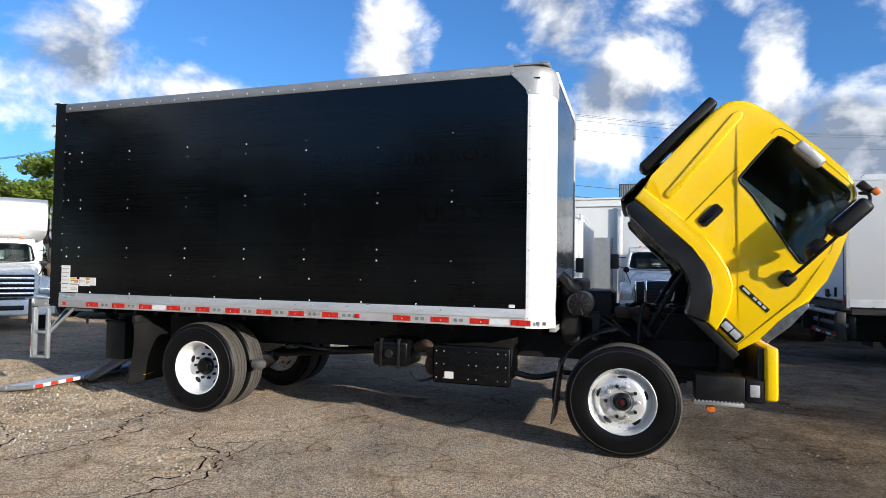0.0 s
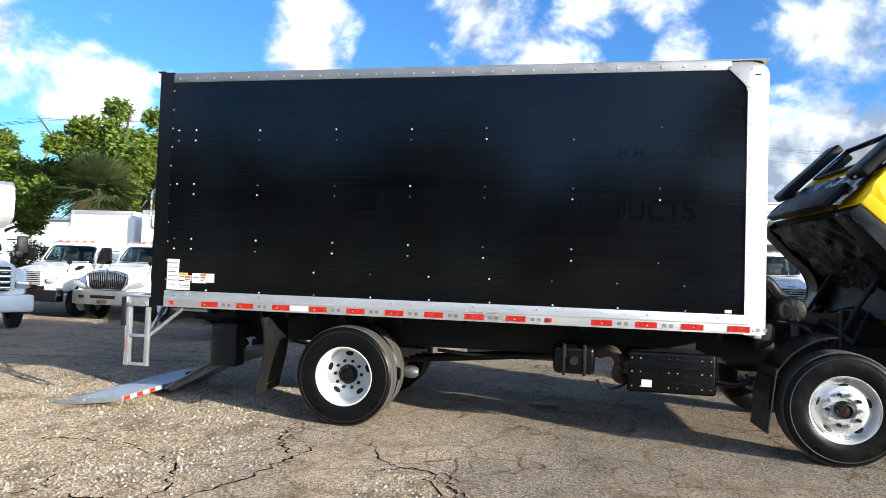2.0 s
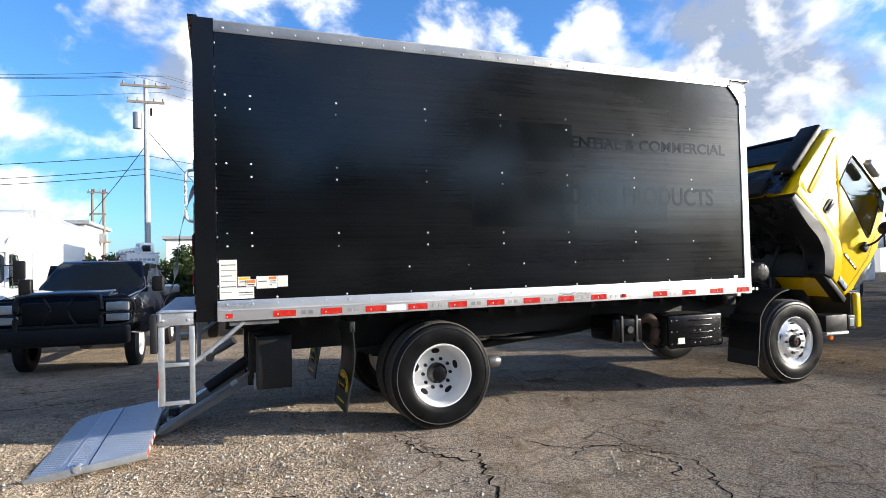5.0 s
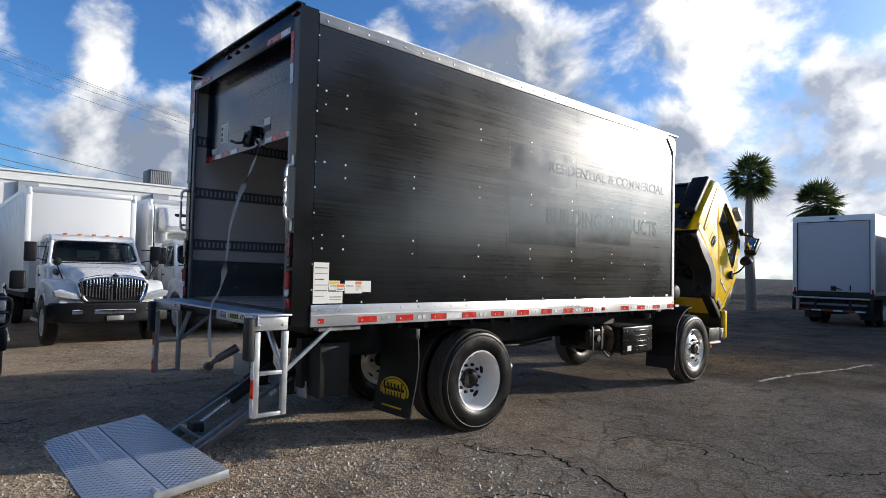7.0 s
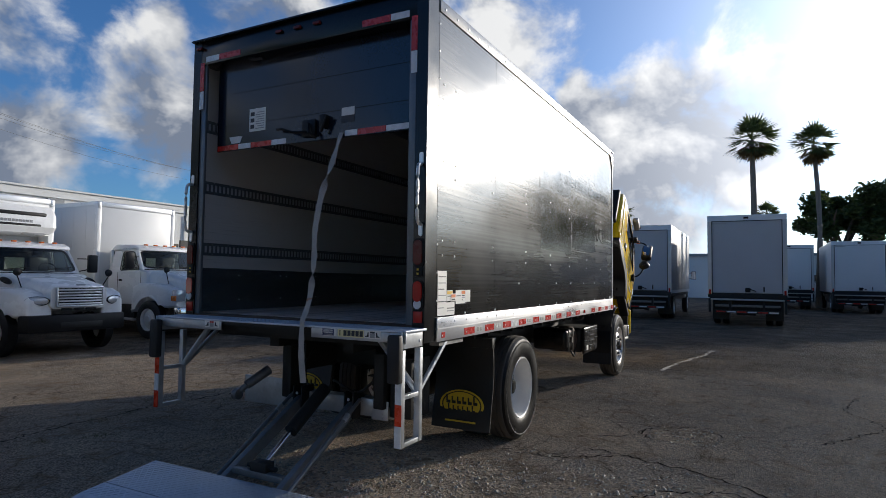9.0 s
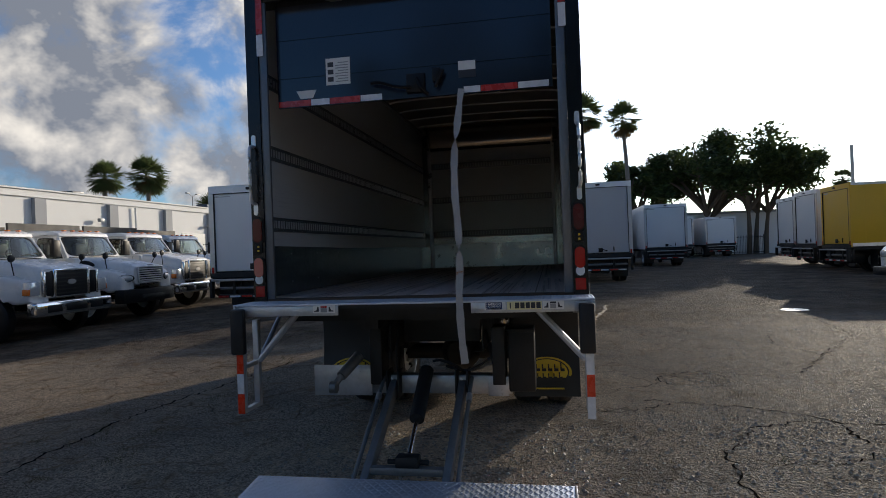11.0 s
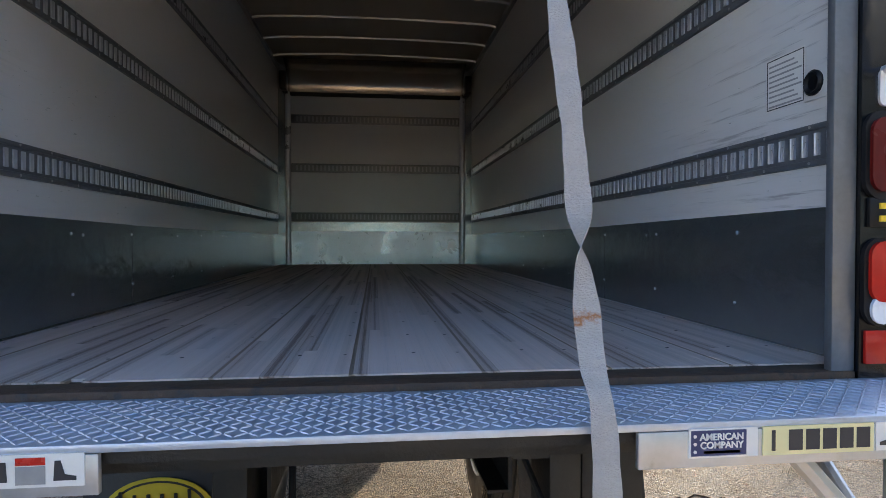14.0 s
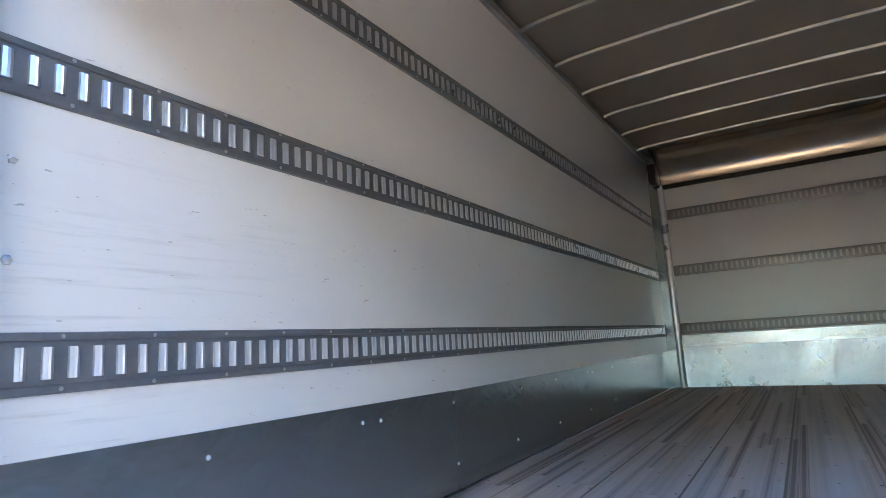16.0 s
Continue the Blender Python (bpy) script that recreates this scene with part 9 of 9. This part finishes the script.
def shed(x0, x1, y0, y1, h, label):
    b = thing("shed", label, "building")
    part("wall", boxed(x0, x1, y0, y1, -0.6, h), "stucco", b)
    part("roof", boxed(x0 - 0.3, x1 + 0.3, y0 - 0.3, y1 + 0.3, h, h + 0.25), "pillar", b)
    n = int((x1 - x0) / 5)
    for k in range(n):
        w = part("window", boxed(x0 + 1.5 + 5 * k, x0 + 3.2 + 5 * k, y0 - 0.03, y0 + 0.02, 1.2, 2.6), "tinted", b)
    return b


shed(-48, -8.5, 44, 54, 5.0, "low pale industrial shed behind trees")
shed(-3.6, 9, 50, 58, 4.1, "low white building far behind the hedge")
shed(62, 74, -24, 14, 4.2, "low pale building beyond the fence")


def fence(pts, h=1.9, label="dark metal picket fence at the edge of the lot"):
    f = thing("fence", label, "fence")
    bars = bmesh.new()
    for (x0, y0), (x1, y1) in zip(pts, pts[1:]):
        d = math.dist((x0, y0), (x1, y1))
        n = int(d / 2.4)
        for k in range(n + 1):
            u = k / n
            x, y = x0 + (x1 - x0) * u, y0 + (y1 - y0) * u
            part("post", boxed(x - 0.035, x + 0.035, y - 0.035, y + 0.035, fall(x, y), h), "trim_black", f)
        m = int(d / 0.14)
        for k in range(m):
            u = k / m
            x, y = x0 + (x1 - x0) * u, y0 + (y1 - y0) * u
            box(bars, x - 0.01, x + 0.01, y - 0.01, y + 0.01, 0.1, h - 0.05)
        for z in (0.25, h - 0.2):
            part("rail", rod(bmesh.new(), (x0, y0, z), (x1, y1, z), 0.025, seg=6), "trim_black", f)
    part("pickets", bars, "trim_black", f, kind="stuff")


fence([(58, -20), (58, -4)])
fence([(-7.5, 24), (-2.3, 24)])


def leaf_cloud(r, centres, count, size, seed, flat=0.8):
    """Many small folded leaves gathered in clumps."""
    q = random.Random(seed)
    verts, faces = [], []
    for k in range(count):
        c, cr = centres[q.randrange(len(centres))]
        while True:
            d = Vector((q.uniform(-1, 1), q.uniform(-1, 1), q.uniform(-1, 1)))
            if 0.25 < d.length < 1:
                break
        d *= (0.55 + 0.45 * q.random())
        p = Vector(c) + Vector((d.x * cr, d.y * cr, d.z * cr * flat))
        a = Vector((q.gauss(0, 1), q.gauss(0, 1), q.gauss(0, 0.6))).normalized()
        b = a.cross(Vector((q.gauss(0, 1), q.gauss(0, 1), q.gauss(0, 1)))).normalized()
        s = size * q.uniform(0.6, 1.3)
        n = a.cross(b) * s * 0.18
        o = len(verts)
        verts += [p - a * s, p + b * s * 0.5 + n, p + a * s, p - b * s * 0.5 + n]
        faces += [(o, o + 1, o + 2), (o, o + 2, o + 3)]
    me = bpy.data.meshes.new("crown")
    me.from_pydata([tuple(v) for v in verts], [], faces)
    return me


def broad_tree(x, y, height, spread, label, seed, leaves=14000, size=0.16, material="leaf", trunks=1, low=0.35, clumps=34):
    q = random.Random(seed)
    t = thing("tree", label, "tree")
    centres = []
    wood = bmesh.new()
    for s in range(trunks):
        bx, by = (q.uniform(-0.35, 0.35) * spread * (trunks > 1), q.uniform(-0.2, 0.2) * spread * (trunks > 1))
        fork = Vector((bx + q.uniform(-0.4, 0.4), by + q.uniform(-0.4, 0.4), height * low * q.uniform(0.8, 1.1)))
        tube(wood, bent([(bx, by, -0.1), (bx + 0.1, by, fork.z * 0.5), fork], 5), [(0.05 if trunks == 1 else 0.022) * height * (1 - 0.045 * k) for k in range(11)], 9)
        for k in range(max(5, 10 // trunks)):
            a = q.uniform(0, math.tau)
            rr = spread * q.uniform(0.35, 0.85)
            tip = Vector((bx * 0.5 + rr * math.cos(a), by * 0.5 + rr * math.sin(a), height * q.uniform(low + 0.2, 0.86)))
            midp = fork.lerp(tip, 0.5) + Vector((q.uniform(-.4, .4), q.uniform(-.4, .4), 0.05 * height))
            line = bent([fork, midp, tip], 5)
            tube(wood, line, [0.018 * height * (1 - 0.085 * i) for i in range(len(line))], 6)
    for k in range(clumps):
        a, rr = q.uniform(0, math.tau), spread * math.sqrt(q.random()) * 0.86
        top = height * (0.95 - 0.32 * (rr / spread) ** 2)
        bot = height * (low + 0.12 + 0.10 * (rr / spread))
        centres.append(((rr * math.cos(a), rr * math.sin(a), q.uniform(bot, top)), spread * q.uniform(0.14, 0.30)))
    part("trunk", wood, "bark", t)
    me = leaf_cloud(spread, centres, leaves, size, seed)
    me.materials.append(M[material])
    part("crown", me, None, t)
    t.matrix_basis = pose(x, y, fall(x, y), 0, 0, q.uniform(0, 360))
    return t


broad_tree(-20.8, 26.5, 11.9, 5.8, "broad bright green tree behind the trucks", 11, 30000, 0.17, low=0.22, clumps=48)
broad_tree(-30.0, 24.5, 10.2, 5.6, "broad green tree behind the trucks", 12, 20000, 0.18, low=0.2, clumps=42)
broad_tree(-14.5, 31.0, 6.2, 3.0, "small green tree behind the trucks", 13, 7000, 0.15)
broad_tree(-36.0, 30.0, 9.0, 6.0, "broad green tree along the far edge", 14, 12000, 0.22)
broad_tree(60.0, -18.0, 12.6, 8.8, "wide dark fig tree with many trunks", 21, 26000, 0.22, "leaf_dark", 6, 0.36, 62)
broad_tree(61.0, -9.5, 11.5, 5.5, "dark rounded tree at the far edge of the lot", 22, 14000, 0.24, "leaf_dark", 2, 0.30)
broad_tree(16.1, -19.6, 12.5, 6.6, "tall leafy tree beside the step van", 31, 30000, 0.14, "leaf", 1, 0.40, 54)
broad_tree(-2.0, -27.0, 9.5, 6.5, "broad tree on the near edge of the lot", 41, 15000, 0.22)
broad_tree(10.0, -31.0, 9.0, 6.0, "broad tree on the near edge of the lot", 42, 13000, 0.22)
broad_tree(-15.0, -29.0, 9.5, 6.5, "broad tree on the near edge of the lot", 43, 13000, 0.22)
for k, (x, y, h) in enumerate(((-24, -25, 6.6), (-18, -23.5, 7.2), (-9, -24.5, 6.4), (-4.5, -23.5, 7.0), (3.0, -24.5, 6.5), (8.5, -23.5, 7.2), (14.5, -25, 6.6))):
    broad_tree(x, y, h, 4.4, "broad tree on the near edge of the lot", 81 + k, 9000, 0.22, "leaf_dark", low=0.15)
# trees added out of view in the west; they block the low sky's light
for k, (x, y, h) in enumerate(((-17, -19, 9.0), (-19, -13, 11.0), (-19, -7.0, 12.0), (-19.5, -1.5, 12.5), (-21, 4.0, 12.0))):
    broad_tree(x, y, h, 4.6, "unseen green tree added in the west to block sky light", 101 + k, 10000, 0.22, "leaf_dark", low=0.15)
broad_tree(-33.0, -12.0, 9.0, 6.0, "broad tree on the near edge of the lot", 44, 11000, 0.22)


def fan_palm(x, y, height, label, seed, crown=1.5, skirt=True, thick=0.16):
    q = random.Random(seed)
    t = thing("palm_tree", label, "palm tree", "palms round the lot")
    bm = bmesh.new()
    line = bent([(0, 0, -0.1), (q.uniform(-.2, .2), q.uniform(-.2, .2), height * 0.5), (q.uniform(-.3, .3), 0.1, height)], 6)
    tube(bm, line, [thick * (1.25 - 0.04 * k) for k in range(len(line))], 10)
    part("trunk", bm, "palm_bark", t)
    top = line[-1]

    def fans(count, lo, hi, size):
        verts, faces = [], []
        for k in range(count):
            a, e = q.uniform(0, math.tau), radians(q.uniform(lo, hi))
            d = Vector((math.cos(a) * math.cos(e), math.sin(a) * math.cos(e), math.sin(e)))
            side = d.cross(Vector((0, 0, 1))).normalized()
            upv = side.cross(d)
            stem = size * q.uniform(0.35, 0.55)
            base = top + d * stem
            n = 13
            for j in range(n):
                w = radians(-75 + 150 * j / (n - 1))
                tip = base + (d * math.cos(w) + side * math.sin(w)) * size * q.uniform(0.5, 0.66) - Vector((0, 0, 0.12 * size * abs(math.sin(w)) + 0.10 * size * q.random()))
                wv = (side * math.cos(w) - d * math.sin(w)) * size * 0.028
                m = base.lerp(tip, 0.5)
                o = len(verts)
                verts += [base, m + wv + upv * 0.03, tip, m - wv]
                faces += [(o, o + 1, o + 2), (o, o + 2, o + 3)]
            o = len(verts)
            verts += [top - side * 0.02, top + side * 0.02, base + side * 0.02, base - side * 0.02]
            faces.append((o, o + 1, o + 2, o + 3))
        me = bpy.data.meshes.new("fronds")
        me.from_pydata([tuple(v) for v in verts], [], faces)
        return me
    me = fans(44 if thick < 0.2 else 95, -40 if thick < 0.2 else -65, 85, crown)
    me.materials.append(M["frond"])
    part("crown", me, None, t)
    if skirt:
        me = fans(18, -80, -35, crown * 0.8)
        me.materials.append(M["frond_dry"])
        part("dry_skirt", me, None, t)
    t.matrix_basis = pose(x, y, fall(x, y))
    return t


fan_palm(33.0, -1.9, 9.4, "tall slender fan palm against the sky", 51, 1.45)
fan_palm(42.5, -5.5, 10.8, "tall slender fan palm against the sky", 52, 1.65)
fan_palm(30.0, 8.0, 6.9, "stout fan palm behind the box trucks", 53, 1.35, False, 0.22)
fan_palm(32.0, 5.5, 5.5, "stout fan palm behind the box trucks", 54, 1.3, False, 0.22)
fan_palm(47.2, 42.5, 9.7, "stout fan palm behind the warehouse", 55, 1.9, True, 0.25)
fan_palm(53.2, 42.5, 10.6, "stout fan palm behind the warehouse", 56, 2.4, True, 0.25)
fan_palm(66.0, 42.5, 7.6, "palm behind the warehouse roof", 57, 2.6, False)
fan_palm(-18.6, 21.0, 5.6, "low fan palm in front of the green trees", 58, 2.1, True, 0.2)
fan_palm(70.0, -3.0, 9.0, "far slender palm beyond the lot", 59, 1.6)
fan_palm(75.0, -29.0, 8.6, "far slender palm beyond the lot", 60, 1.6)
fan_palm(78.0, -36.0, 8.6, "far slender palm beyond the lot", 61, 1.6)


def hedge(x0, x1, y, h, seed, label, dense=1.0):
    q = random.Random(seed)
    centres = [((q.uniform(x0, x1), y + q.uniform(-.5, .5), q.uniform(0.3, h * 0.75)), h * q.uniform(0.25, 0.4)) for _ in range(int((x1 - x0) * 1.4 * dense))]
    me = leaf_cloud(1, centres, int((x1 - x0) * 420 * dense), 0.13, seed)
    me.materials.append(M["leaf_dark"])
    tagged(new("hedge", me), label, "hedge", kind="stuff")


hedge(-13, 0, 42.5, 3.4, 71, "dense dark green hedge along the back fence")
hedge(-6.8, 0.2, 24.9, 3.0, 73, "dense dark green hedge behind the picket fence", 3.5)
hedge(-45, -13, 33, 3.2, 72, "dense green hedge along the back fence")


def power_pole(x, y, h, label, seed, arms=2, drum=True, material="concrete_pole"):
    t = thing("utility_pole", label, "utility pole", "utility poles")
    bm = bmesh.new()
    rod(bm, (0, 0, -0.2), (0, 0, h), 0.17, 0.11, 10)
    part("pole", bm, material, t)
    for k in range(arms):
        z = h - 0.35 - 0.85 * k
        part("cross_arm", boxed(-1.2 + 0.3 * k, 1.2 - 0.3 * k, -0.16, -0.06, z - 0.06, z + 0.06), "weathered", t)
        for x_ in (-1.05, -0.5, 0.5, 1.05):
            part("insulator", lathe(bmesh.new(), [(0.03, 0.06), (0.05, 0.10), (0.035, 0.16), (0.05, 0.20), (0.0, 0.24)], 8, "z", (x_ * (1 - 0.22 * k), -0.11, z)), "machinery", t)
    if drum:
        part("transformer", rod(bmesh.new(), (-0.42, 0, h - 2.6), (-0.42, 0, h - 1.75), 0.22, seg=14), "machinery", t, "grey transformer drum")
        part("cutout", boxed(0.2, 0.3, -0.1, 0.0, h - 1.9, h - 1.5), "trim_black", t)
    t.matrix_basis = pose(x, y, fall(x, y))
    return t


power_pole(-3.1, 29.5, 12.0, "pale utility pole with cross arms and a transformer", 1)
power_pole(-35.4, 29.5, 13.2, "brown wooden utility pole with cross arms", 2, drum=False, material="weathered")
power_pole(-25.0, 62.0, 8.9, "far wooden utility pole with cross arms", 3, drum=False, material="weathered")


def pole_frame(x, y, h):
    """Two poles side by side that carry a shelf of switchgear."""
    t = thing("utility_pole", "twin-pole utility frame with cross arms and a switchgear shelf", "utility pole", "utility poles")
    for q in (-0.45, 0.45):
        part("pole", rod(bmesh.new(), (q, 0, -0.2), (q * 0.86, 0, h), 0.13, 0.10, 8), "weathered", t)
    for z, w in ((h - 0.25, 0.75), (h - 2.0, 0.6)):
        part("cross_arm", boxed(-w, w, -0.16, -0.06, z - 0.07, z + 0.07), "weathered", t)
    for k in range(4):
        part("insulator", lathe(bmesh.new(), [(0.04, 0.06), (0.07, 0.12), (0.05, 0.2), (0.07, 0.26), (0.0, 0.32)], 8, "z", (-0.6 + 0.4 * k, -0.11, h - 0.25)), "machinery", t)
    part("shelf", boxed(-0.85, 0.85, -0.45, 0.45, h - 4.35, h - 4.2), "weathered", t)
    for q in (-0.6, 0.05):
        part("switch_box", boxed(q, q + 0.55, -0.3, 0.3, h - 4.2, h - 3.6, 0.04), "machinery", t)
    part("bracing", rod(bmesh.new(), (-0.43, -0.1, h - 4.2), (0.42, -0.1, h - 2.0), 0.04, seg=6), "weathered", t)
    t.matrix_basis = pose(x, y, fall(x, y))


pole_frame(-8.6, 50.0, 8.7)
power_pole(46.0, -22.5, 8.4, "bare slender pole beyond the trucks", 6, arms=0, drum=False)


def wire(a, b, sag, r=0.013):
    bm = bmesh.new()
    a, b = Vector(a), Vector(b)
    tube(bm, [a.lerp(b, k / 14) - Vector((0, 0, 4 * sag * (k / 14) * (1 - k / 14))) for k in range(15)], r, 5)
    return tagged(part("overhead_wire", bm, "cable"), "thin black overhead wire between poles", "cable", "overhead wires")


for dx, z in ((-1.05, 11.9), (1.05, 11.9), (0.5, 11.9), (0.75, 11.0), (0.0, 7.6), (0.0, 6.9), (0.0, 6.6)):
    wire((-3.1 + dx, 29.4, z), (-31.0 + dx, 29.4, z - 0.9), 0.7, 0.010 if z > 7.7 else 0.018)
    wire((-3.1 + dx, 29.4, z), (34 + dx, 46, z - 0.3), 0.9, 0.010 if z > 7.7 else 0.018)
for dx in (-1.05, 1.05, 0.0):
    wire((-31.0 + dx, 29.4, 10.8), (-75 + dx, 31, 10.6), 0.8, 0.016)
wire((-3.1, 29.5, 9.0), (2.5, 30, 3.0), 0.3, 0.02)
wire((-3.1, 29.5, 8.2), (-6.2, 32, 4.6), 0.1, 0.02)


def bucket_truck():
    t = thing("bucket_truck", "dark utility truck with a white folded aerial bucket", "truck")
    part("deck", boxed(-1.1, 1.1, 2.2, 6.4, 0.9, 1.5, 0.05), "trim_black", t)
    part("cab", prism(bmesh.new(), [(0, 0.7), (0, 1.3), (0.7, 1.45), (1.1, 2.1), (2.1, 2.15), (2.1, 0.7)], "x", -1.0, 1.0, 0.06), "trim_black", t)
    bm = bmesh.new()
    rod(bm, (0.5, 5.0, 1.5), (0.5, 5.0, 2.8), 0.2)
    rod(bm, (0.5, 5.0, 2.75), (0.1, 0.6, 2.75), 0.15, 0.11, 8)
    part("boom", bm, "white_paint", t)
    tray = part("bucket", boxed(-0.55, 0.60, -0.5, 0.5, 2.15, 2.58, 0.05), "white_paint", t)
    part("bucket_rim", boxed(-0.58, 0.63, -0.53, 0.53, 2.58, 2.63, 0.015), "white_paint", tray)
    for k in range(6):
        part("badge_shape", boxed(-0.42 + 0.15 * k, -0.31 + 0.15 * k, -0.51, -0.49, 2.30, 2.40), "ink_grey", tray)
    part("hoist", boxed(0.2, 0.75, 0.7, 1.3, 2.6, 3.05, 0.05), "white_paint", t)
    part("hoist_gap", boxed(0.32, 0.62, 0.68, 0.72, 2.70, 2.95, 0.01), "trim_black", t)
    for a, b in (((-0.5, 0, 2.15), (-0.2, 0.6, 1.55)), ((0.5, 0, 2.15), (0.2, 0.6, 1.55)), ((0.6, 0.2, 2.2), (1.1, 0.4, 1.45)), ((-0.6, 0.1, 1.9), (0.9, 0.1, 1.9))):
        part("strut", rod(bmesh.new(), a, b, 0.035, seg=6), "machinery", t)
    part("hose", tube(bmesh.new(), bent([(0.3, 0.5, 2.9), (0.5, 2, 2.5), (0.4, 4, 2.7), (0.3, 5, 2.4)], 5), 0.05, 6), "cable", t)
    for s in (-1, 1):
        road_wheel(t, s * 0.95, 1.1)
        road_wheel(t, s * 0.95, 5.0)
    t.matrix_basis = pose(-2.6, 20.5, fall(-2.6, 20.5), 0, 0, 20)


bucket_truck()


def yard_light(x, y, h):
    t = thing("yard_light", "tall grey double-headed yard light", "street lamp")
    bm = bmesh.new()
    rod(bm, (0, 0, 0), (0, 0, h), 0.08, 0.05, 10)
    part("pole", bm, "machinery", t)
    for s in (-1, 1):
        part("arm", rod(bmesh.new(), (0, 0, h - 0.1), (s * 0.8, 0, h + 0.25), 0.035, seg=6), "machinery", t)
        part("head", boxed(*sorted((s * 0.7, s * 1.3)), -0.15, 0.15, h + 0.2, h + 0.32, 0.03), "machinery", t)
    t.matrix_basis = pose(x, y, fall(x, y))


yard_light(62.0, 43.0, 9.2)
